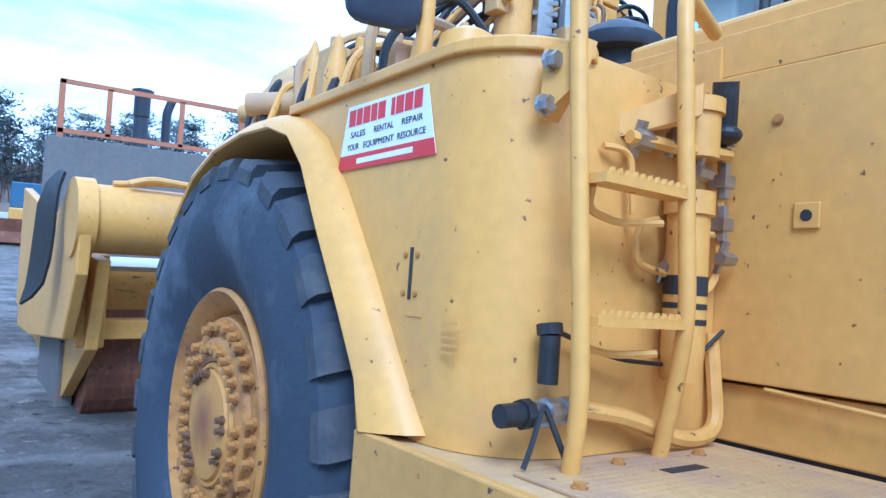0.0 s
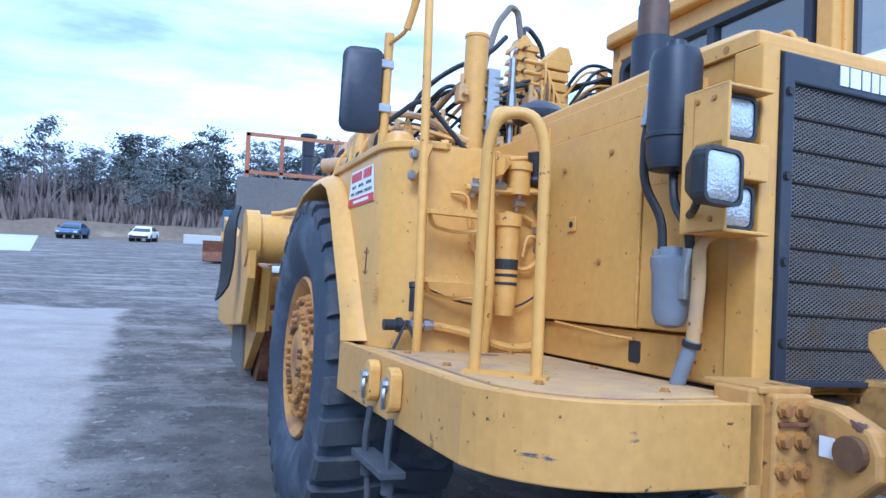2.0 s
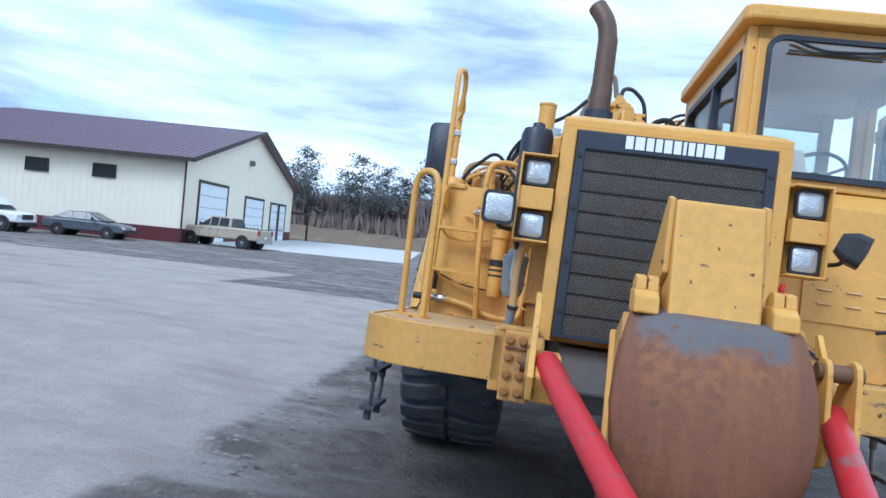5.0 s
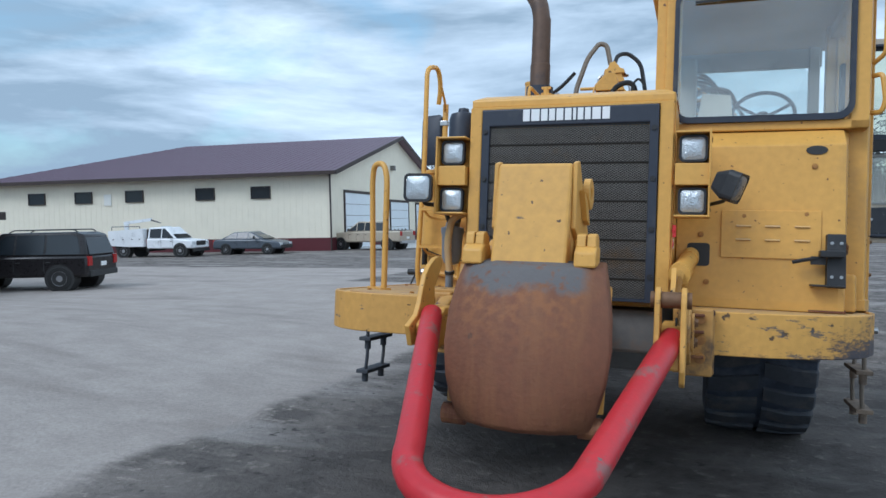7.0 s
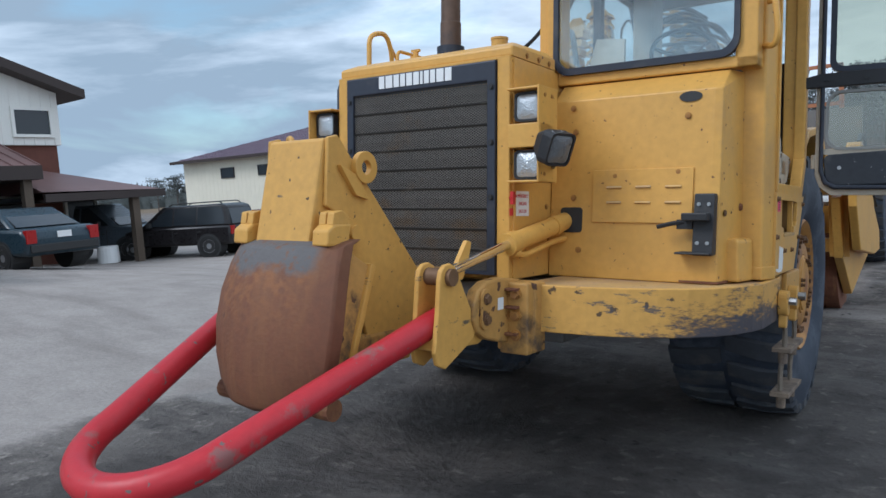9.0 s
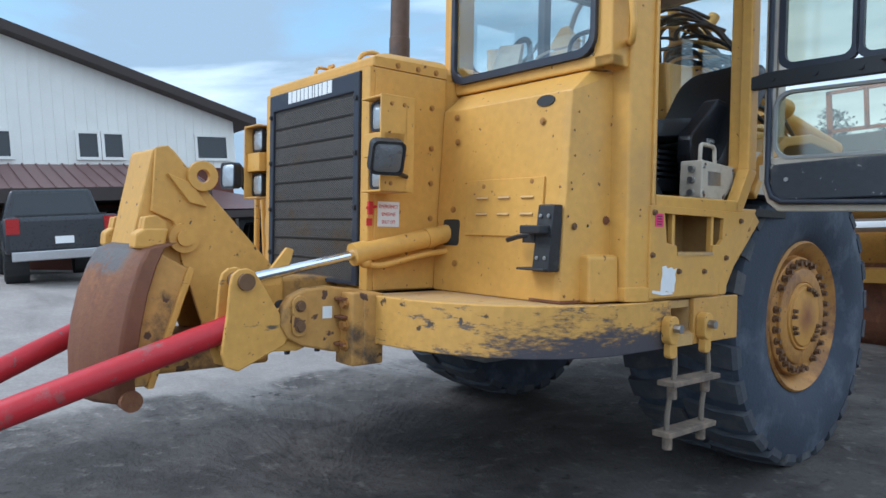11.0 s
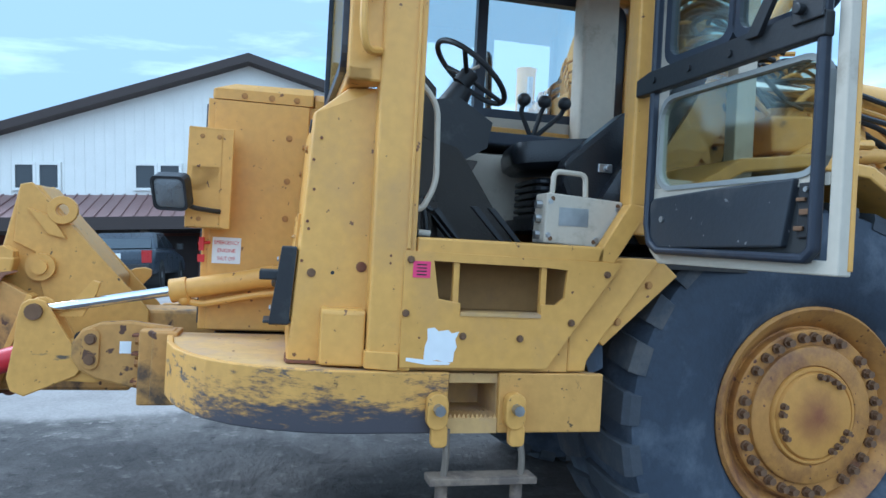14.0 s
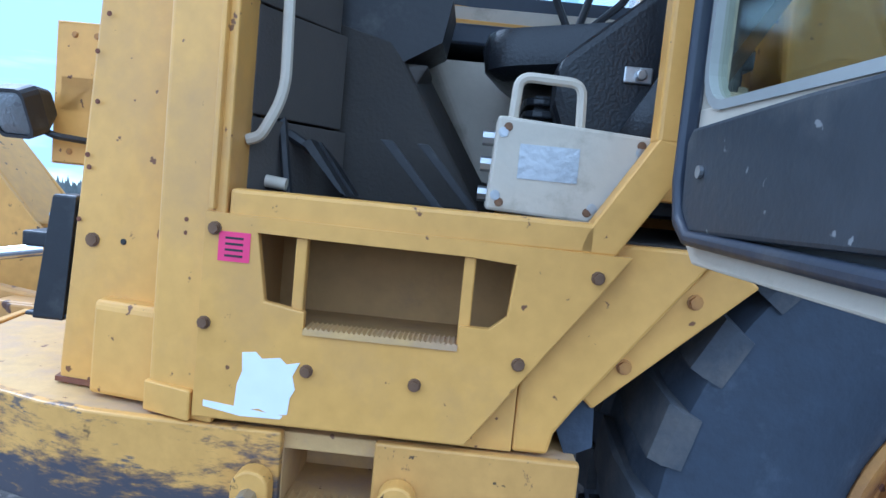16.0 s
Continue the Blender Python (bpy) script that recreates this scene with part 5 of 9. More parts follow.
for z in (1.98, 1.86, 1.74):
    g = Mesh().box((-0.91, 1.10, z), (-0.86, 1.15, z + 0.035))
    g.cyl((-0.885, 1.12, z - 0.03), (-0.885, 1.12, z + 0.07), 0.016, 6)
    part("pipe_fitting", g, STEEL, tractor, "zinc pipe fitting")
for c, r in (((-1.25, 1.12, 1.93), 0.026), ((-1.13, 1.10, 1.95), 0.022), ((-1.02, 1.10, 1.88), 0.02), ((-0.95, 1.10, 2.06), 0.024), ((-0.89, 1.10, 1.66), 0.02), ((-1.10, 1.13, 1.62), 0.016)):
    g = Mesh().cyl((c[0] - 0.03, c[1], c[2]), (c[0] + 0.03, c[1], c[2]), r, 6)
    g.cyl((c[0], c[1] + 0.03, c[2] - 0.04), (c[0], c[1], c[2] + 0.05), r * 0.6, 6)
    part("pipe_fitting", g, STEEL, tractor, "zinc pipe fitting")
g = Mesh().cyl((-0.93, 1.10, 2.02), (-0.96, 1.08, 2.14), 0.035, 10)
g.ball((-0.93, 1.10, 2.0), 0.05, (1, 1, 0.6))
part("breather", g, BLACK, tractor, "black breather valve")
g = Mesh().cyl((-1.518, 1.135, 1.325), (-1.518, 1.135, 1.435), 0.024, 12)
g.cyl((-1.518, 1.135, 1.435), (-1.518, 1.14, 1.46), 0.03, 8)
part("relief_valve", g, BLACK, tractor, "small black valve", smooth=True)
g = Mesh().cyl((-1.66, 1.13, 1.26), (-1.57, 1.13, 1.262), 0.026, 12)
g.cyl((-1.60, 1.13, 1.261), (-1.575, 1.13, 1.262), 0.034, 8)
cpl = part("coupling", g, BLACK, tractor, "hydraulic quick coupling", smooth=True)
g = Mesh().cyl((-1.57, 1.13, 1.262), (-1.42, 1.135, 1.265), 0.024, 10)
g.cyl((-1.53, 1.13, 1.262), (-1.505, 1.13, 1.262), 0.034, 8), g.cyl((-1.47, 1.135, 1.263), (-1.44, 1.135, 1.264), 0.032, 8)
part("coupling_end", g, STEEL, cpl)
g = Mesh().tube([(-1.42, 1.135, 1.265), (-1.25, 1.12, 1.24), (-1.05, 1.10, 1.17), (-0.86, 1.12, 1.18), (-0.85, 1.16, 1.45)], 0.022, 8, 0.08)
part("coupling_hose", g, YELD, cpl, smooth=True)
g = Mesh().tube([(-1.51, 1.14, 1.45), (-1.30, 1.13, 1.38), (-1.0, 1.13, 1.36), (-0.84, 1.13, 1.46)], 0.006, 6, 0.08)
g.tube([(-1.62, 1.09, 1.155), (-1.60, 1.09, 1.20), (-1.56, 1.10, 1.29), (-1.52, 1.06, 1.165)], 0.007, 6, 0.02)
part("wire", g, INK, cpl)
# handrail loop on the deck
g = Mesh().tube([(-1.584, 0.29, 1.14), (-1.60, 0.25, 1.95), (-1.575, 0.22, 2.055), (-1.47, 0.16, 2.055), (-1.432, 0.14, 1.95), (-1.424, 0.136, 1.14)], 0.021, 10, 0.09)
hr = part("handrail", g, YEL, tractor, "yellow tubular handrail loop bolted to the deck", smooth=True)
g = Mesh().hull([(x, y, z) for x, y in ((-1.63, 0.29), (-1.58, 0.345), (-1.42, 0.08), (-1.37, 0.14)) for z in (1.150, 1.162)])
part("foot_plate", g, YEL, hr)
# mirror on its post
g = Mesh().cyl((-1.57, 1.66, 2.14), (-1.57, 1.66, 2.80), 0.026, 12)
g.tube([(-1.57, 1.64, 2.74), (-1.52, 1.5, 2.78), (-1.53, 1.38, 2.95)], 0.012, 8, 0.05)
mp = part("mirror_post", g, YEL, tractor, "yellow mirror post", smooth=True)
g = Mesh()
o = rrect(-0.10, -0.21, 0.10, 0.21, 0.05, 4)
g.rings([[(p[0] * k, d, p[1] * k) for p in o] for k, d in ((0.9, -0.025), (1, -0.012), (1, 0.012), (0.94, 0.02))])
g.bm.transform(Matrix.Translation((-1.70, 1.68, 2.475)) @ pose(0, 0, 0, 0, 0, -14) @ Matrix.Scale(1.1, 4))
part("mirror", g, NAVY, mp, "dark rear-view mirror housing", smooth=True)
for z in (2.36, 2.60):
    part("mirror_clamp", Mesh().box((-1.62, 1.63, z), (-1.54, 1.69, z + 0.05)), STEEL, mp, bevel=0.008)
g = Mesh().tube([(-1.58, 1.68, 2.66), (-1.66, 1.72, 2.72), (-1.73, 1.74, 2.68)], 0.01, 6, 0.03)
g.tube([(-1.58, 1.69, 2.3), (-1.57, 1.70, 2.5), (-1.575, 1.70, 2.7)], 0.013, 6, 0.05)
part("cable", g, HOSE, mp)

# --- left-hand front cabinet under the windscreen ---
FP = [(0.53, 0.327), (1.00, 0.326), (1.455, 0.322), (1.492, 0.330), (1.545, 0.640), (1.545, 0.78), (0.53, 0.78)]
FT = [(0.53, 0.388), (1.00, 0.387), (1.455, 0.383), (1.492, 0.391), (1.545, 0.640), (1.545, 0.78), (0.53, 0.78)]
FTOP = [(0.53, 0.52), (1.00, 0.52), (1.455, 0.515), (1.492, 0.520), (1.545, 0.640), (1.545, 0.78), (0.53, 0.78)]
g = Mesh().rings([[(*p, 1.142) for p in FP], [(*p, 1.20) for p in FP], [(*p, 2.165) for p in FT], [(*p, 2.275) for p in FTOP]])
cabinet = part("front_cabinet", g, YEL, tractor, "yellow sheet-metal cabinet below the windscreen, chipped", bevel=0.006)
part("base_lip", Mesh().hull([(x, y, z) for x, y in ((1.30, 0.318), (1.455, 0.314), (1.500, 0.322), (1.52, 0.44), (1.30, 0.44)) for z in (1.146, 1.158)]), BROWN, cabinet)
def front_y(z):
    return 0.324 + (z - 1.2) * 0.062
g = Mesh()
g.hull([(x, front_y(z) - 0.012, z) for x in (0.80, 1.36) for z in (1.46, 1.755)] + [(x, front_y(z) + 0.03, z) for x in (0.80, 1.36) for z in (1.46, 1.755)])
lp = part("louvre_panel", g, YEL, tractor, "bolted panel with six louvres", bevel=0.003)
for k in range(3):
    for z in (1.565, 1.65):
        x = 0.885 + 0.165 * k
        g = Mesh().hull([(x + dx, front_y(z) - d, z + dz) for dx in (0, 0.085) for d, dz in ((0.013, 0), (0.024, 0.004), (0.013, 0.014))])
        part("louvre", g, SILL, lp)
bolts(cabinet, [(x, front_y(z) - 0.004, z) for x, z in ((0.66, 2.12), (0.68, 1.60), (0.72, 1.30), (0.93, 1.72), (1.28, 1.735), (1.32, 2.03), (0.68, 1.98))], "-y", 0.014, 0.01)
g = Mesh()
ring = [(1.33 + 0.06 * math.cos(a * math.pi / 8), 2.13 + 0.028 * math.sin(a * math.pi / 8)) for a in range(16)]
g.rings([[(p[0], front_y(p[1]) - 0.006, p[1]) for p in ring], [(p[0], front_y(p[1]) + 0.004, p[1]) for p in ring]])
part("oval_hole", g, INK, cabinet)
g = Mesh()
g.hull([(x, y, z) for x in (1.385, 1.485) for y, z in ((0.245, 1.295), (0.325, 1.295), (0.345, 1.615), (0.285, 1.615))])
g.box((1.30, 0.222, 1.300), (1.48, 0.345, 1.312)), g.box((1.34, 0.20, 1.475), (1.47, 0.28, 1.515))
blk = part("step_bracket", g, BLACK, tractor, "black bracket box with a latch", bevel=0.006)
g = Mesh().tube([(1.36, 0.28, 1.47), (1.28, 0.26, 1.46), (1.20, 0.26, 1.44)], 0.012, 6, 0.02)
g.box((1.30, 0.265, 1.43), (1.38, 0.29, 1.48))
part("latch", g, BLACK, blk)
bolts(blk, [(1.41, 0.273, 1.56), (1.46, 0.273, 1.56), (1.41, 0.251, 1.36), (1.46, 0.251, 1.36)], "-y", 0.008, 0.006, STEEL)
ring = rrect(0.60, 1.40, 0.735, 1.545, 0.02)
g = Mesh().rings([[(x, front_y(z) - 0.003, z) for x, z in ring], [(x, front_y(z) + 0.04, z) for x, z in ring]])
part("cylinder_hole", g, INK, cabinet)
# side: box, pillar, step panel
g = Mesh().hull([(x, y, z) for y, xo in ((0.447, 1.566), (0.622, 1.603)) for x, z in ((1.48, 1.15), (xo + 0.006, 1.15), (xo, 1.366), (xo - 0.012, 1.378), (1.48, 1.378))])
part("corner_box", g, YEL, cabinet, "small yellow cover box", bevel=0.01)
g = Mesh().hull([(x, y, z) for x, y in ((1.53, 0.627), (1.640, 0.627), (1.650, 0.632), (1.692, 0.795), (1.53, 0.80)) for z in (1.15, 3.30)])
pillar = part("cab_pillar", g, YEL, tractor, "yellow front cab pillar", bevel=0.012)
part("pillar_foot", Mesh().hull([(x, y, z) for x, y in ((1.60, 0.618), (1.652, 0.618), (1.700, 0.745), (1.60, 0.745)) for z in (1.152, 1.222)]), YEL, pillar, bevel=0.006)
part("pillar_fold", Mesh().hull([(x, y, z) for x, y in ((1.68, 0.760), (1.697, 0.757), (1.701, 0.770), (1.68, 0.775)) for z in (1.63, 3.28)]), YEL, pillar, bevel=0.003)
g = Mesh().tube([(1.66, 0.60, 2.62), (1.70, 0.54, 2.62), (1.72, 0.54, 2.45), (1.70, 0.56, 2.38), (1.64, 0.62, 2.40)], 0.016, 8, 0.04)
part("grab_hook", g, YEL, pillar, smooth=True)
g = Mesh().tube([(1.66, 0.60, 2.70), (1.71, 0.52, 2.74), (1.71, 0.52, 3.15), (1.66, 0.60, 3.2)], 0.014, 8, 0.04)
part("grab_rail", g, YEL, pillar, smooth=True)
bolts(cabinet, [(1.538, 0.601, 1.546)], "x", 0.017, 0.012, BROWN)
bolts(cabinet, [(1.507, 0.404, 1.513)], "x", 0.014, 0.008, BOLT)
for z, dy in ((1.56, 0.0), (1.69, 0.012), (1.72, 0.004), (1.85, 0.015), (1.97, 0.0), (2.06, 0.02)):
    y = 0.340 + dy + (z - 1.2) * 0.066
    bolts(cabinet, [(1.4935 + 0.16 * (y - 0.31), y, z)], "x", 0.005, 0.002, BROWN)
bolts(cabinet, [(1.520, 0.488, 1.517)], "x", 0.006, 0.003, INK)
bolts(pillar, [(1.668, 0.70, 1.60), (1.667, 0.70, 1.57)], "x", 0.004, 0.003, BROWN)

g = Mesh()
def panel_with_hole(g, outer, inner, x0, x1):
    """A plate whose outline has an opening; both rings run the same way and have as many points."""
    frame_prism(g, outer, inner, "x", x0, x1)
outer = [(0.75, 1.165), (0.90, 1.165), (1.05, 1.165), (1.36, 1.165), (1.44, 1.277), (1.52, 1.39), (1.60, 1.50), (1.68, 1.615), (1.40, 1.618), (1.20, 1.62), (1.0, 1.622), (0.75, 1.625)]
inner = [(0.895, 1.44), (0.985, 1.425), (0.985, 1.385), (1.325, 1.385), (1.325, 1.43), (1.39, 1.43), (1.425, 1.46), (1.435, 1.575), (1.33, 1.582), (1.2, 1.583), (1.0, 1.585), (0.87, 1.588)]
panel_with_hole(g, outer, inner, 1.672, 1.695)
sp = part("step_panel", g, YEL, tractor, "yellow step panel with cut-outs", bevel=0.003)
# recess plates in a darker brown than the panel round them
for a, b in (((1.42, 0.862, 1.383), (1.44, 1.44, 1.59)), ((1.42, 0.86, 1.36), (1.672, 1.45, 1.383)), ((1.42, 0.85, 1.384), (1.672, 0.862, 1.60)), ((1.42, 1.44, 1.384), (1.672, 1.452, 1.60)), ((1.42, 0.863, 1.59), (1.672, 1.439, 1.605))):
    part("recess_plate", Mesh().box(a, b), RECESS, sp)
for y in (0.965, 1.335):
    part("recess_post", Mesh().box((1.655, y - 0.013, 1.383), (1.685, y + 0.013, 1.59)), YEL, sp, bevel=0.004)
g = Mesh().box((1.62, 0.985, 1.375), (1.70, 1.325, 1.388))
for k in range(30):
    g.hull([(1.63 + dx, 0.988 + 0.0112 * k + dy, 1.388 + dz) for dx in (0, 0.07) for dy, dz in ((0, 0), (0.008, 0), (0.004, 0.006))])
part("step_tread", g, SILL, sp)
bolts(sp, [(1.695, 0.775, 1.59), (1.695, 0.765, 1.38), (1.695, 1.00, 1.295), (1.695, 1.24, 1.29), (1.695, 1.46, 1.36), (1.695, 1.61, 1.565)], "x", 0.0115, 0.016, BOLT)
g = Mesh().prism([(0.845, 1.20), (0.87, 1.193), (0.90, 1.199), (0.93, 1.188), (0.965, 1.192), (0.968, 1.23), (0.978, 1.25), (0.97, 1.28), (0.985, 1.312), (0.955, 1.305), (0.94, 1.318), (0.90, 1.312), (0.885, 1.326), (0.855, 1.322), (0.858, 1.28), (0.848, 1.25)], "x", 1.6955, 1.697)
part("paper_sheet", g, WHITE, sp, "torn white paper stuck to the panel")
g = Mesh().hull([(x, y, z) for x in (1.6955, 1.6965) for y, z in ((0.775, 1.192), (0.775, 1.206), (0.80, 1.196), (0.86, 1.185), (0.95, 1.180), (0.955, 1.188), (0.86, 1.178))])
part("paper_scrap", g, WHITE, sp, "torn strip of white paper")
g = Mesh().box((1.6955, 0.785, 1.52), (1.697, 0.855, 1.585))
pk = part("pink_sticker", g, PINK, tractor, "pink sticker with small print")
g = Mesh()
for k in range(4):
    g.box((1.6972, 0.80, 1.53 + 0.013 * k), (1.6978, 0.84, 1.535 + 0.013 * k))
part("print", g, INK, pk)
# body behind the panel, slanted strut, fender of the left wheel
g = Mesh().prism([(1.47, 1.15), (1.55, 1.15), (1.56, 1.20), (1.60, 1.26), (1.88, 1.64), (1.80, 1.64), (1.47, 1.64)], "x", 0.6, 1.655)
for a, b in (((0.6, 0.80, 1.15), (1.388, 1.468, 1.64)), ((1.39, 0.80, 1.15), (1.655, 1.468, 1.345)), ((1.39, 0.80, 1.607), (1.655, 1.468, 1.64))):
    part("base_box", Mesh().box(a, b), YEL, tractor)
part("cab_base", g, YEL, tractor, "yellow cab base", bevel=0.008)
g = Mesh().prism([(1.595, 1.30), (1.645, 1.255), (1.985, 1.57), (1.90, 1.64)], "x", 1.52, 1.62)
st = part("fender_strut", g, YEL, tractor, "slanted yellow fender edge", bevel=0.006)
bolts(st, [(1.62, 1.705, 1.362), (1.62, 1.845, 1.525)], "x", 0.014, 0.012)
g = Mesh().prism([(1.55, 1.25), (1.60, 1.13), (1.66, 1.16), (1.65, 1.30), (1.60, 1.36)], "x", 1.40, 1.60)
part("mud_flap", g, RUBBER, tractor, "grey rubber mud flap")
g = Mesh()
aL = [(1.90, 1.70), (2.05, 1.92), (2.28, 2.05), (2.62, 2.10), (2.95, 2.07), (3.15, 1.95), (3.35, 1.75)]
oL = [(1.86, 1.74), (2.02, 1.97), (2.26, 2.11), (2.62, 2.16), (2.97, 2.13), (3.2, 2.0), (3.42, 1.79)]
g.rings([[(1.64, *a), (1.64, *o), (0.72, *o), (0.72, *a)] for a, o in zip(aL, oL)])
part("arch_flange", g, YEL, tractor, "yellow fender over the wheel", bevel=0.01)

# --- cab ---
g = Mesh()
# sill round the door opening, rear pillars, rear wall
g.box((1.62, 0.80, 1.61), (1.69, 1.60, 1.68))
g.hull([(x, y, z) for x in (1.62, 1.69) for y, z in ((1.56, 1.61), (1.64, 1.61), (1.80, 1.86), (1.71, 1.88), (1.575, 1.66))])
g.box((1.62, 1.70, 1.86), (1.69, 1.79, 3.30))
g.box((0.42, 0.50, 2.28), (0.52, 0.62, 3.30)), g.box((1.52, 0.50, 2.28), (1.63, 0.66, 3.30))
g.box((0.42, 0.50, 3.20), (1.63, 0.62, 3.30)), g.box((0.42, 0.50, 2.28), (1.63, 0.60, 2.34))
g.box((0.36, 2.28, 1.74), (0.46, 2.38, 3.30)), g.box((1.55, 1.72, 1.74), (1.66, 1.80, 3.30))
g.box((0.36, 0.55, 3.18), (0.44, 2.38, 3.30)), g.box((1.58, 0.64, 3.20), (1.69, 1.80, 3.30))
g.box((0.36, 0.60, 1.74), (0.42, 2.36, 2.42)), g.box((0.36, 0.52, 2.28), (0.44, 0.62, 3.30))
frame_ob = part("cab_frame", g, YEL, tractor, "yellow cab frame with open doorway", bevel=0.010)
g = Mesh().prism(rrect(0.30, 0.40, 1.76, 2.44, 0.08), "z", 3.30, 3.40)
part("cab_roof", g, YEL, tractor, "yellow cab roof", bevel=0.02)
# windscreen with its rubber seal
g = Mesh()
frame_prism(g, rrect(0.475, 2.335, 1.545, 3.24, 0.10, 5), rrect(0.505, 2.375, 1.515, 3.21, 0.08, 5), "y", 0.475, 0.515)
ws = part("windscreen_seal", g, NAVY, tractor, "dark rubber seal of the windscreen")
g = Mesh().prism(rrect(0.505, 2.375, 1.515, 3.21, 0.08, 5), "y", 0.492, 0.498)
part("windscreen", g, GLASS, ws, "clear flat windscreen").visible_shadow = False
g = Mesh().tube([(0.62, 0.455, 3.20), (0.80, 0.46, 3.14), (1.15, 0.46, 3.16), (1.35, 0.46, 3.22)], 0.010, 6, 0.1)
g.box((0.60, 0.462, 3.128), (1.18, 0.474, 3.14))
part("wiper", g, BLACK, ws)
# windows on the engine side and behind
g = Mesh()
frame_prism(g, rrect(0.64, 2.42, 2.28, 3.18, 0.09, 4), rrect(0.69, 2.47, 2.23, 3.13, 0.07, 4), "x", 0.355, 0.425)
g.box((0.36, 1.34, 2.44), (0.42, 1.40, 3.16))
sw = part("side_window_frame", g, NAVY, tractor, "dark side window frame")
g = Mesh().prism(rrect(0.69, 2.47, 2.23, 3.13, 0.07, 4), "x", 0.388, 0.393)
part("side_window", g, GLASS, sw, "tinted side window").visible_shadow = False
g = Mesh()
g.box((0.42, 2.30, 1.74), (1.55, 2.36, 2.05)), g.box((0.42, 2.30, 3.14), (1.60, 2.36, 3.30))
g.hull([(1.55, 1.76, 1.74), (1.60, 1.76, 1.74), (1.55, 1.76, 2.0), (1.60, 1.76, 2.0), (1.50, 2.34, 1.74), (1.55, 2.34, 1.74), (1.50, 2.34, 2.0), (1.55, 2.34, 2.0)])
g.box((1.50, 2.26, 1.74), (1.58, 2.36, 3.30))
part("cab_rear_wall", g, TAN, tractor, "tan cab rear panel", bevel=0.006)
g = Mesh().prism(rrect(0.47, 2.05, 1.50, 3.14, 0.06, 4), "y", 2.325, 2.331)
part("rear_window", g, GLASS, tractor, "clear rear cab window").visible_shadow = False
g = Mesh().box((0.42, 0.66, 1.60), (1.615, 2.34, 1.645))
part("cab_floor", g, DASH, tractor, "dark worn cab floor mat")
g = Mesh()
g.box((0.425, 0.62, 1.745), (0.49, 2.30, 2.198))
part("side_trim", g, TAN, tractor, "tan side trim", bevel=0.012)
part("rear_pillar_trim", Mesh().box((0.432, 1.93, 2.272), (0.60, 2.15, 3.17)), TAN, tractor, "broad tan pillar trim between the rear windows", bevel=0.02)
part("wall_lining", Mesh().box((0.424, 0.64, 2.205), (0.436, 2.17, 2.418)), TAN, tractor, "tan lining under the side window", bevel=0.003)
g = Mesh()
g.hull([(0.50, y, z) for y, z in ((1.0, 1.75), (2.2, 1.75), (1.0, 2.2), (2.2, 2.2))] + [(0.80, y, z) for y, z in ((1.35, 1.75), (2.2, 1.75), (1.15, 2.15), (2.2, 2.15))])
part("side_console", g, TAN, tractor, "tan side console", bevel=0.012)
g = Mesh().box((0.44, 0.95, 2.20), (0.82, 2.20, 2.27))
g.box((0.425, 0.62, 2.20), (0.46, 2.3, 2.26))
part("console_top", g, NAVY, tractor, "dark console top", bevel=0.01)
g = Mesh()
g.hull([(x, y, z) for x in (0.55, 1.36) for y, z in ((0.56, 2.30), (0.80, 2.24), (0.70, 1.75), (0.56, 1.75), (0.86, 2.10))])
g.hull([(0.75, 0.70, 1.65), (1.26, 0.70, 1.65), (0.75, 1.42, 1.65), (1.26, 1.36, 1.65), (0.85, 0.75, 2.2), (1.22, 0.75, 2.2), (0.90, 1.12, 2.12), (1.22, 1.06, 2.12)])
part("dashboard", g, DASH, tractor, "dark brown dashboard and footwell", bevel=0.02)
g = Mesh().hull([(0.62, 0.62, 2.30), (0.86, 0.62, 2.30), (0.66, 0.70, 2.58), (0.84, 0.70, 2.56), (0.62, 0.66, 2.30), (0.86, 0.66, 2.30), (0.66, 0.72, 2.58), (0.84, 0.72, 2.56)])
part("paper_board", g, TAN, tractor, "pale board leaning in the windscreen")
# steering wheel on its column
col = Mesh().tube([(1.07, 0.86, 1.85), (1.07, 0.98, 2.20), (1.07, 1.10, 2.42)], [0.10, 0.095, 0.055], 14)
col.hull([(x, y, z) for x in (0.94, 1.22) for y, z in ((0.84, 2.10), (1.10, 2.06), (1.20, 2.12), (1.22, 2.24), (1.06, 2.34), (0.90, 2.32))])
column = part("steering_column", col, BLACK, tractor, "black steering column", smooth=True)
m = Matrix.Translation((1.07, 1.14, 2.50)) @ pose(0, 0, 0, -38, 0, 0)
g = Mesh()
n = 32
g.rings([[Vector(((0.21 + 0.014 * math.cos(b)) * math.cos(a), (0.21 + 0.014 * math.cos(b)) * math.sin(a), 0.014 * math.sin(b))) for b in [2 * math.pi * j / 8 for j in range(8)]] for a in [2 * math.pi * i / n for i in range(n + 1)]], caps=False)
for a in (90, 210, 330):
    g.cyl((0, 0, -0.03), (0.205 * math.cos(radians(a)), 0.205 * math.sin(radians(a)), 0), 0.012, 8)
g.cyl((0, 0, -0.08), (0, 0, 0.0), 0.045, 16)
g.bm.transform(m)
part("steering_wheel", g, BLACK, column, "black steering wheel", smooth=True)
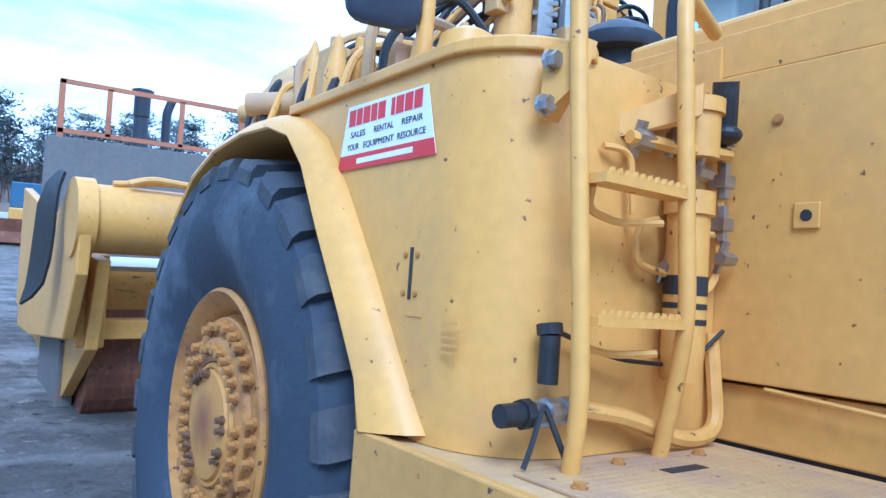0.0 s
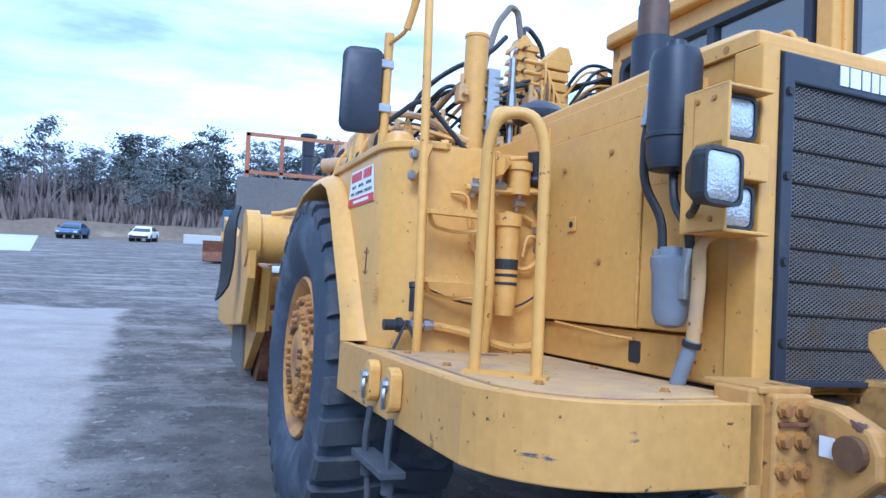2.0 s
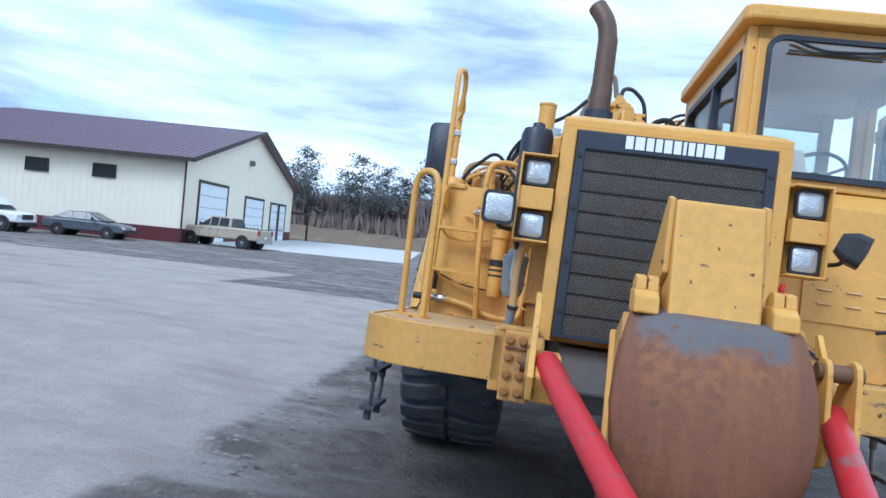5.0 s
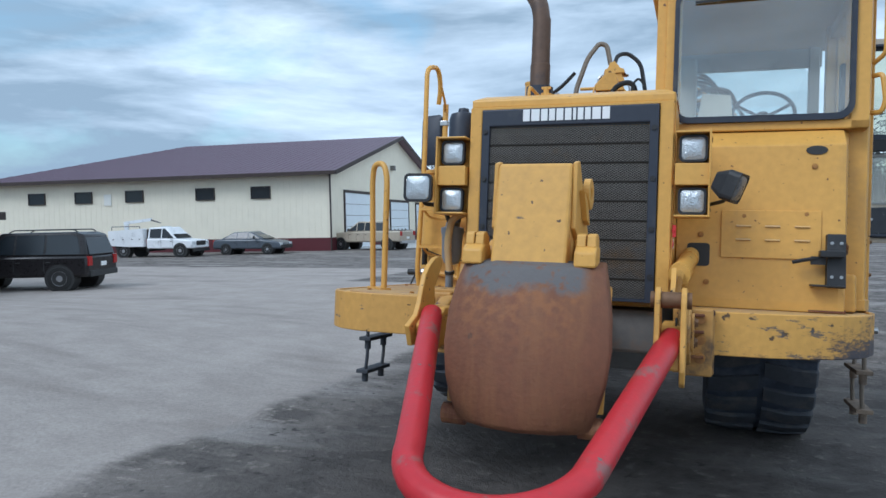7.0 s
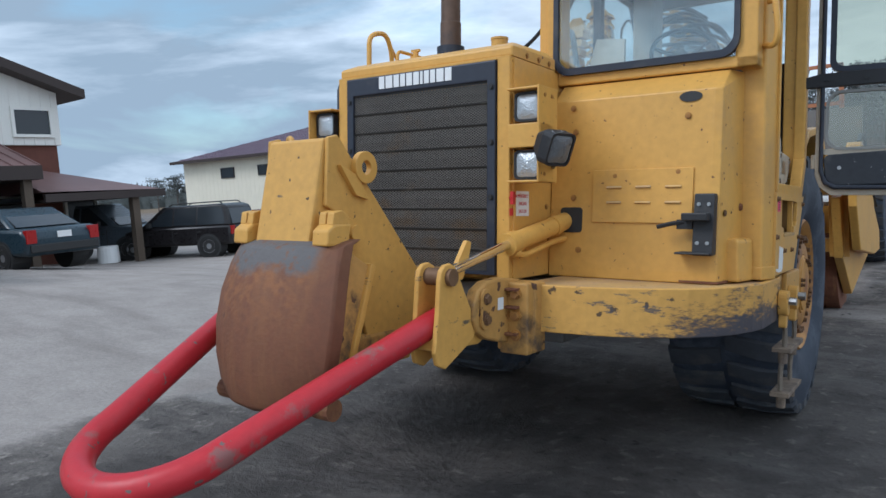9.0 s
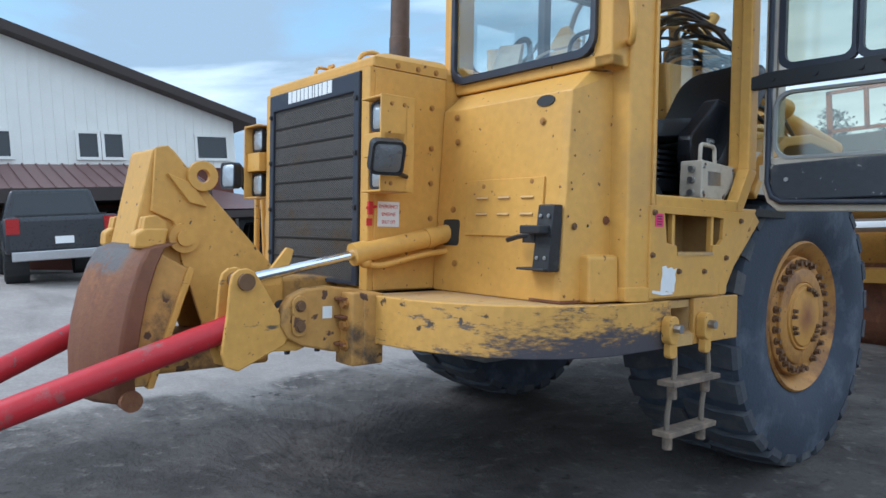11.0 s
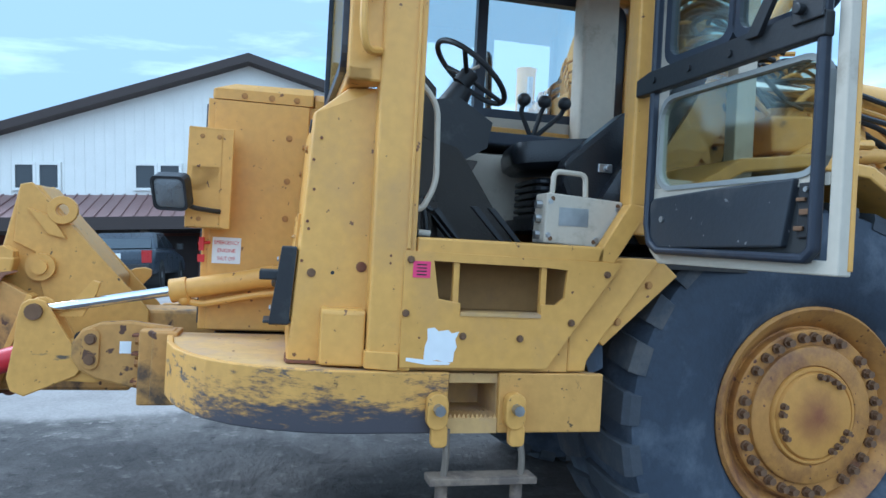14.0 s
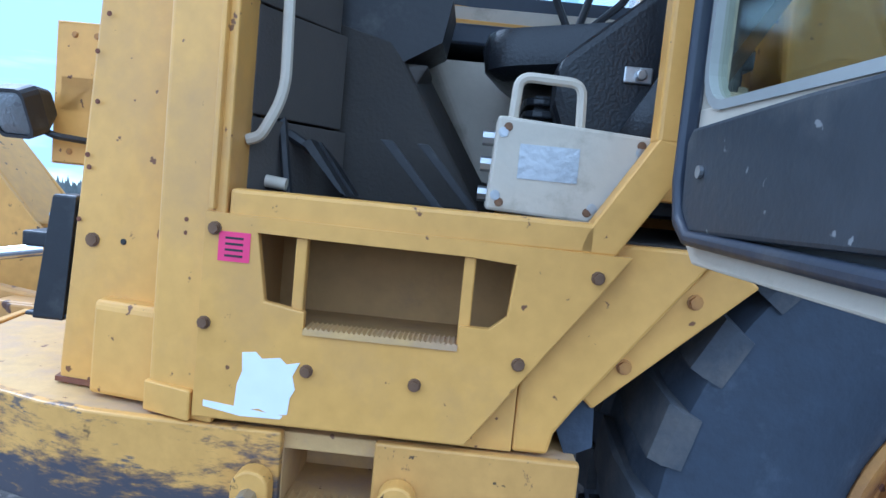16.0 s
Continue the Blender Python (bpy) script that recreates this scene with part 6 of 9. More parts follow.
for k, y in enumerate((1.54, 1.66, 1.78)):
    g = Mesh().tube([(0.66, 1.62, 2.27), (0.68, y, 2.42), (0.70, y + 0.01, 2.46)], 0.014, 8, 0.04)
    lv = part("lever", g, BLACK, tractor, "control lever with a round knob", smooth=True)
    g = Mesh().ball((0.70, y + 0.01, 2.48), 0.038)
    part("knob", g, BLACK, lv, smooth=True)
for x in (1.30, 1.42):
    g = Mesh().hull([(x + dx, y, z) for dx in (0, 0.075) for y, z in ((1.02, 1.68), (1.00, 1.69), (0.90, 1.80), (0.92, 1.81))])
    g.tube([(x + 0.04, 0.93, 1.78), (x + 0.04, 0.80, 1.85)], 0.014, 6)
    part("pedal", g, BLACK, tractor, "black foot pedal")
g = Mesh().tube([(1.50, 0.88, 1.645), (1.50, 0.86, 1.78), (1.47, 0.84, 1.86)], 0.012, 6, 0.03)
part("floor_lever", g, BLACK, tractor, smooth=True)
g = Mesh().box((1.50, 0.74, 1.66), (1.578, 0.80, 2.75))
part("pillar_trim", g, DASH, tractor, "grey-brown inner pillar trim", bevel=0.01)
for z0, z1, d in ((1.66, 1.845, 0.035), (1.852, 2.10, 0.02), (2.106, 2.36, 0.0)):
    g = Mesh().hull([(x, y, z) for x, y in ((1.49, 0.79), (1.575, 0.79), (1.575, 0.80), (1.28, 0.93 + d), (1.26, 0.92 + d)) for z in (z0, z1)])
    part("kick_panel", g, KICK, tractor, "grey-brown cab lining panel", bevel=0.004)
g = Mesh().hull([(x, y, z) for x in (0.97, 1.20) for y, z in ((0.92, 1.80), (1.02, 1.80), (1.17, 2.06), (0.95, 2.06))])
part("column_shroud", g, KICK, column, "brown shroud under the column", bevel=0.012)
for x, y in ((1.40, 1.10), (1.36, 1.19)):
    g = Mesh().hull([(x + dx, y + dy, 1.66 + dz) for dx in (0, 0.03) for dy, dz in ((0.14, 0.0), (0.165, 0.0), (-0.02, 0.17), (0.01, 0.17))])
    part("pedal_bar", g, BLACK, tractor, "slanted black pedal bar", bevel=0.004)
g = Mesh().cyl((1.53, 0.83, 1.70), (1.53, 0.88, 1.695), 0.015, 10)
part("rail_socket", g, TAN, tractor, "pale socket at the foot of the grab rail", smooth=True)
# seat
g = Mesh()
o = rrect(-0.25, -0.24, 0.25, 0.24, 0.10, 5)
g.rings([[(p[0] * k, p[1] * k, z) for p in o] for k, z in ((0.85, 0), (1.0, 0.03), (1.02, 0.09), (0.95, 0.13), (0.6, 0.135))])
g.bm.transform(Matrix.Translation((1.10, 1.59, 2.045)) @ pose(0, 0, 0, 6, 0, -10))
seat = part("seat_cushion", g, VINYL, tractor, "black vinyl operator seat, torn", smooth=True)
g = Mesh()
o = rrect(-0.34, -0.44, 0.34, 0.44, 0.15, 5)
g.rings([[(p[0] * k, d, p[1] * k) for p in o] for k, d in ((0.8, -0.05), (0.95, -0.045), (1.0, 0.0), (0.97, 0.06), (0.7, 0.09))])
g.bm.transform(Matrix.Translation((1.25, 1.93, 2.18)) @ pose(0, 0, 0, -30, 0, -12))
part("seat_back", g, VINYL, seat, "black seat back leaning rearwards", smooth=True)
g = Mesh().hull([(x, y, z) for x in (1.34, 1.44) for y, z in ((1.60, 1.70), (1.92, 1.70), (1.96, 2.30), (1.80, 2.32), (1.62, 2.16), (1.50, 2.06), (1.50, 1.95))])
sidec = part("seat_side_cover", g, VINYL, seat, "black side cover of the seat", bevel=0.03)
g = Mesh().box((1.44, 1.66, 2.02), (1.452, 1.73, 2.06))
g.cyl((1.44, 1.70, 2.04), (1.47, 1.70, 2.04), 0.014, 10)
part("tear", g, STEEL, sidec, "bare metal showing through a tear", bevel=0.004)
g = Mesh().box((0.88, 1.42, 1.745), (1.28, 1.82, 1.80))
for k in range(6):
    part("bellows_fold", Mesh().prism(rrect(0.90, 1.44, 1.26, 1.80, 0.05, 3), "z", 1.80 + 0.034 * k, 1.822 + 0.034 * k), VINYL, seat, bevel=0.006)
g.box((0.93, 1.47, 1.80), (1.23, 1.77, 2.0))
part("seat_bellows", g, VINYL, seat, "folded rubber seat suspension")
# cab heater box with handle
g = Mesh().prism([(1.355, 1.685), (1.59, 1.675), (1.70, 1.775), (1.715, 1.88), (1.365, 1.90)], "x", 1.46, 1.60)
ac = part("heater_box", g, TAN, tractor, "cream steel heater box with rounded handle", bevel=0.008)
g = Mesh().tube([(1.56, 1.40, 1.89), (1.56, 1.405, 1.995), (1.56, 1.55, 1.99), (1.56, 1.555, 1.88)], 0.012, 8, 0.03)
part("handle", g, TAN, ac, smooth=True)
bolts(ac, [(1.60, 1.385, 1.705), (1.60, 1.39, 1.875), (1.60, 1.585, 1.70), (1.60, 1.69, 1.86)], "x", 0.008, 0.004, BOLT)
g = Mesh().box((1.6005, 1.42, 1.762), (1.602, 1.555, 1.84))
part("data_plate", g, STEEL, ac)
bolts(ac, [(1.60, 1.38, 1.862), (1.60, 1.375, 1.72), (1.60, 1.69, 1.845), (1.60, 1.595, 1.71)], "x", 0.009, 0.006, STEEL)
for z in (1.85, 1.79, 1.72):
    part("fitting", Mesh().cyl((1.54, 1.37, z), (1.54, 1.335, z), 0.018, 8), STEEL, ac)
g = Mesh().tube([(1.60, 0.80, 2.30), (1.60, 0.87, 2.22), (1.60, 0.88, 1.90), (1.60, 0.83, 1.80), (1.60, 0.80, 1.79)], 0.013, 8, 0.06)
part("grab_rail", g, TAN, frame_ob, smooth=True)
g = Mesh().tube([(0.46, 1.30, 2.5), (0.46, 1.2, 2.62), (0.46, 1.35, 2.7)], 0.01, 6, 0.05)
part("cable", g, TAN, frame_ob)

# --- open cab door ---
SCRATCH = mat("scratched_dark_panel", (0.033, 0.037, 0.045), 0.5, vary=0.2, dirt=(0.095, 0.092, 0.09), dscale=3.0, dlo=0.52, dhi=0.72, spots=(0.2, 0.2, 0.2), slo=0.70, bump=0.12)


def cab_door():
    hinge, W = Vector((1.745, 1.748, 0)), 0.955
    m = Matrix.Translation(hinge) @ pose(0, 0, 0, 0, 0, 5)
    z0, top = 1.625, 3.19

    def put(g, name, material, parent, label="", **kw):
        g.bm.transform(m)
        return part(name, g, material, parent, label, **kw)

    def ring_line(d, lo, hi, r):
        """Outline of the door, d inside its edge: the lower hinge corner is cut off."""
        return [(d, lo + 0.13 + d * 0.4), (0.03 + d * 1.1, lo + 0.05), (0.09 + d * 0.8, lo), (W - d, lo - 0.006), (W - d, (lo + hi) / 2), (W - d, hi - r), (W - d - r, hi), (d + r, hi), (d, hi - r), (d, (lo + hi) / 2)]
    g = Mesh()
    frame_prism(g, ring_line(0.0, z0, top, 0.05), ring_line(0.045, z0 + 0.045, top - 0.05, 0.04), "y", 0.0, 0.05)
    d = put(g, "cab_door", TAN, tractor, "tan cab door standing open", bevel=0.006)
    g = Mesh()
    frame_prism(g, [(0.022, 1.78), (0.05, 1.695), (0.11, 1.662), (0.855, 1.652), (0.893, 1.69), (0.893, 2.4), (0.893, 3.10), (0.85, 3.14), (0.065, 3.14), (0.022, 3.10)], [(0.048, 1.785), (0.07, 1.72), (0.12, 1.690), (0.84, 1.682), (0.863, 1.705), (0.863, 2.4), (0.863, 3.09), (0.835, 3.112), (0.075, 3.112), (0.048, 3.09)], "y", -0.034, 0.004)
    put(g, "door_seal", NAVY, d, "thick dark rubber door seal", bevel=0.010, smooth=True)
    put(Mesh().box((W - 0.010, 0.034, z0 + 0.01), (W + 0.003, 0.053, top - 0.06)), "door_edge", YEL, d, "yellow painted door edge", bevel=0.003)
    g = Mesh().prism([(0.05, 1.86), (0.06, 1.73), (0.11, 1.685), (0.45, 1.692), (0.755, 1.700), (0.795, 1.915), (0.45, 1.905), (0.07, 1.886)], "y", -0.022, 0.02)
    put(g, "door_panel", SCRATCH, d, "dark scuffed lower door panel", bevel=0.008)
    g = Mesh().box((0.04, 0.0, 1.888), (0.91, 0.02, 1.925))
    put(g, "door_rail", TAN, d)
    pane = rrect(0.068, 1.928, 0.875, 2.285, 0.08, 5)
    put(Mesh().prism(pane, "y", 0.012, 0.018), "pane", PANE, d, "hazy lower pane").visible_shadow = False
    g = Mesh()
    frame_prism(g, rrect(0.055, 1.915, 0.888, 2.298, 0.09, 5), rrect(0.073, 1.933, 0.870, 2.280, 0.078, 5), "y", -0.006, 0.03)
    put(g, "pane_seal", PSEAL, d, "pale grey seal round the pane")
    for xa, xb in ((0.105, 0.44), (0.495, 0.86)):
        put(Mesh().prism(rrect(xa - 0.01, 2.44, xb + 0.01, 3.11, 0.05, 4), "y", 0.012, 0.018), "pane", PANE, d, "clear upper pane").visible_shadow = False
        g = Mesh()
        frame_prism(g, rrect(xa - 0.035, 2.415, xb + 0.035, 3.135, 0.07, 4), rrect(xa, 2.45, xb, 3.10, 0.05, 4), "y", -0.004, 0.035)
        put(g, "window_bar", NAVY, d)
    g = Mesh().hull([(x, y, z) for y in (-0.04, 0.0) for x, z in ((-0.07, 2.315), (-0.07, 2.385), (0.02, 2.405), (0.86, 2.42), (0.90, 2.40), (0.90, 2.325), (0.30, 2.32))])
    bar = put(g, "latch_bar", BLACK, d, "black latch bar across the door", bevel=0.006)
    g = Mesh().hull([(x, y, z) for y in (-0.06, -0.04) for x, z in ((0.59, 2.385), (0.65, 2.385), (0.67, 2.50), (0.72, 2.50))])
    put(g, "latch_handle", BLACK, bar, bevel=0.004)
    g = Mesh().box((0.78, -0.05, 2.38), (0.90, -0.0405, 2.46))
    g.cyl((0.82, -0.05, 2.42), (0.82, -0.075, 2.42), 0.018, 10)
    put(g, "latch_plate", BLACK, bar, bevel=0.004)
    for x in (0.06, 0.28, 0.50):
        put(Mesh().cyl((x, -0.04, 2.365), (x, -0.048, 2.365), 0.014, 10), "bolt", BLACK, bar)
    put(Mesh().prism([(0.12, 1.672), (0.87, 1.668), (0.87, 1.925), (0.60, 1.925), (0.60, 1.71), (0.12, 1.70)], "y", 0.004, 0.02), "lock_recess", INK, d, "dark open recess round the lock")
    lock = put(Mesh().box((0.800, -0.006, 1.73), (0.855, 0.003, 1.90)), "lock", BLACK, d, bevel=0.004)
    for za, zb, xa in ((1.752, 1.766, 0.795), (1.80, 1.818, 0.815), (1.842, 1.853, 0.800)):
        put(Mesh().box((xa, -0.016, za), (xa + 0.035, -0.0065, zb)), "lock_tongue", BOLT, lock, bevel=0.002)
    put(Mesh().cyl((0.835, -0.006, 1.878), (0.835, -0.016, 1.878), 0.008, 10), "lock_pin", STEEL, lock)
    g = Mesh().cyl((0.14, -0.023, 1.80), (0.14, -0.030, 1.80), 0.012, 10)
    put(g, "bolt", STEEL, d)
    for z in (1.80, 2.95):
        put(Mesh().cyl((-0.01, 0.02, z), (-0.01, 0.02, z + 0.09), 0.016, 10), "hinge", TAN, d, smooth=True)
    return d


cab_door()

# --- front push block, bail and cylinders ---
def push_plate_steel():
    """Rust, rubbed to bare grey steel along the top edge and streaked with fresher rust under it."""
    m = mat("rubbed_push_plate", (0.165, 0.066, 0.034), 0.7, vary=0.22, dirt=(0.235, 0.105, 0.045), dscale=2.2, dlo=0.45, dhi=0.75, streak=(4.0, 2.0, 0.6), spots=(0.11, 0.055, 0.035), slo=0.72, sscale=14.0, bump=0.35, bscale=50)
    n, l = m.node_tree.nodes, m.node_tree.links
    bs = n["Principled BSDF"]
    src = bs.inputs["Base Color"].links[0].from_socket
    tc, sp, n1, n2 = n.new("ShaderNodeTexCoord"), n.new("ShaderNodeSeparateXYZ"), n.new("ShaderNodeTexNoise"), n.new("ShaderNodeTexNoise")
    n1.inputs["Scale"].default_value, n1.inputs["Detail"].default_value, n1.inputs["Roughness"].default_value = 3.2, 8, 0.65
    n2.inputs["Scale"].default_value, n2.inputs["Detail"].default_value = 22, 6
    l.new(tc.outputs["Object"], sp.inputs[0]), l.new(tc.outputs["Object"], n1.inputs["Vector"]), l.new(tc.outputs["Object"], n2.inputs["Vector"])

    def op(kind, a, b, c=0.0):
        t = n.new("ShaderNodeMath")
        t.operation = kind
        for i, v in enumerate((a, b, c)):
            if isinstance(v, float):
                t.inputs[i].default_value = v
            else:
                l.new(v, t.inputs[i])
        return t.outputs[0]

    def ramp(v, lo, hi):
        t = n.new("ShaderNodeMapRange")
        t.inputs["From Min"].default_value, t.inputs["From Max"].default_value = lo, hi
        l.new(v, t.inputs["Value"])
        return t.outputs["Result"]
    height = op("MULTIPLY_ADD", n1.outputs["Fac"], 0.28, sp.outputs["Z"])
    side = op("ABSOLUTE", op("ADD", sp.outputs["X"], 0.07), 0.0)
    inside = ramp(op("MULTIPLY_ADD", n1.outputs["Fac"], 0.10, side), 0.36, 0.31)
    bare = op("MULTIPLY", op("MULTIPLY", ramp(height, 1.385, 1.43), inside), ramp(n2.outputs["Fac"], 0.30, 0.46))
    fresh = op("MULTIPLY", op("MULTIPLY", ramp(height, 1.10, 1.38), inside), ramp(n2.outputs["Fac"], 0.45, 0.62))
    for fac, col in ((fresh, (0.25, 0.105, 0.042, 1)), (bare, (0.125, 0.115, 0.112, 1))):
        mx = n.new("ShaderNodeMixRGB")
        l.new(fac, mx.inputs["Fac"]), l.new(src, mx.inputs["Color1"])
        mx.inputs["Color2"].default_value = col
        src = mx.outputs["Color"]
    l.new(src, bs.inputs["Base Color"])
    return m



g = Mesh()
prof = [(1.39, -1.25), (1.365, -1.32), (1.28, -1.365), (1.15, -1.41), (1.0, -1.44), (0.85, -1.455), (0.74, -1.455), (0.66, -1.44), (0.635, -1.41)]
rowsF = []
for z, y in prof:
    rowsF.append((z, y, 0.385 - 0.055 * max(0.0, (z - 1.02) / 0.37) ** 2 - 0.085 * max(0.0, (1.02 - z) / 0.38) ** 2))
rings = []
for z, y, w in rowsF:
    c = -0.052
    pts = [(c + w * s, y + 0.13 * s * s) for s in (-1, -0.92, -0.5, 0, 0.5, 0.92, 1)]
    rings.append([(px, py, z) for px, py in pts] + [(px, py + 0.085, z + 0.01) for px, py in pts[::-1]])
g.rings(rings)
plate = part("push_plate", g, push_plate_steel(), tractor, "rusty curved push plate with a scraped top edge", bevel=0.012, smooth=True)
g = Mesh()
g.prism([(-1.22, 1.38), (-1.12, 1.86), (-1.02, 1.87), (-0.60, 1.38), (-0.60, 1.2), (-1.15, 1.2)], "x", -0.25, 0.11)
block = part("push_block", g, YELD, tractor, "yellow push block with chipped paint", bevel=0.014)
for x in (-0.262, 0.122):
    g = Mesh().prism([(-1.11, 1.865), (-1.05, 1.88), (-0.42, 1.20), (-0.42, 1.05), (-0.62, 0.76), (-0.80, 0.76), (-0.98, 1.30), (-1.02, 1.50), (-1.13, 1.55)], "x", x - 0.012, x + 0.012)
    side = part("side_plate", g, YELD, tractor, "triangular yellow side plate", bevel=0.006)
    s = 1 if x > 0 else -1
    g = Mesh().cyl((x, -0.98, 1.42), (x + s * 0.05, -0.98, 1.42), 0.075, 20)
    g.cyl((x + s * 0.05, -0.98, 1.42), (x + s * 0.07, -0.98, 1.42), 0.04, 16)
    part("pin_boss", g, YEL, side, smooth=True)
    g = Mesh().hull([(x + s * 0.075 + dx, y, z) for dx in (-0.050, 0.050) for y, z in ((-1.24, 1.37), (-1.235, 1.44), (-1.19, 1.47), (-1.08, 1.47), (-1.10, 1.37))])
    lug = part("hinge_lug", g, YEL, side, bevel=0.012)
    for dx in (-0.024, 0.024):
        part("lug_cap", Mesh().hull([(x + s * 0.075 + dx + ex, y, z) for ex in (-0.021, 0.021) for y, z in ((-1.20, 1.462), (-1.19, 1.52), (-1.14, 1.53), (-1.09, 1.50), (-1.09, 1.462))]), YELD, lug, bevel=0.006)
g = Mesh()
frame_prism(g, arc(-0.885, 1.735, 0.078, 0, 360, 24)[:-1], arc(-0.885, 1.735, 0.033, 0, 360, 24)[:-1], "x", 0.134, 0.168)
g.hull([(xx, y, z) for xx in (0.134, 0.160) for y, z in ((-0.95, 1.70), (-1.06, 1.74), (-0.86, 1.58), (-0.95, 1.60), (-0.92, 1.67))])
part("lifting_eye", g, YEL, block, "ring-shaped lifting eye", bevel=0.004)
for x in (-0.385, 0.245):
    g = Mesh().prism([(-1.17, 1.37), (-1.28, 1.02), (-1.30, 0.72), (-1.18, 0.72), (-1.10, 0.96), (-0.99, 1.27)], "x", x - 0.03, x + 0.03)
    part("flange", g, GRUBBY, plate, "rust-streaked yellow flange behind the plate", bevel=0.008)
    g = Mesh().prism([(-1.00, 1.285), (-0.97, 1.27), (-1.08, 0.95), (-1.16, 0.71), (-1.19, 0.71), (-1.11, 0.96)], "x", x - 0.05, x + 0.05)
    part("flange_edge", g, YELD, plate, bevel=0.004)
g = Mesh().box((-0.30, -1.22, 0.74), (0.14, -0.5, 0.92))
g.box((-0.20, -0.6, 0.80), (0.10, 0.0, 1.2))
part("push_base", g, GRUBBY, block, bevel=0.02)


def yoke(xc, s):
    """Bolted end block, ear plates and pivot that carry the bail."""
    g = Mesh().box((xc - 0.06, -0.36, 0.80), (xc + 0.10 if s > 0 else xc + 0.06, -0.20, 1.165))
    blk = part("yoke_block", g, GRUBBY, tractor, "yellow bolted end block", bevel=0.01)
    part("back_plate", Mesh().box((xc - 0.11, -0.30, 0.803), (xc + 0.11, -0.18, 1.16)), GRUBBY, blk, bevel=0.01)
    bolts(blk, [(xc + dx, -0.36, z) for dx in (-0.03, 0.035) for z in (1.11, 1.00, 0.90)], "-y", 0.024, 0.024, RIM)
    g = Mesh().prism([(-0.22, 0.84), (-0.22, 1.17), (-0.43, 1.195), (-0.56, 1.185), (-0.64, 1.15), (-0.685, 1.08), (-0.685, 1.01), (-0.65, 0.95), (-0.57, 0.905), (-0.41, 0.865)], "x", xc - s * 0.075, xc - s * 0.01)
    arm = part("yoke_arm", g, GRUBBY, tractor, "yellow yoke cheek with a tag", bevel=0.012)
    g = Mesh().prism(rrect(-0.635, 0.955, -0.555, 1.155, 0.038), "x", xc - s * 0.01, xc + s * 0.006)
    keeper = part("pin_keeper", g, GRUBBY, arm, "greasy pin keeper plate", bevel=0.004)
    bolts(keeper, [(xc + s * 0.006, -0.595, 1.105), (xc + s * 0.006, -0.595, 1.005)], "x", 0.022, 0.018, BOLT)
    part("grease_patch", Mesh().prism(rrect(-0.69, 0.99, -0.60, 1.13, 0.03), "x", xc - s * 0.085, xc - s * 0.076), INK, arm)
    for z in (1.125, 1.035, 0.90):
        part("ledge", Mesh().box((xc - 0.03, -0.40, z), (xc + 0.055, -0.33, z + 0.014)), BROWN, arm, bevel=0.003)
    xa = xc - s * 0.01 if s > 0 else xc + 0.02
    g = Mesh().box((xa + (0.0 if s > 0 else -0.002), -0.465, 1.035), (xa + (0.002 if s > 0 else 0.0), -0.412, 1.095))
    part("tag", g, WHITE, arm)
    # ear plates with the cylinder pin
    xe = xc - s * 0.10
    for dx in (-0.06, 0.06):
        g = Mesh().prism([(-0.64, 0.95), (-0.65, 1.014), (-0.79, 1.24), (-0.815, 1.275), (-0.85, 1.29), (-0.89, 1.285), (-0.92, 1.262), (-0.932, 1.22), (-0.945, 1.07), (-0.97, 0.90), (-0.95, 0.84), (-0.89, 0.815), (-0.664, 0.915)], "x", xe + dx - 0.013, xe + dx + 0.013)
        part("ear_plate", g, YELD, blk, "yellow ear plate", bevel=0.006)
    g = Mesh().cyl((xe - 0.095, -0.86, 1.228), (xe + 0.095, -0.86, 1.228), 0.040, 16)
    part("pin", g, BOLT, blk, smooth=True)
    g = Mesh().hull([(xe + dx, y, z) for dx in (-0.05, 0.05) for y, z in ((-0.58, 0.88), (-0.46, 0.92), (-0.46, 1.10), (-0.64, 1.10), (-0.95, 0.90), (-0.90, 1.05))])
    part("bail_socket", g, YEL, blk, bevel=0.01)
    g = Mesh().hull([(xe + dx, y, z) for dx in (-0.012, 0.012) for y, z in ((-0.77, 1.20), (-0.62, 1.385), (-0.585, 1.375), (-0.60, 1.32), (-0.66, 1.20))])
    part("guide_horn", g, YEL, blk, "pointed yellow guide plate", bevel=0.004)
    return xe


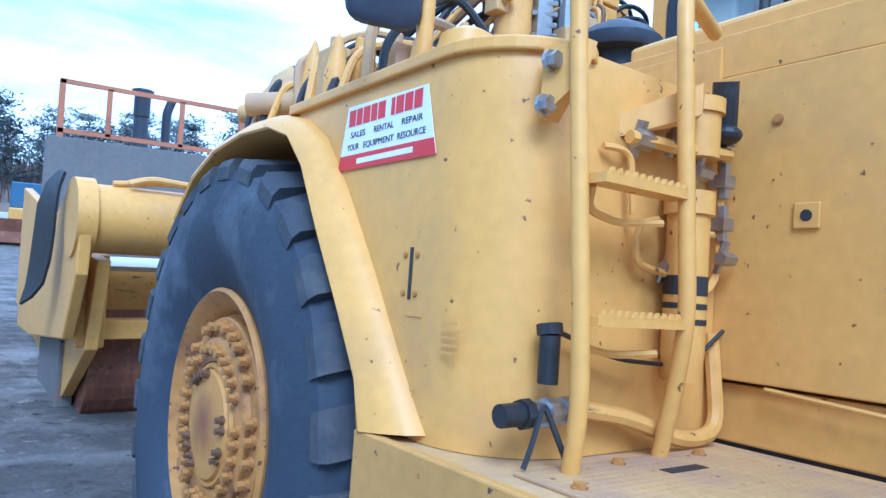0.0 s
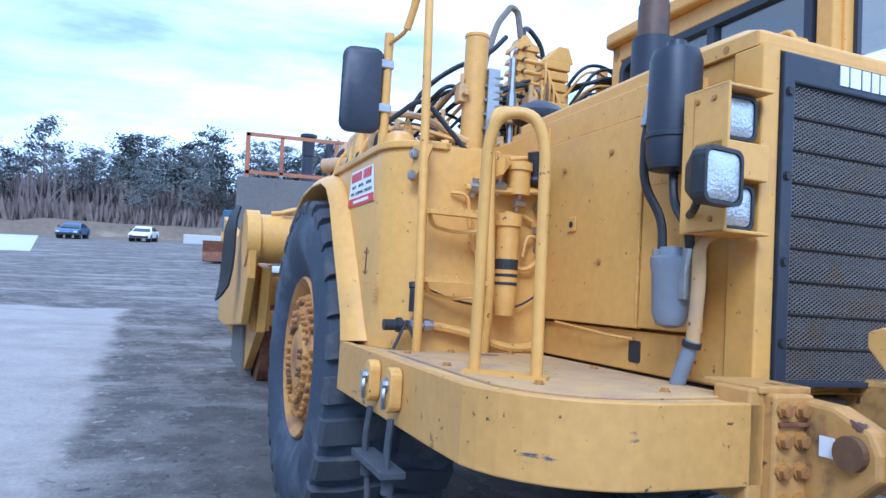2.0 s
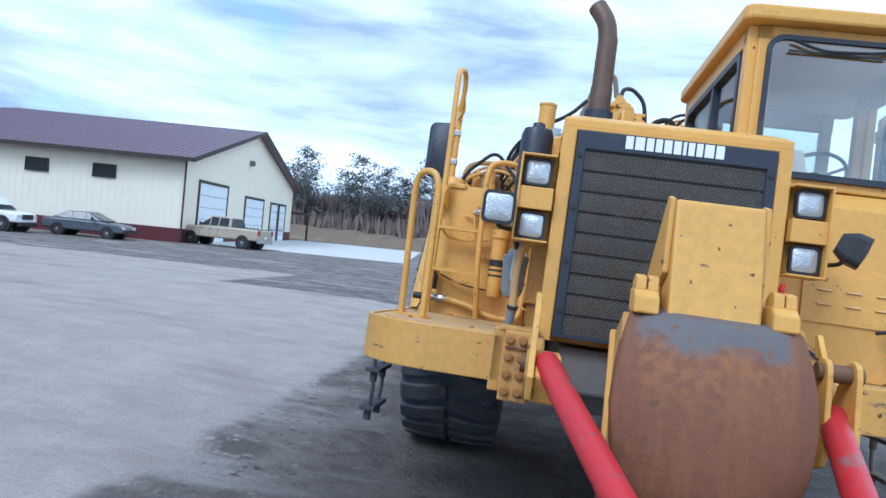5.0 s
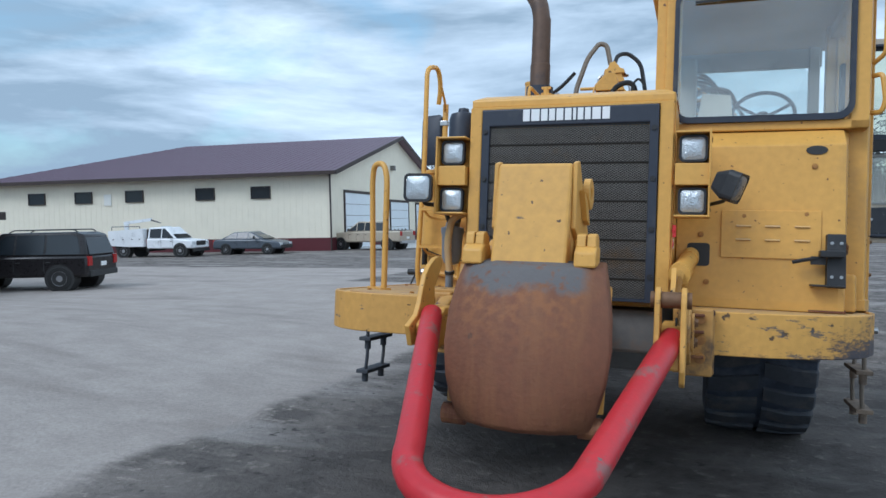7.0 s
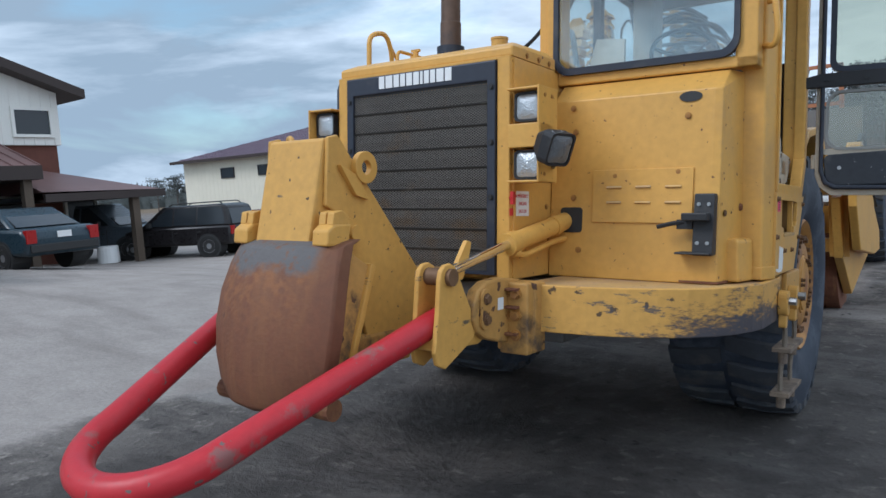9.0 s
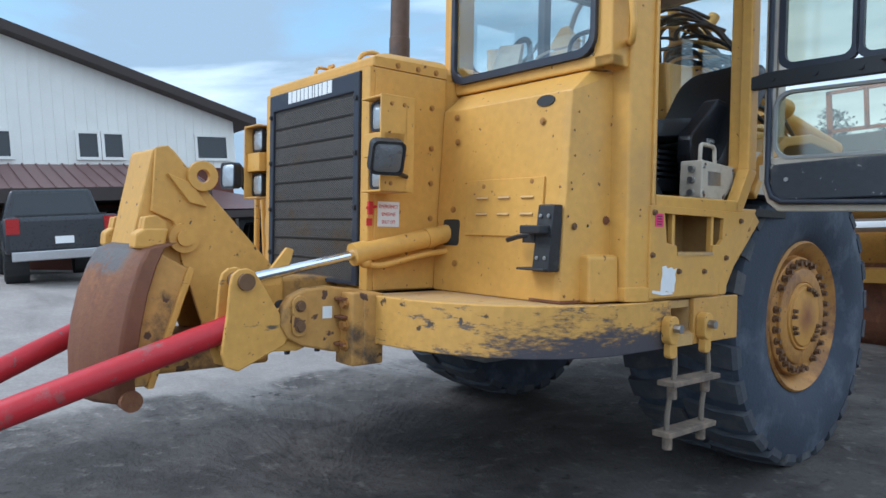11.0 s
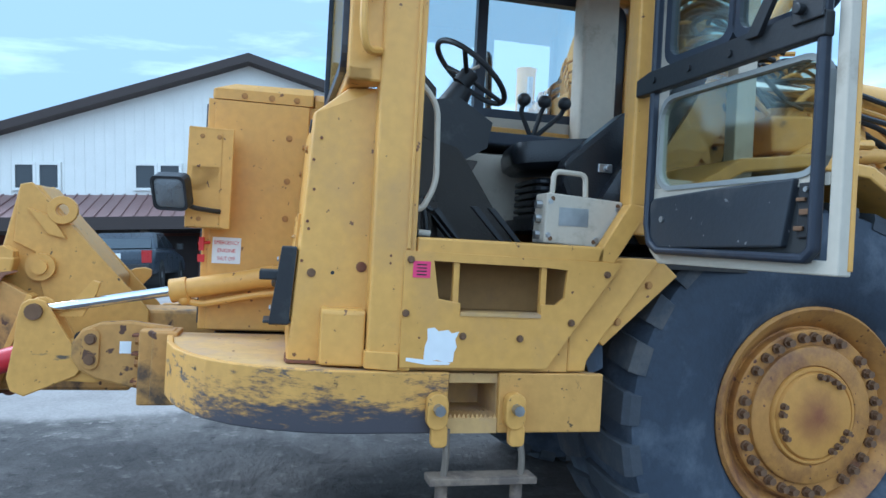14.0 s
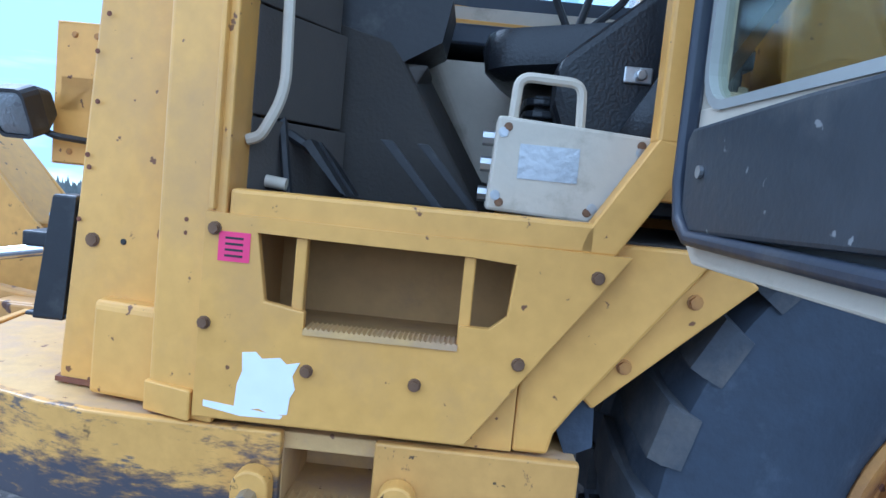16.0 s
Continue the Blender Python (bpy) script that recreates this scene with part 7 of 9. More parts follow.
def horn_yoke():
    """The other end: a block with eight bolts, a greasy cheek and one curved horn plate over the bail."""
    g = Mesh().box((-0.90, -0.37, 0.81), (-0.74, -0.20, 1.18))
    blk = part("yoke_block", g, GRUBBY, tractor, "yellow end block with eight bolts", bevel=0.01)
    part("side_plate", Mesh().box((-0.96, -0.33, 0.85), (-0.898, -0.18, 1.19)), GRUBBY, blk, bevel=0.008)
    part("top_plate", Mesh().box((-0.93, -0.34, 1.176), (-0.72, -0.10, 1.20)), GRUBBY, blk, bevel=0.006)
    bolts(blk, [(x, -0.37, z) for x in (-0.868, -0.80) for z in (1.135, 1.045, 0.955, 0.865)], "-y", 0.021, 0.026, RIM)
    part("rust_ledge", Mesh().box((-0.89, -0.385, 1.085), (-0.74, -0.371, 1.10)), BROWN, blk, bevel=0.004)
    g = Mesh().prism([(-0.20, 0.84), (-0.20, 1.17), (-0.46, 1.16), (-0.58, 1.11), (-0.61, 1.05), (-0.61, 0.98), (-0.50, 0.88), (-0.40, 0.84)], "x", -0.775, -0.69)
    arm = part("yoke_arm", g, GRUBBY, tractor, "greasy yellow yoke cheek with a tag", bevel=0.015)
    part("tag", Mesh().box((-0.778, -0.47, 1.01), (-0.7755, -0.42, 1.07)), WHITE, arm)
    part("pin", Mesh().cyl((-0.80, -0.53, 1.04), (-0.66, -0.53, 1.04), 0.05, 18), BOLT, arm)
    g = Mesh().prism([(-0.555, 1.385), (-0.60, 1.40), (-0.66, 1.39), (-0.74, 1.35), (-0.80, 1.30), (-0.84, 1.22), (-0.87, 1.14), (-0.91, 1.08), (-1.02, 1.03), (-0.97, 0.92), (-0.84, 0.92), (-0.66, 0.99), (-0.65, 1.10), (-0.655, 1.22), (-0.60, 1.29), (-0.555, 1.34)], "x", -0.765, -0.735)
    part("guide_horn", g, YELD, tractor, "curved yellow horn plate", bevel=0.006)
    g = Mesh().hull([(x, y, z) for x in (-0.733, -0.615) for y, z in ((-0.60, 0.95), (-0.60, 1.12), (-0.80, 1.12), (-0.95, 1.03), (-0.90, 0.90))])
    part("bail_socket", g, YELD, tractor, "yellow bail socket", bevel=0.012)


horn_yoke()
yoke(0.66, 1)
for x in (0.57,):
    g = Mesh().cyl((x, -0.86, 1.228), (x + 0.005, -0.22, 1.352), 0.026, 14)
    rod = part("cylinder_rod", g, CHROME, tractor, "bright chromed cylinder rod", smooth=True)
    g = Mesh().cyl((x + 0.005, -0.24, 1.348), (x + 0.065, 0.50, 1.494), 0.052, 16)
    g.cyl((x + 0.005, -0.25, 1.346), (x + 0.010, -0.17, 1.362), 0.061, 16), g.cyl((x + 0.042, 0.20, 1.434), (x + 0.047, 0.26, 1.446), 0.057, 16)
    cyl_ob = part("cylinder_barrel", g, YEL, tractor, "yellow hydraulic cylinder", smooth=True)
    g = Mesh().tube([(x + 0.02, -0.17, 1.30), (x + 0.03, -0.10, 1.285), (x + 0.05, 0.2, 1.35), (x + 0.06, 0.40, 1.37)], 0.017, 8, 0.06)
    g.ball((x + 0.02, -0.18, 1.31), 0.035)
    part("oil_line", g, YEL, cyl_ob, smooth=True)
lean = Vector((0, -1.352, -0.5075)).normalized()
heart = Vector((0.002, -2.178, 0.552)) - lean * 0.353
turn = [heart + Vector((-0.353 * math.cos(a), 0, 0)) + lean * (0.353 * math.sin(a)) for a in [0.15 + (math.pi - 0.30) * k / 20 for k in range(21)]]
g = Mesh().tube([(-0.683, -0.83, 1.081)] + turn + [(0.567, -0.822, 1.038)], 0.060, 16)
bail = part("bail", g, RED, tractor, "red-painted tubular push-pull bail", smooth=True)
for x0, x1 in ((0.20, 0.30), (-0.44, -0.33)):
    g = Mesh().cyl((x0, -1.26, 0.66), (x1, -1.26, 0.66), 0.05, 14)
    part("hook_pin", g, BROWN, tractor, "rusty pin under the push plate")

# ---- scraper bowl coupled behind ----
LOWER = Matrix.Translation((0, 0, -0.18))
scraper = thing("scraper_bowl", "yellow scraper bowl with draft tube, rusty apron and rear engine", "scraper")
g = Mesh().cyl((-1.60, 6.15, 2.02), (1.62, 6.15, 2.0), 0.27, 28)
g.cyl((-1.72, 6.15, 2.02), (-1.58, 6.15, 2.02), 0.31, 28), g.cyl((1.60, 6.15, 2.02), (1.74, 6.15, 2.02), 0.31, 28)
g.bm.transform(LOWER)
part("draft_tube", g, YEL, scraper, "thick yellow cross tube", smooth=True)
g = Mesh().tube([(-1.35, 6.0, 2.31), (-1.2, 5.98, 2.36), (-0.8, 5.98, 2.33), (0.6, 6.0, 2.32)], 0.03, 8, 0.1)
g.tube([(-1.45, 6.1, 2.30), (-1.0, 6.1, 2.35), (0.4, 6.1, 2.33)], 0.025, 8, 0.1)
g.bm.transform(LOWER)
part("oil_line", g, YEL, scraper, smooth=True)
for x in (-1.70, 1.62):
    g = Mesh().prism([(5.85, 2.05), (6.0, 2.30), (6.45, 2.28), (9.4, 1.0), (9.4, 0.7), (8.4, 0.75), (6.3, 1.05), (5.9, 1.6)], "x", x, x + 0.09)
    g.bm.transform(LOWER)
    part("draft_arm", g, YEL, scraper, "yellow draft arm", bevel=0.015)
g = Mesh()
edge = [((-1.74, 6.35, 2.36), (-1.74, 6.65, 2.38)), ((-1.77, 6.37, 2.24), (-1.82, 6.67, 2.27)), ((-1.78, 6.40, 2.05), (-1.87, 6.70, 2.08)), ((-1.78, 6.42, 1.86), (-1.88, 6.72, 1.84)), ((-1.79, 6.45, 1.66), (-1.89, 6.75, 1.60)), ((-1.82, 6.50, 1.46), (-1.90, 6.80, 1.42)), ((-1.88, 6.6, 1.34), (-1.93, 6.85, 1.25))]
g.rings([[a, b, (b[0] - 0.02, b[1], b[2] + 0.01), (a[0] - 0.02, a[1], a[2] + 0.01)] for a, b in edge])
g.bm.transform(LOWER)
part("rubber_flap", g, HOSE, scraper, "torn black rubber flap", smooth=True)
for x in (1.76,):
    g = Mesh()
    g.rings([[(x - 0.03, y, z), (x, y, z), (x, y + 0.05, z - 0.02), (x - 0.03, y + 0.05, z - 0.02)] for y, z in ((5.75, 2.34), (6.0, 2.42), (6.5, 2.36), (7.2, 1.9), (8.2, 1.45))])
    g.bm.transform(LOWER)
    part("rubber_flap", g, RUBBER, scraper, "torn black rubber flap")
for x in (-1.52, 1.42):
    g = Mesh().prism([(6.1, 1.70), (6.5, 1.72), (11.5, 2.3), (11.5, 0.7), (7.3, 0.35), (6.35, 0.95)], "x", x, x + 0.10)
    g.bm.transform(LOWER)
    part("bowl_side", g, YEL, scraper, "yellow bowl side", bevel=0.01)
    g = Mesh().box((x - 0.06, 6.45, 0.95), (x + 0.16, 6.62, 1.72))
    g.bm.transform(LOWER)
    part("post", g, YEL, scraper, bevel=0.01)
g = Mesh().prism([(6.6, 1.62), (6.75, 1.68), (6.95, 1.68), (6.95, 1.55)], "x", -1.42, 1.42)
g.bm.transform(LOWER)
part("crossbar", g, WHITE, scraper, "pale worn crossbar", bevel=0.01)
g = Mesh().prism([(7.05, 1.60), (7.1, 1.60), (7.3, 1.0), (7.2, 1.0)], "x", -1.42, 1.42)
g.bm.transform(LOWER)
part("apron_top", g, YELD, scraper, "yellow apron plate", bevel=0.01)
g = Mesh().box((-1.44, 6.55, 1.0), (1.44, 6.75, 1.16))
g.bm.transform(LOWER)
part("beam", g, YEL, scraper, bevel=0.012)
g = Mesh()
g.prism([(7.6 + 0.75 * math.cos(radians(a)), 0.68 + 0.62 * math.sin(radians(a))) for a in range(100, 281, 12)] + [(7.9, 0.2), (7.9, 1.1)], "x", -1.40, 1.40)
g.bm.transform(LOWER)
part("apron", g, BROWN, scraper, "rusty curved apron", bevel=0.01)
g = Mesh().prism([(6.85 + 0.5, 0.12), (7.3, 0.85), (7.6, 0.95), (8.6, 0.9), (8.6, 0.12)], "x", -1.56, -1.42)
g.bm.transform(LOWER)
part("router_plate", g, GREYW, scraper, "worn grey side cutter", bevel=0.01)
g = Mesh().box((-1.42, 10.4, 1.2), (1.42, 10.6, 2.8))
part("rear_wall", g, GREYW, scraper, "weathered grey ejector wall", bevel=0.01)
g = Mesh().box((-1.0, 10.7, 1.2), (1.2, 13.2, 2.75))
part("rear_engine", g, YELD, scraper, "yellow rear engine housing", bevel=0.03)
for x in (-1.27, 1.12):
    g = Mesh().box((x - 0.035, 10.5, 2.2), (x + 0.035, 10.57, 3.55))
    part("rail_post", g, ORANGE, scraper)
for x in (-0.70, 0.25):
    g = Mesh().box((x - 0.03, 10.5, 2.88), (x + 0.03, 10.56, 3.52))
    part("rail_post", g, ORANGE, scraper)
for z in (3.50, 2.86):
    g = Mesh().box((-1.30, 10.5, z), (1.15, 10.56, z + 0.06))
    part("rail_bar", g, ORANGE, scraper)
g = Mesh().lathe([(0, 0.13), (0.55, 0.10), (0.56, 0.12), (0.9, 0.12), (0.91, 0.16), (0.96, 0.16), (0.98, 0.1)], (-0.05, 11.6, 2.8), "z", 18)
part("exhaust", g, NAVY, scraper, "dark capped intake stack", smooth=True)
g = Mesh().tube([(0.37, 11.8, 2.7), (0.37, 11.8, 3.5), (0.43, 11.8, 3.7)], 0.07, 12, 0.05)
part("exhaust", g, NAVY, scraper, "dark exhaust stack", smooth=True)
wheel(-0.55, 12.3, 0.98, -1, scraper)
wheel(1.25, 12.3, 0.98, 1, scraper)
# hitch: bent gooseneck from the draft tube to the tractor, steering cylinders, pipes
g = Mesh()
for y0, z0, y1, z1, w in ((6.15, 1.9, 5.2, 2.45, 0.35), (5.2, 2.45, 3.9, 2.55, 0.30), (3.9, 2.55, 3.5, 2.1, 0.32)):
    g.hull([(-0.07 + sx * w, y, z + dz) for sx in (-1, 1) for y, z in ((y0, z0), (y1, z1)) for dz in (-0.28, 0.28)])
part("gooseneck", g, YELD, scraper, "yellow gooseneck", bevel=0.03)
for s in (-1, 1):
    a, b, c = ((0.72, 3.05, 2.80), (0.66, 3.78, 2.79), (0.52, 5.0, 2.70)) if s > 0 else ((-1.09, 2.72, 2.28), (-0.90, 3.85, 2.28), (-0.69, 5.1, 2.28))
    g = Mesh().cyl(b, c, 0.10, 16)
    g.cyl(Vector(b).lerp(Vector(c), -0.03), Vector(b).lerp(Vector(c), 0.07), 0.125, 16)
    part("steering_cylinder", g, YEL, scraper, "yellow steering cylinder", smooth=True)
    part("cylinder_rod", Mesh().cyl(a, b, 0.042, 14), CHROME, scraper, "bright cylinder rod", smooth=True)
    part("rod_eye", Mesh().cyl((a[0] - 0.06, a[1], a[2]), (a[0] + 0.06, a[1], a[2]), 0.10, 16), YELD, scraper, bevel=0.01)
    g = Mesh().hull([(-0.07 + s * (0.45 + dx), y, z) for dx in (0, 0.25) for y, z in ((3.6, 1.4), (4.5, 1.4), (3.6, 2.1), (4.3, 2.15))])
    part("hitch_cheek", g, YELD, scraper, "yellow hitch cheek", bevel=0.03)
    g = Mesh().cyl((-0.07 + s * 0.40, 4.9, 2.75), (-0.07 + s * 0.40, 6.6, 2.35), 0.10, 16)
    part("hoist_cylinder", g, YEL, scraper, "yellow hoist cylinder", smooth=True)
rnd = random.Random(21)
for k in range(9):
    x, z = 0.15 + 0.07 * k, 2.62 + 0.05 * (k % 4)
    g = Mesh().tube([(x, 3.0, z - 0.35), (x + 0.05, 3.1, z + 0.05), (x + 0.1, 3.6 + 0.1 * rnd.random(), z + 0.06 + 0.1 * rnd.random()), (x + 0.12, 4.3, z - 0.1), (x + 0.08, 4.7, z - 0.35)], 0.018, 7, 0.14)
    part("hydraulic_hose", g, HOSE if k % 3 else YEL, scraper, smooth=True)
g = Mesh().box((0.30, 3.25, 2.38), (0.85, 3.55, 2.60))
g.box((0.40, 3.65, 2.42), (0.70, 3.95, 2.66))
part("valve_bank", g, YELD, scraper, "yellow valve bank", bevel=0.02)
g = Mesh().tube([(0.55, 3.5, 2.3), (0.55, 3.5, 3.25), (0.6, 3.6, 3.4)], 0.05, 10, 0.05)
part("post", g, YEL, scraper, smooth=True)

g = Mesh().prism([(2.46, 2.14), (2.66, 2.20), (3.00, 2.56), (3.02, 2.86), (2.46, 2.86)], "x", 0.56, 0.84)
part("valve_cover", g, YEL, scraper, "plain yellow cover behind the cab", bevel=0.02)
g = Mesh().tube([(0.66, 3.12, 2.30), (0.66, 4.15, 2.40), (0.62, 4.5, 2.36), (0.55, 4.7, 2.1)], 0.050, 12, 0.15)
part("oil_line", g, YEL, scraper, "thick pale yellow pipe", smooth=True)
g = Mesh().tube([(0.64, 3.10, 2.20), (0.64, 3.22, 2.50), (0.64, 3.55, 2.66), (0.64, 3.95, 2.60), (0.64, 4.25, 2.34)], 0.034, 10, 0.2)
part("oil_line", g, YEL, scraper, "arched yellow pipe", smooth=True)
# valves, pipes and castings on the left of the hitch
g = Mesh()
g.hull([(x, y, z) for x in (0.10, 0.58) for y, z in ((2.95, 2.10), (2.95, 2.62), (3.25, 2.80), (3.9, 2.82), (4.2, 2.6), (4.2, 2.1))])
cast = part("hitch_casting", g, YEL, scraper, "yellow hitch casting", bevel=0.03)
g = Mesh().cyl((0.56, 3.36, 2.44), (0.64, 3.36, 2.44), 0.17, 24)
g.cyl((0.62, 3.36, 2.44), (0.66, 3.36, 2.44), 0.12, 24)
part("bearing_cover", g, YELD, cast, smooth=False, bevel=0.006)
for pts, r in (([(0.62, 3.75, 2.80), (0.75, 3.62, 2.78), (0.75, 3.46, 2.65), (0.75, 3.42, 2.59), (0.75, 3.41, 2.42), (0.75, 3.31, 2.33), (0.70, 3.15, 2.31)], 0.022),
               ([(0.80, 4.0, 2.44), (0.85, 3.64, 2.43), (0.85, 3.49, 2.40), (0.85, 3.32, 2.29), (0.82, 3.20, 2.18)], 0.032),
               ([(0.62, 3.05, 2.60), (0.70, 3.02, 2.48), (0.70, 3.10, 2.28), (0.66, 3.3, 2.20)], 0.018),
               ([(0.60, 2.95, 2.70), (0.74, 3.00, 2.72), (0.74, 3.25, 2.74), (0.62, 3.4, 2.82)], 0.016)):
    part("oil_line", Mesh().tube(pts, r, 9, 0.08), YEL, scraper, "bent yellow oil line", smooth=True)
rnd = random.Random(33)
for k in range(20):
    y0, z0 = 3.0 + 0.04 * k, 2.80 + 0.012 * (k % 5)
    g = Mesh().tube([(0.50 + 0.2 * rnd.random(), y0 - 0.25, z0 - 0.05), (0.55 + 0.2 * rnd.random(), y0 - 0.05, z0 + 0.08 + 0.12 * rnd.random()), (0.50 + 0.25 * rnd.random(), y0 + 0.18, z0 + 0.02 + 0.14 * rnd.random()), (0.45, y0 + 0.45, z0 - 0.02)], 0.010 + 0.006 * rnd.random(), 7, 0.12)
    part("hydraulic_hose", g, (HOSE, HOSE, HOSE, YELD)[k % 4], scraper, smooth=True)
for y, z, w in ((2.86, 2.62, 0.10), (2.98, 2.72, 0.08), (2.92, 2.44, 0.12), (3.12, 2.56, 0.07), (2.80, 2.30, 0.11), (3.70, 2.50, 0.10)):
    g = Mesh().box((0.56, y, z), (0.56 + w * 1.6, y + w, z + w))
    g.cyl((0.56 + w * 1.6, y + w / 2, z + w / 2), (0.60 + w * 1.6, y + w / 2, z + w / 2), w * 0.3, 8)
    g.cyl((0.56 + w * 0.7, y + w / 2, z + w), (0.56 + w * 0.7, y + w / 2, z + w + 0.05), w * 0.26, 8)
    part("valve", g, (YELD, STEEL, YEL)[int(y * 50) % 3], scraper, "greasy valve body", bevel=0.006)

# hoses looping up behind the cab
rnd = random.Random(51)
for k in range(26):
    x, z = 0.52 + 0.42 * rnd.random(), 2.72 + 0.024 * k
    side = rnd.choice((-1, 1))
    g = Mesh().tube([(x - side * 0.30, 2.95 + 0.2 * rnd.random(), z - 0.25), (x - side * 0.15, 2.75 + 0.15 * rnd.random(), z + 0.05), (x + side * 0.12, 2.75 + 0.2 * rnd.random(), z + 0.08 * rnd.random()), (x + side * 0.30, 3.05 + 0.2 * rnd.random(), z - 0.2 * rnd.random())], 0.011 + 0.007 * rnd.random(), 7, 0.13)
    part("hydraulic_hose", g, (HOSE, HOSE, HOSE, YELD, HOSE)[k % 5], scraper, smooth=True)
for x, y, z1 in ((0.62, 2.95, 3.35), (0.30, 3.0, 3.2)):
    part("post", Mesh().cyl((x, y, 2.3), (x, y, z1), 0.045, 14), YEL, scraper, "yellow pipe post", smooth=True)

# ---- buildings ----
SIDING = mat("cream_siding", (0.80, 0.74, 0.60), 0.6, vary=0.05, bump=0.05)
WHITES = mat("white_siding", (0.76, 0.75, 0.70), 0.6, vary=0.05, bump=0.05)
WINE = mat("burgundy_steel", (0.10, 0.022, 0.028), 0.5, vary=0.1, bump=0.05)
PLUM = mat("plum_roof_steel", (0.115, 0.066, 0.092), 0.42, vary=0.08, bump=0.05)
BRICK = mat("dark_red_brick", (0.13, 0.05, 0.035), 0.85, vary=0.2, bump=0.3, bscale=20)
TRIMB = mat("brown_trim", (0.045, 0.032, 0.028), 0.6, vary=0.1, bump=0.05)
DOORW = mat("white_overhead_door", (0.74, 0.79, 0.82), 0.4, vary=0.05, bump=0.03)
POSTW = mat("porch_timber", (0.10, 0.075, 0.055), 0.8, vary=0.2)
CONC = mat("concrete", (0.50, 0.49, 0.47), 0.9, vary=0.1, bump=0.2)
BROWNR = mat("brown_roof_steel", (0.20, 0.115, 0.105), 0.5, vary=0.1, bump=0.05)


def window(parent, m, w, h, name="window", frame_mat=None, bar=0.09):
    """A framed pane in its own plane: x along the wall, z up, y out of the wall towards the viewer is negative."""
    g = Mesh()
    frame_prism(g, [(-w / 2, -h / 2), (w / 2, -h / 2), (w / 2, h / 2), (-w / 2, h / 2)], [(-w / 2 + bar, -h / 2 + bar), (w / 2 - bar, -h / 2 + bar), (w / 2 - bar, h / 2 - bar), (-w / 2 + bar, h / 2 - bar)], "y", -0.07, 0.03)
    g.bm.transform(m)
    ob = part(name, g, frame_mat or WHITES, parent)
    g = Mesh().box((-w / 2 + bar, -0.02, -h / 2 + bar), (w / 2 - bar, 0.0, h / 2 - bar))
    g.bm.transform(m)
    part("pane", g, DGLASS_SOLID, ob)
    return ob


DGLASS_SOLID = mat("window_dark", (0.022, 0.027, 0.032), 0.12, vary=0.1, bump=0, spec=0.5)


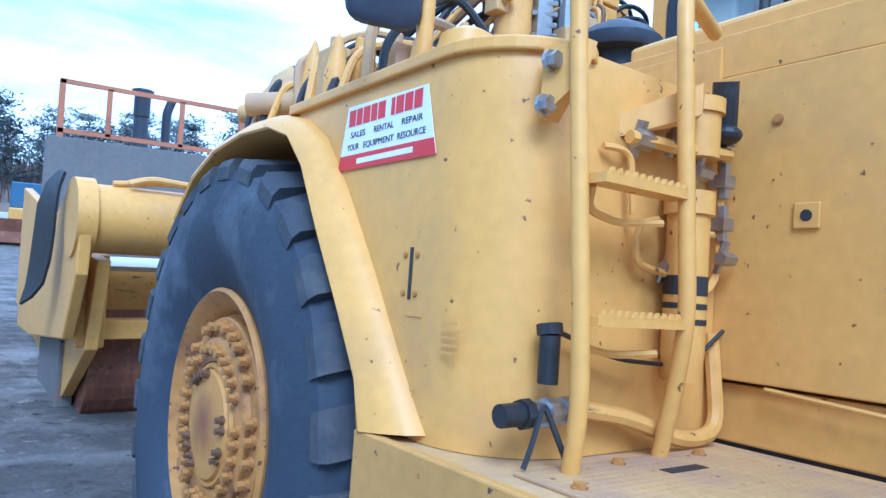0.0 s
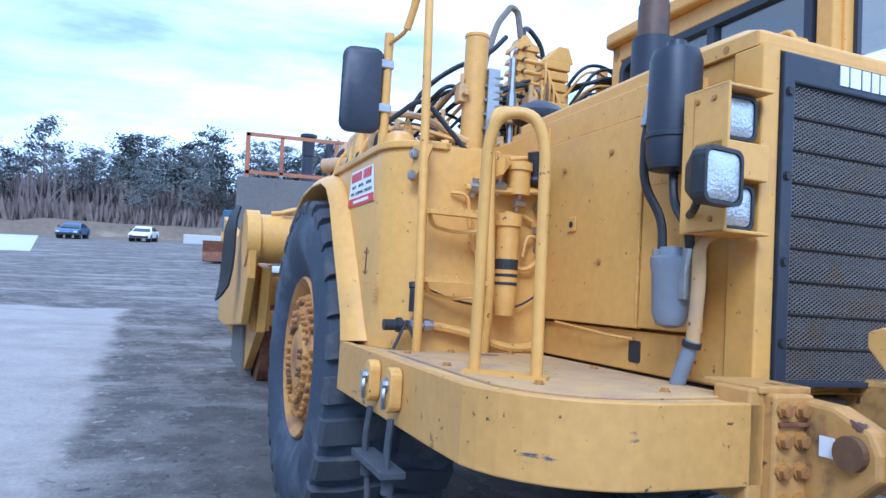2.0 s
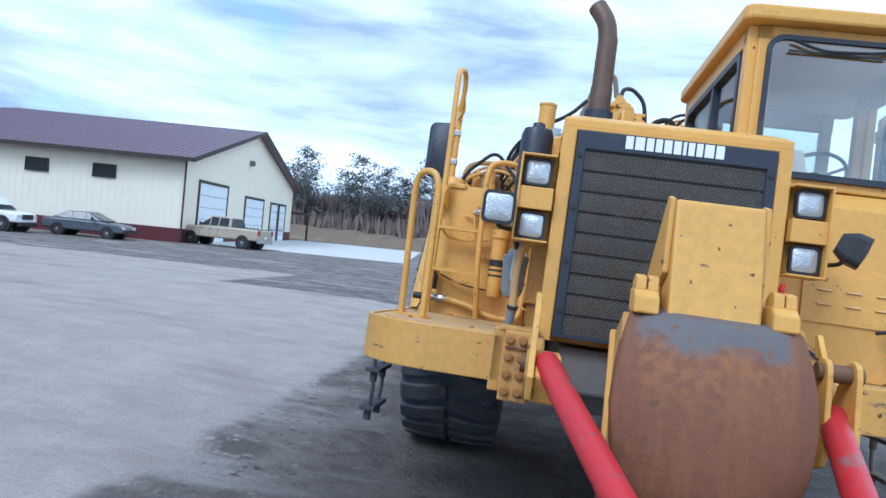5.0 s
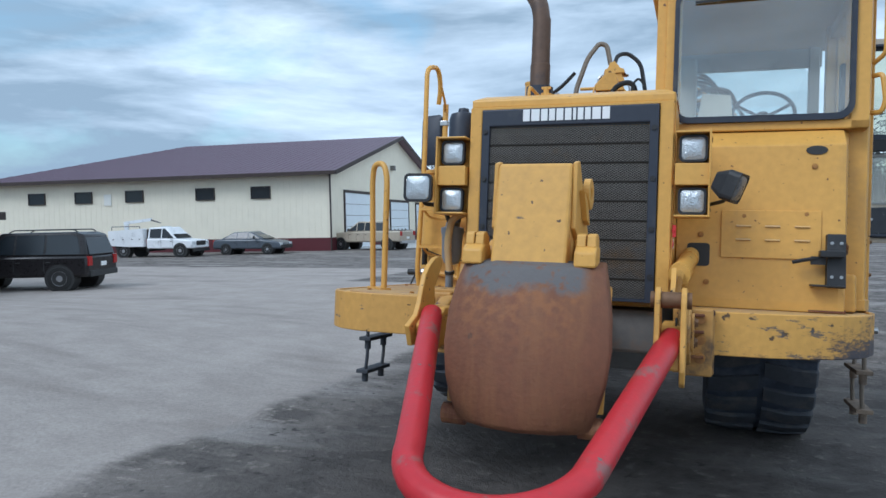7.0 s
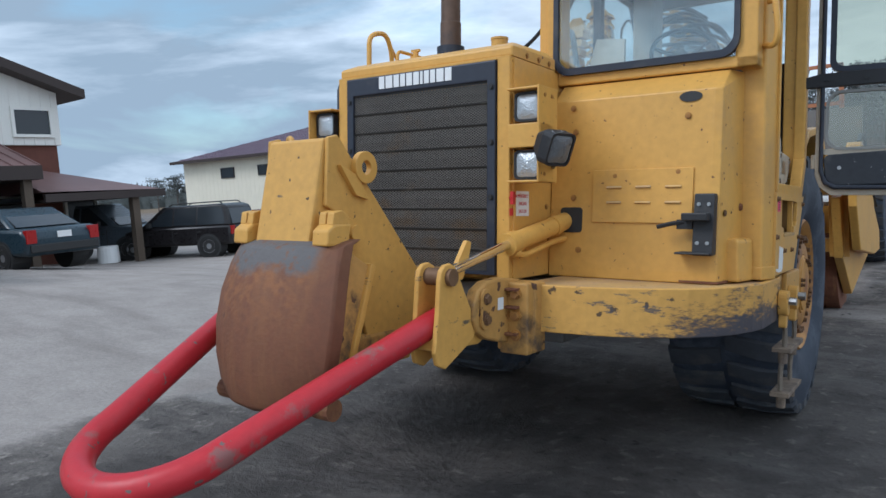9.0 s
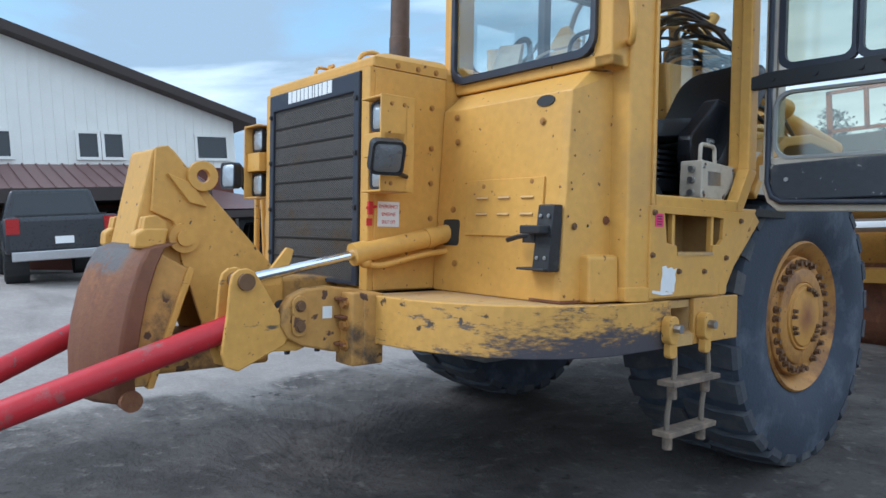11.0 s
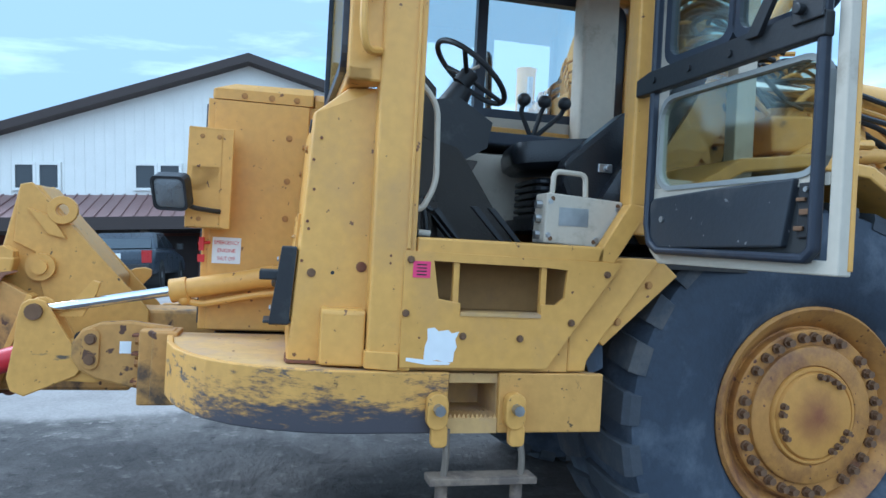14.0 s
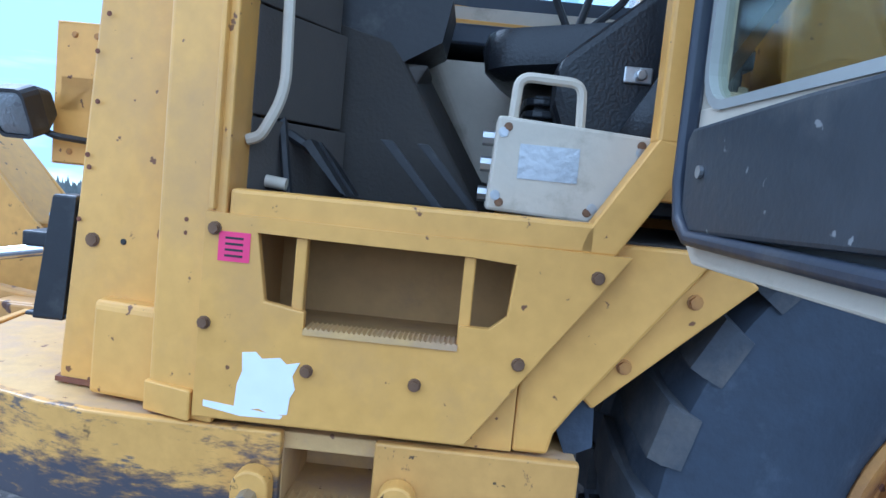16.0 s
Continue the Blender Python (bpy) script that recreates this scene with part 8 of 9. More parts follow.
def metal_hall():
    """Long cream hall with a plum roof, a gable at one end and a hip at the other."""
    c = Vector((-22.6, 37.5, 0))
    u, v = Vector((-0.992, -0.128, 0)), Vector((-0.128, 0.992, 0))
    base = Matrix(((u.x, v.x, 0, c.x), (u.y, v.y, 0, c.y), (0, 0, 1, -0.05), (0, 0, 0, 1)))
    L, W, E, P = 28.0, 31.0, 5.35, 9.15
    hall = thing("metal_hall", "long cream steel hall with burgundy wainscot and plum roof", "building", Matrix.Identity(4))

    def put(g, name, material, label="", **kw):
        g.bm.transform(base)
        return part(name, g, material, hall, label, **kw)
    g = Mesh()
    g.rings([[(0, 0, 0.95), (L, 0, 0.95), (L, W, 0.95), (0, W, 0.95)], [(0, 0, E), (L, 0, E), (L, W, E), (0, W, E)]])
    g.prism([(0, E), (W, E), (W / 2, P)], "x", 0, 0.1)
    put(g, "wall", SIDING, "cream ribbed steel walls")
    g = Mesh()
    n = 62
    for k in range(n):
        s = 0.2 + k * (L - 0.4) / n
        g.box((s, -0.012, 0.95), (s + 0.035, 0.0, E))
    for k in range(68):
        s = 0.2 + k * (W - 0.4) / 68
        top = E + (P - E) * (1 - abs(s - W / 2) / (W / 2))
        g.box((-0.012, s, 0.95), (0.0, s + 0.035, top))
    put(g, "siding_rib", SIDING)
    g = Mesh().box((-0.04, -0.04, 0), (L, 0.0, 0.96))
    g.box((-0.04, -0.04, 0), (0.0, W, 0.96))
    put(g, "wainscot", WINE, "burgundy wainscot")
    o = 0.7
    g = Mesh()
    hipx = L - 7.5
    A, B, C, D = (-o, -o, E - 0.15), (L + o, -o, E - 0.15), (L + o, W + o, E - 0.15), (-o, W + o, E - 0.15)
    r0, r1 = (-o, W / 2, P + 0.05), (hipx, W / 2, P + 0.05)
    for loop in ((A, B, r1, r0), (C, D, r0, r1), (B, C, r1)):
        vs = [g.bm.verts.new(p) for p in loop]
        ws = [g.bm.verts.new((p[0], p[1], p[2] + 0.14)) for p in loop]
        g.bm.faces.new(vs), g.bm.faces.new(ws[::-1])
        for i in range(len(vs)):
            j = (i + 1) % len(vs)
            g.bm.faces.new((vs[j], vs[i], ws[i], ws[j]))
    roof = put(g, "roof", PLUM, "plum standing-seam roof")
    g = Mesh()
    for k in range(60):
        x = -o + k * (L + 2 * o) / 60
        kx = 1.0 if x < hipx else max(0.05, (L + o - x) / (L + o - hipx))
        y1, z1 = -o + (W / 2 + o) * kx, E - 0.01 + (P + 0.2 - E) * kx
        g.hull([(x + dx, y, z + dz) for dx in (0, 0.04) for y, z in ((-o, E - 0.01), (y1, z1)) for dz in (0, 0.025)])
    g.bm.transform(base)
    part("roof_seam", g, PLUM, roof)
    g = Mesh().box((-o, -o - 0.14, E - 0.22), (L + o, -o, E + 0.02))
    put(g, "gutter", TRIMB, "dark gutter")
    g = Mesh()
    for s in (-1, 1):
        y0, y1 = (W / 2 + s * (W / 2 + o)), W / 2
        g.hull([(x, y, z) for x in (-o - 0.05, -o) for y, z in ((y0, E - 0.25), (y1, P - 0.08), (y0, E + 0.05), (y1, P + 0.22))])
    put(g, "gable_trim", TRIMB, "dark gable trim")
    g = Mesh().box((-0.09, -0.09, 0), (0.0, 0.0, E))
    put(g, "downpipe", TRIMB)
    for s in (5.0, 9.2, 14.8, 19.0, 23.0):
        window(hall, base @ Matrix.Translation((s, -0.03, 4.1)), 1.45, 0.85, frame_mat=TRIMB, bar=0.05)
    g = Mesh().box((16.7, -0.06, 3.5), (17.3, 0, 4.3))
    put(g, "vent", WHITES)
    for s0, s1, h in ((2.7, 8.6, 4.05), (13.6, 19.2, 3.6), (22.0, 24.6, 3.5), (25.4, 27.9, 3.5)):
        g = Mesh().box((-0.05, s0, 0), (0.02, s1, h))
        d = put(g, "overhead_door", DOORW, "white overhead door")
        g = Mesh()
        frame_prism(g, [(s0 - 0.2, 0), (s1 + 0.2, 0), (s1 + 0.2, h + 0.2), (s0 - 0.2, h + 0.2)], [(s0, 0.0), (s1, 0.0), (s1, h), (s0, h)], "x", -0.09, 0.0)
        g.bm.transform(base)
        part("door_frame", g, TRIMB, d)
        g = Mesh()
        for k in range(1, 5):
            g.box((-0.058, s0, h * k / 5), (-0.05, s1, h * k / 5 + 0.03))
        for k in range(4):
            a = s0 + (s1 - s0) * (0.15 + 0.2 * k)
            g.box((-0.062, a, 0.95), (-0.05, a + (s1 - s0) * 0.08, 1.25))
        g.bm.transform(base)
        part("door_seam", g, GREYW if h > 3.55 else TRIMB, d)
    g = Mesh().box((-1.2, W + 0.5, 2.9), (4, W + 5, 3.15))
    g.box((-1.0, W + 4.6, 0), (-0.8, W + 4.8, 3.0))
    put(g, "lean_to", TRIMB, "small lean-to roof")
    g = Mesh().box((-0.35, 13.9, 6.3), (0.0, 14.4, 6.7))
    put(g, "wall_lamp", GREYW)
    g = Mesh().box((-14, 2, 0.0), (0, W + 4, 0.09))
    g.bm.transform(base)
    part("concrete_apron", g, CONC, hall, "pale concrete apron")


metal_hall()


def workshop():
    """White gabled workshop with a brown porch roof, brick base and upper windows."""
    shop = thing("workshop", "white gabled workshop with brown porch roof and brick base", "building", Matrix.Identity(4))
    X, Z0 = -20.0, 0.75
    Y0, Y1, PY, E, P = -8.9, 8.2, -0.35, 5.6, 8.42
    g = Mesh().prism([(Y0, 4.0), (Y1, 4.0), (Y1, E), (PY, P), (Y0, E)], "x", X - 26, X)
    part("wall", g, WHITES, shop, "white ribbed gable wall")
    g = Mesh()
    k = Y0 + 0.1
    while k < Y1:
        top = E + (P - E) * (1 - abs(k - PY) / (PY - Y0 if k < PY else Y1 - PY))
        g.box((X, k, 4.0), (X + 0.025, k + 0.05, top - 0.05))
        k += 0.30
    part("siding_rib", g, WHITES, shop)
    g = Mesh().box((X - 26, Y0 + 0.1, 0.2), (X - 0.1, Y1 - 0.1, 4.0))
    part("brick_wall", g, BRICK, shop, "dark brick ground floor")
    g = Mesh()
    for a, b in (((Y0 - 0.6, E - 0.20), (PY, P)), ((PY, P), (Y1 + 0.6, E - 0.20))):
        g.hull([(x, p[0], p[1] + dz) for x in (X - 26.5, X + 0.6) for p in (a, b) for dz in (0.0, 0.28)])
    part("roof", g, TRIMB, shop, "dark brown gable roof edge")
    g = Mesh()
    YE = 6.2
    g.hull([(X - 3, Y0 - 1, 3.9), (X - 3, YE, 3.9), (X, Y0 - 1, 4.05), (X, YE, 4.05), (X + 2.6, Y0 - 1, 3.15), (X + 2.6, YE, 3.15), (X, Y0 - 1, 4.1), (X, YE, 4.1), (X + 2.6, Y0 - 1, 3.22), (X + 2.6, YE, 3.22)])
    g.hull([(X - 6, YE, 2.5), (X - 6, YE, 3.35), (X, YE, 3.2), (X, 7.2, 3.2), (X, YE, 3.28), (X, 7.2, 3.28), (X + 2.6, YE, 2.5), (X + 2.6, 9.75, 2.445), (X - 6, 9.75, 2.445), (X - 4, 7.6, 3.35)])
    porch = part("porch_roof", g, BROWNR, shop, "brown steel porch roof")
    g = Mesh()
    k = Y0 - 1
    while k < 6.2:
        g.hull([(x, k + dy, z + dz) for dy in (0, 0.04) for x, z in ((X, 4.10), (X + 2.6, 3.22)) for dz in (0, 0.04)])
        k += 0.35
    part("roof_rib", g, BROWNR, porch)
    g = Mesh().box((X + 2.6, Y0 - 1, 2.85), (X + 2.75, YE, 3.22))
    g.box((X - 3, Y0 - 1, 2.85), (X + 2.6, YE, 2.93))
    part("fascia", g, TRIMB, shop, "dark brown fascia and soffit")
    g = Mesh().box((X + 2.6, YE + 0.01, 2.22), (X + 2.72, 9.75, 2.44))
    g.box((X - 6, 9.75, 2.22), (X + 2.72, 9.85, 2.44)), g.box((X - 6, YE + 0.01, 2.22), (X + 2.6, 9.75, 2.28))
    part("fascia", g, TRIMB, shop, "dark brown fascia and soffit")
    k = Y0 - 0.6
    while k < 10:
        g = Mesh().box((X + 2.36, k, 0.2), (X + 2.58, k + 0.22, 2.9 if k < 6 else 2.24))
        part("porch_post", g, POSTW, shop)
        k += 3.05
    face = Matrix(((0, -1, 0, X), (1, 0, 0, 0), (0, 0, 1, 0), (0, 0, 0, 1)))
    for a, b in ((-8.7, -8.05), (-7.45, -6.91), (-6.76, -6.2), (-3.95, -3.35), (-3.2, -2.6), (-2.3, -1.6), (-1.4, 0.5), (0.75, 1.42), (3.2, 3.77), (3.93, 4.5), (6.85, 7.9)):
        window(shop, face @ Matrix.Translation(((a + b) / 2, -0.02, 4.68)), b - a + 0.14, 0.90)
    for y in (-8.6, -7.4, -4.8, -3.6, -1.2, 1.6, 2.8, 5.2, 6.4, 8.6):
        window(shop, face @ Matrix.Translation((y, 0.07, 1.95)), 1.05, 1.15)
    for y in (-2.6, 4.0):
        g = Mesh().box((X - 0.11, y - 0.5, 0.6), (X - 0.04, y + 0.5, 2.75))
        part("door", g, TRIMB, shop, "dark entrance door")
    g = Mesh().box((X, PY - 0.25, 7.35), (X + 0.2, PY + 0.25, 7.6))
    part("wall_lamp", g, GREYW, shop)
    g = Mesh().box((X, -1.0, 6.1), (X + 0.08, -0.75, 6.3))
    part("vent", g, GREYW, shop)


workshop()

# ---- vehicles ----
TYRE = mat("car_tyre", (0.02, 0.02, 0.02), 0.8, vary=0.2)
ALLOY = mat("wheel_metal", (0.45, 0.45, 0.46), 0.35, 0.8, vary=0.1)
TAILR = mat("tail_lamp", (0.35, 0.01, 0.01), 0.3, vary=0.05, bump=0)
CLEARL = mat("lamp_glass", (0.6, 0.62, 0.63), 0.2, vary=0.05, bump=0)


def clip_x(poly, x, side):
    """The part of a flat outline with x above (side 1) or below (side -1) a value."""
    out = []
    for p, q in zip(poly, poly[1:] + poly[:1]):
        a, b = side * (p[0] - x) >= 0, side * (q[0] - x) >= 0
        if a:
            out.append(p)
        if a != b:
            t = (x - p[0]) / (q[0] - p[0])
            out.append((x, p[1] + (q[1] - p[1]) * t))
    return out


def vehicle(name, label, category, x, y, yaw, colour, body, cabin, wheels, width=1.85, wr=0.36, gloss=0.3, extra=None):
    """A vehicle facing +x before it is turned: a lower body outline, a cabin outline (both x, z), and its axles."""
    paint = mat(name + "_paint", colour, gloss, vary=0.06, dirt=tuple(0.6 * c + 0.03 for c in colour), dscale=2, bump=0)
    ob = thing(name, label, category, pose(x, y, lot(x, y), 0, 0, yaw))
    h = width / 2
    g = Mesh()
    g.prism(body, "y", -h, h)
    body_ob = part("body", g, paint, ob, bevel=0.09, smooth=True)
    if cabin:
        g = Mesh()
        n = len(cabin)
        zmin, zmax = min(p[1] for p in cabin), max(p[1] for p in cabin)
        def inset(p):
            return h - 0.04 - 0.20 * (p[1] - zmin) / (zmax - zmin)
        g.rings([[(px, -inset((px, pz)), pz) for px, pz in cabin], [(px, inset((px, pz)), pz) for px, pz in cabin]])
        cab = part("cabin", g, paint, ob, bevel=0.06, smooth=True)
        cx = sum(p[0] for p in cabin) / n
        k = 0.86
        shr = [(cx + (px - cx) * k, zmin + 0.06 + (pz - zmin) * 0.80) for px, pz in cabin]
        xa, xb = min(p[0] for p in shr), max(p[0] for p in shr)
        cuts = [xa] + [xa + (xb - xa) * f for f in ((0.36, 0.66) if xb - xa > 2.0 else (0.5,))] + [xb]
        for u, v in zip(cuts, cuts[1:]):
            pane = clip_x(clip_x(shr, u + 0.035, 1), v - 0.035, -1)
            for s in (-1, 1):
                g = Mesh().rings([[(px, s * (inset((px, pz)) + e), pz) for px, pz in pane] for e in (-0.03, 0.006)])
                part("side_window", g, DGLASS_SOLID, cab)
        for u in cuts[1:-1] + [xb - 0.05]:
            for s in (-1, 1):
                part("door_seam", Mesh().box((u - 0.008, s * h - 0.004, min(p[1] for p in body) + 0.12), (u + 0.008, s * h + 0.004, zmin - 0.07)), INK, body_ob)
                part("door_handle", Mesh().box((u - 0.20, s * h - 0.02, zmin - 0.20), (u - 0.06, s * h + 0.02, zmin - 0.165)), INK, body_ob, bevel=0.008)
        g = Mesh()
        wide = [(cx + (px - cx) * (1 + 0.02 / max(0.3, abs(px - cx))), zmin + 0.05 + (pz - zmin) * 0.80) for px, pz in cabin]
        g.rings([[(px, -inset((px, pz)) * 0.86, pz) for px, pz in wide], [(px, inset((px, pz)) * 0.86, pz) for px, pz in wide]])
        part("end_glass", g, DGLASS_SOLID, cab)
    for wx in wheels:
        for s in (-1, 1):
            g = Mesh().lathe([(-0.12 * s, wr * 0.6), (-0.12 * s, wr * 0.93), (-0.08 * s, wr), (0.08 * s, wr), (0.115 * s, wr * 0.93), (0.12 * s, wr * 0.62), (0.10 * s, wr * 0.6)], (wx, s * (h - 0.10), wr), "y", 24)
            t = part("wheel", g, TYRE, ob, smooth=True)
            g = Mesh().lathe([(0.07 * s, wr * 0.62), (0.105 * s, wr * 0.60), (0.09 * s, wr * 0.45), (0.11 * s, wr * 0.15), (0.11 * s, 0.001)], (wx, s * (h - 0.10), wr), "y", 16)
            part("rim", g, ALLOY, t, smooth=True)
            g = Mesh().lathe([(-0.30 * s, wr * 1.16), (0.103 * s, wr * 1.16)], (wx, s * (h - 0.10), wr), "y", 20)
            part("wheel_well", g, INK, ob)
    xf, xb = max(p[0] for p in body), min(p[0] for p in body)
    zt = max(p[1] for p in body)
    for s in (-1, 1):
        g = Mesh().box((xb - 0.02, s * (h - 0.16) - 0.10, zt - 0.34), (xb + 0.10, s * (h - 0.16) + 0.12, zt - 0.05))
        part("tail_lamp", g, TAILR, ob)
        g = Mesh().box((xf - 0.14, s * (h - 0.22) - 0.14, zt - 0.42), (xf - 0.02, s * (h - 0.22) + 0.16, zt - 0.24))
        part("headlamp", g, CLEARL, ob)
        g = Mesh().box((xf - 1.75, s * (h + 0.12) - 0.07, zt + 0.02), (xf - 1.65, s * (h + 0.12) + 0.07, zt + 0.18))
        part("door_mirror", g, INK, ob)
    g = Mesh().box((xb - 0.05, -h + 0.1, 0.42), (xb + 0.1, h - 0.1, 0.60))
    part("rear_bumper", g, ALLOY if "pickup" in name else INK, ob, bevel=0.02)
    g = Mesh().box((xf - 0.06, -h + 0.1, 0.38), (xf + 0.05, h - 0.1, 0.58))
    part("front_bumper", g, INK, ob, bevel=0.02)
    g = Mesh().box((xb - 0.03, -0.16, 0.72), (xb - 0.005, 0.16, 0.86))
    part("plate", g, WHITE, ob)
    if extra:
        extra(ob, paint)
    return ob


CAR = [(-2.3, 0.35), (-2.3, 0.80), (-2.15, 0.95), (-1.2, 0.97), (0.9, 0.95), (2.0, 0.82), (2.25, 0.68), (2.3, 0.35)]
CARTOP = [(-1.75, 0.94), (-0.95, 1.40), (0.2, 1.43), (1.15, 0.94)]
SUVB = [(-2.35, 0.42), (-2.35, 1.08), (1.0, 1.10), (2.15, 1.02), (2.3, 0.85), (2.32, 0.42)]
SUVT = [(-2.32, 1.06), (-2.15, 1.72), (-1.9, 1.80), (0.30, 1.80), (1.15, 1.08)]
PUB = [(-2.9, 0.55), (-2.9, 1.25), (-0.95, 1.27), (1.3, 1.22), (2.6, 1.14), (2.8, 0.95), (2.8, 0.5)]
PUT = [(-0.95, 1.24), (-0.85, 1.88), (0.55, 1.90), (1.45, 1.22)]


def bed(ob, paint):
    g = Mesh().box((-2.80, -0.78, 1.10), (-1.05, 0.78, 1.285))
    part("cargo_bed", g, INK, ob)


def service(ob, paint):
    part("chassis", Mesh().box((-3.3, -0.45, 0.55), (2.6, 0.45, 0.80)), INK, ob)
    g = Mesh().box((-3.3, -0.8, 0.80), (-0.55, 0.8, 1.15))
    bx = part("service_body", g, paint, ob, "white service body with lockers", bevel=0.02)
    for s in (-1, 1):
        part("locker", Mesh().hull([(x, s * y, z) for y in (0.78, 1.20) for x, z in ((-3.3, 0.85), (-2.75, 0.85), (-2.7, 1.1), (-1.7, 1.1), (-1.65, 0.75), (-0.55, 0.75), (-0.55, 2.0), (-3.3, 1.85))]), paint, bx, bevel=0.02)
        for a, b in ((-3.22, -2.55), (-2.45, -1.78), (-1.68, -1.15), (-1.08, -0.6)):
            part("locker_door", Mesh().box((a, s * 1.205 - 0.008, 1.16), (b, s * 1.205 + 0.008, 1.80)), paint, bx, bevel=0.01)
            part("locker_handle", Mesh().box(((a + b) / 2 - 0.05, s * 1.218 - 0.008, 1.24), ((a + b) / 2 + 0.05, s * 1.218 + 0.008, 1.30)), INK, bx)
    part("crane_post", Mesh().cyl((-2.9, 0.3, 1.8), (-2.9, 0.3, 2.35), 0.16, 14), paint, ob, smooth=True)
    g = Mesh().hull([(x, y, z) for y in (0.18, 0.42) for x, z in ((-3.05, 2.30), (-3.05, 2.50), (-0.9, 2.72), (-0.9, 2.52))])
    boom = part("crane_boom", g, paint, ob, "folded white crane boom", bevel=0.02)
    part("boom_tip", Mesh().hull([(x, y, z) for y in (0.22, 0.38) for x, z in ((-1.0, 2.55), (-1.0, 2.66), (-0.2, 2.40), (-0.2, 2.34))]), GREYW, boom, bevel=0.01)
    part("ladder_rack", Mesh().tube([(-3.2, -0.9, 1.9), (-3.2, -0.9, 2.15), (-1.0, -0.9, 2.15), (-1.0, -0.9, 1.9)], 0.03, 6, 0.05), GREYW, ob)
    part("welder", Mesh().box((-1.7, -0.6, 1.15), (-0.7, 0.1, 1.95)), GREYW, ob, bevel=0.03)
    part("grille", Mesh().box((3.085, -0.55, 0.80), (3.12, 0.55, 1.10)), INK, ob)
    part("light_bar", Mesh().box((0.35, -0.5, 2.07), (0.55, 0.5, 2.13)), CLEARL, ob, bevel=0.02)


def roof_rack(ob, paint):
    for s in (-0.55, 0.55):
        g = Mesh().tube([(-1.9, s, 1.80), (-1.8, s, 1.88), (0.0, s, 1.88), (0.15, s, 1.80)], 0.02, 6, 0.05)
        part("roof_rail", g, INK, ob)


vehicle("pickup_truck", "beige crew-cab pickup parked by the hall", "truck", -20.4, 39.1, 172, (0.42, 0.36, 0.28), PUB, PUT, (-1.85, 1.85), 1.95, 0.40, extra=bed)
vehicle("sedan_car", "grey-blue sedan parked by the hall", "car", -26.1, 33.7, 8, (0.085, 0.10, 0.12), CAR, CARTOP, (-1.4, 1.4), 1.8, 0.33)
truck = vehicle("service_truck", "white service truck with crane and lockers", "truck", -30.6, 30.6, 8, (0.78, 0.79, 0.80), [(-0.4, 0.6), (-0.4, 1.30), (1.6, 1.28), (3.0, 1.15), (3.1, 0.6)], [(-0.35, 1.28), (-0.3, 2.05), (1.0, 2.08), (1.85, 1.26)], (-2.2, 2.15), 2.2, 0.46, extra=service)
truck.scale = (0.88, 0.88, 0.88)
suv = vehicle("dark_suv", "black boxy sport utility vehicle on the lot", "car", -17.15, 10.31, 200, (0.014, 0.012, 0.013), SUVB, SUVT, (-1.5, 1.45), 1.88, 0.38, extra=roof_rack)
suv.scale = (0.92, 0.92, 0.88)
vehicle("dark_pickup_truck", "dark grey pickup seen from behind", "truck", -14.2, 1.2, 174, (0.035, 0.037, 0.042), PUB, PUT, (-1.85, 1.85), 1.98, 0.42, extra=bed)
vehicle("blue_pickup_truck", "slate pickup parked by the porch", "truck", -18.6, 4.4, 176, (0.06, 0.07, 0.085), PUB, PUT, (-1.85, 1.85), 1.98, 0.42, extra=bed)
vehicle("dark_sedan_car", "dark sedan beside the workshop", "car", -15.6, -3.2, 178, (0.03, 0.04, 0.055), CAR, CARTOP, (-1.4, 1.4), 1.8, 0.33)
vehicle("teal_car", "dark teal car by the porch", "car", -15.9, 4.5, 186, (0.02, 0.04, 0.055), CAR, CARTOP, (-1.4, 1.4), 1.8, 0.33)
vehicle("porch_car", "grey car in the shade of the porch", "car", -20.0, 9.2, 25, (0.06, 0.075, 0.09), SUVB, SUVT, (-1.5, 1.45), 1.85, 0.36)
vehicle("white_car", "white sedan far across the lot", "car", -4.0, 70.0, 260, (0.75, 0.75, 0.75), CAR, CARTOP, (-1.4, 1.4), 1.85, 0.34)
vehicle("blue_car", "small blue car far across the lot", "car", -9.9, 70.0, 262, (0.05, 0.11, 0.22), CAR, CARTOP, (-1.4, 1.4), 1.85, 0.34)

g = Mesh().box((-0.5, 70, 0.0), (4.5, 71, 0.9))
tagged(part("concrete_block", g, CONC, None, bevel=0.05), "row of pale concrete blocks across the lot", "barrier")


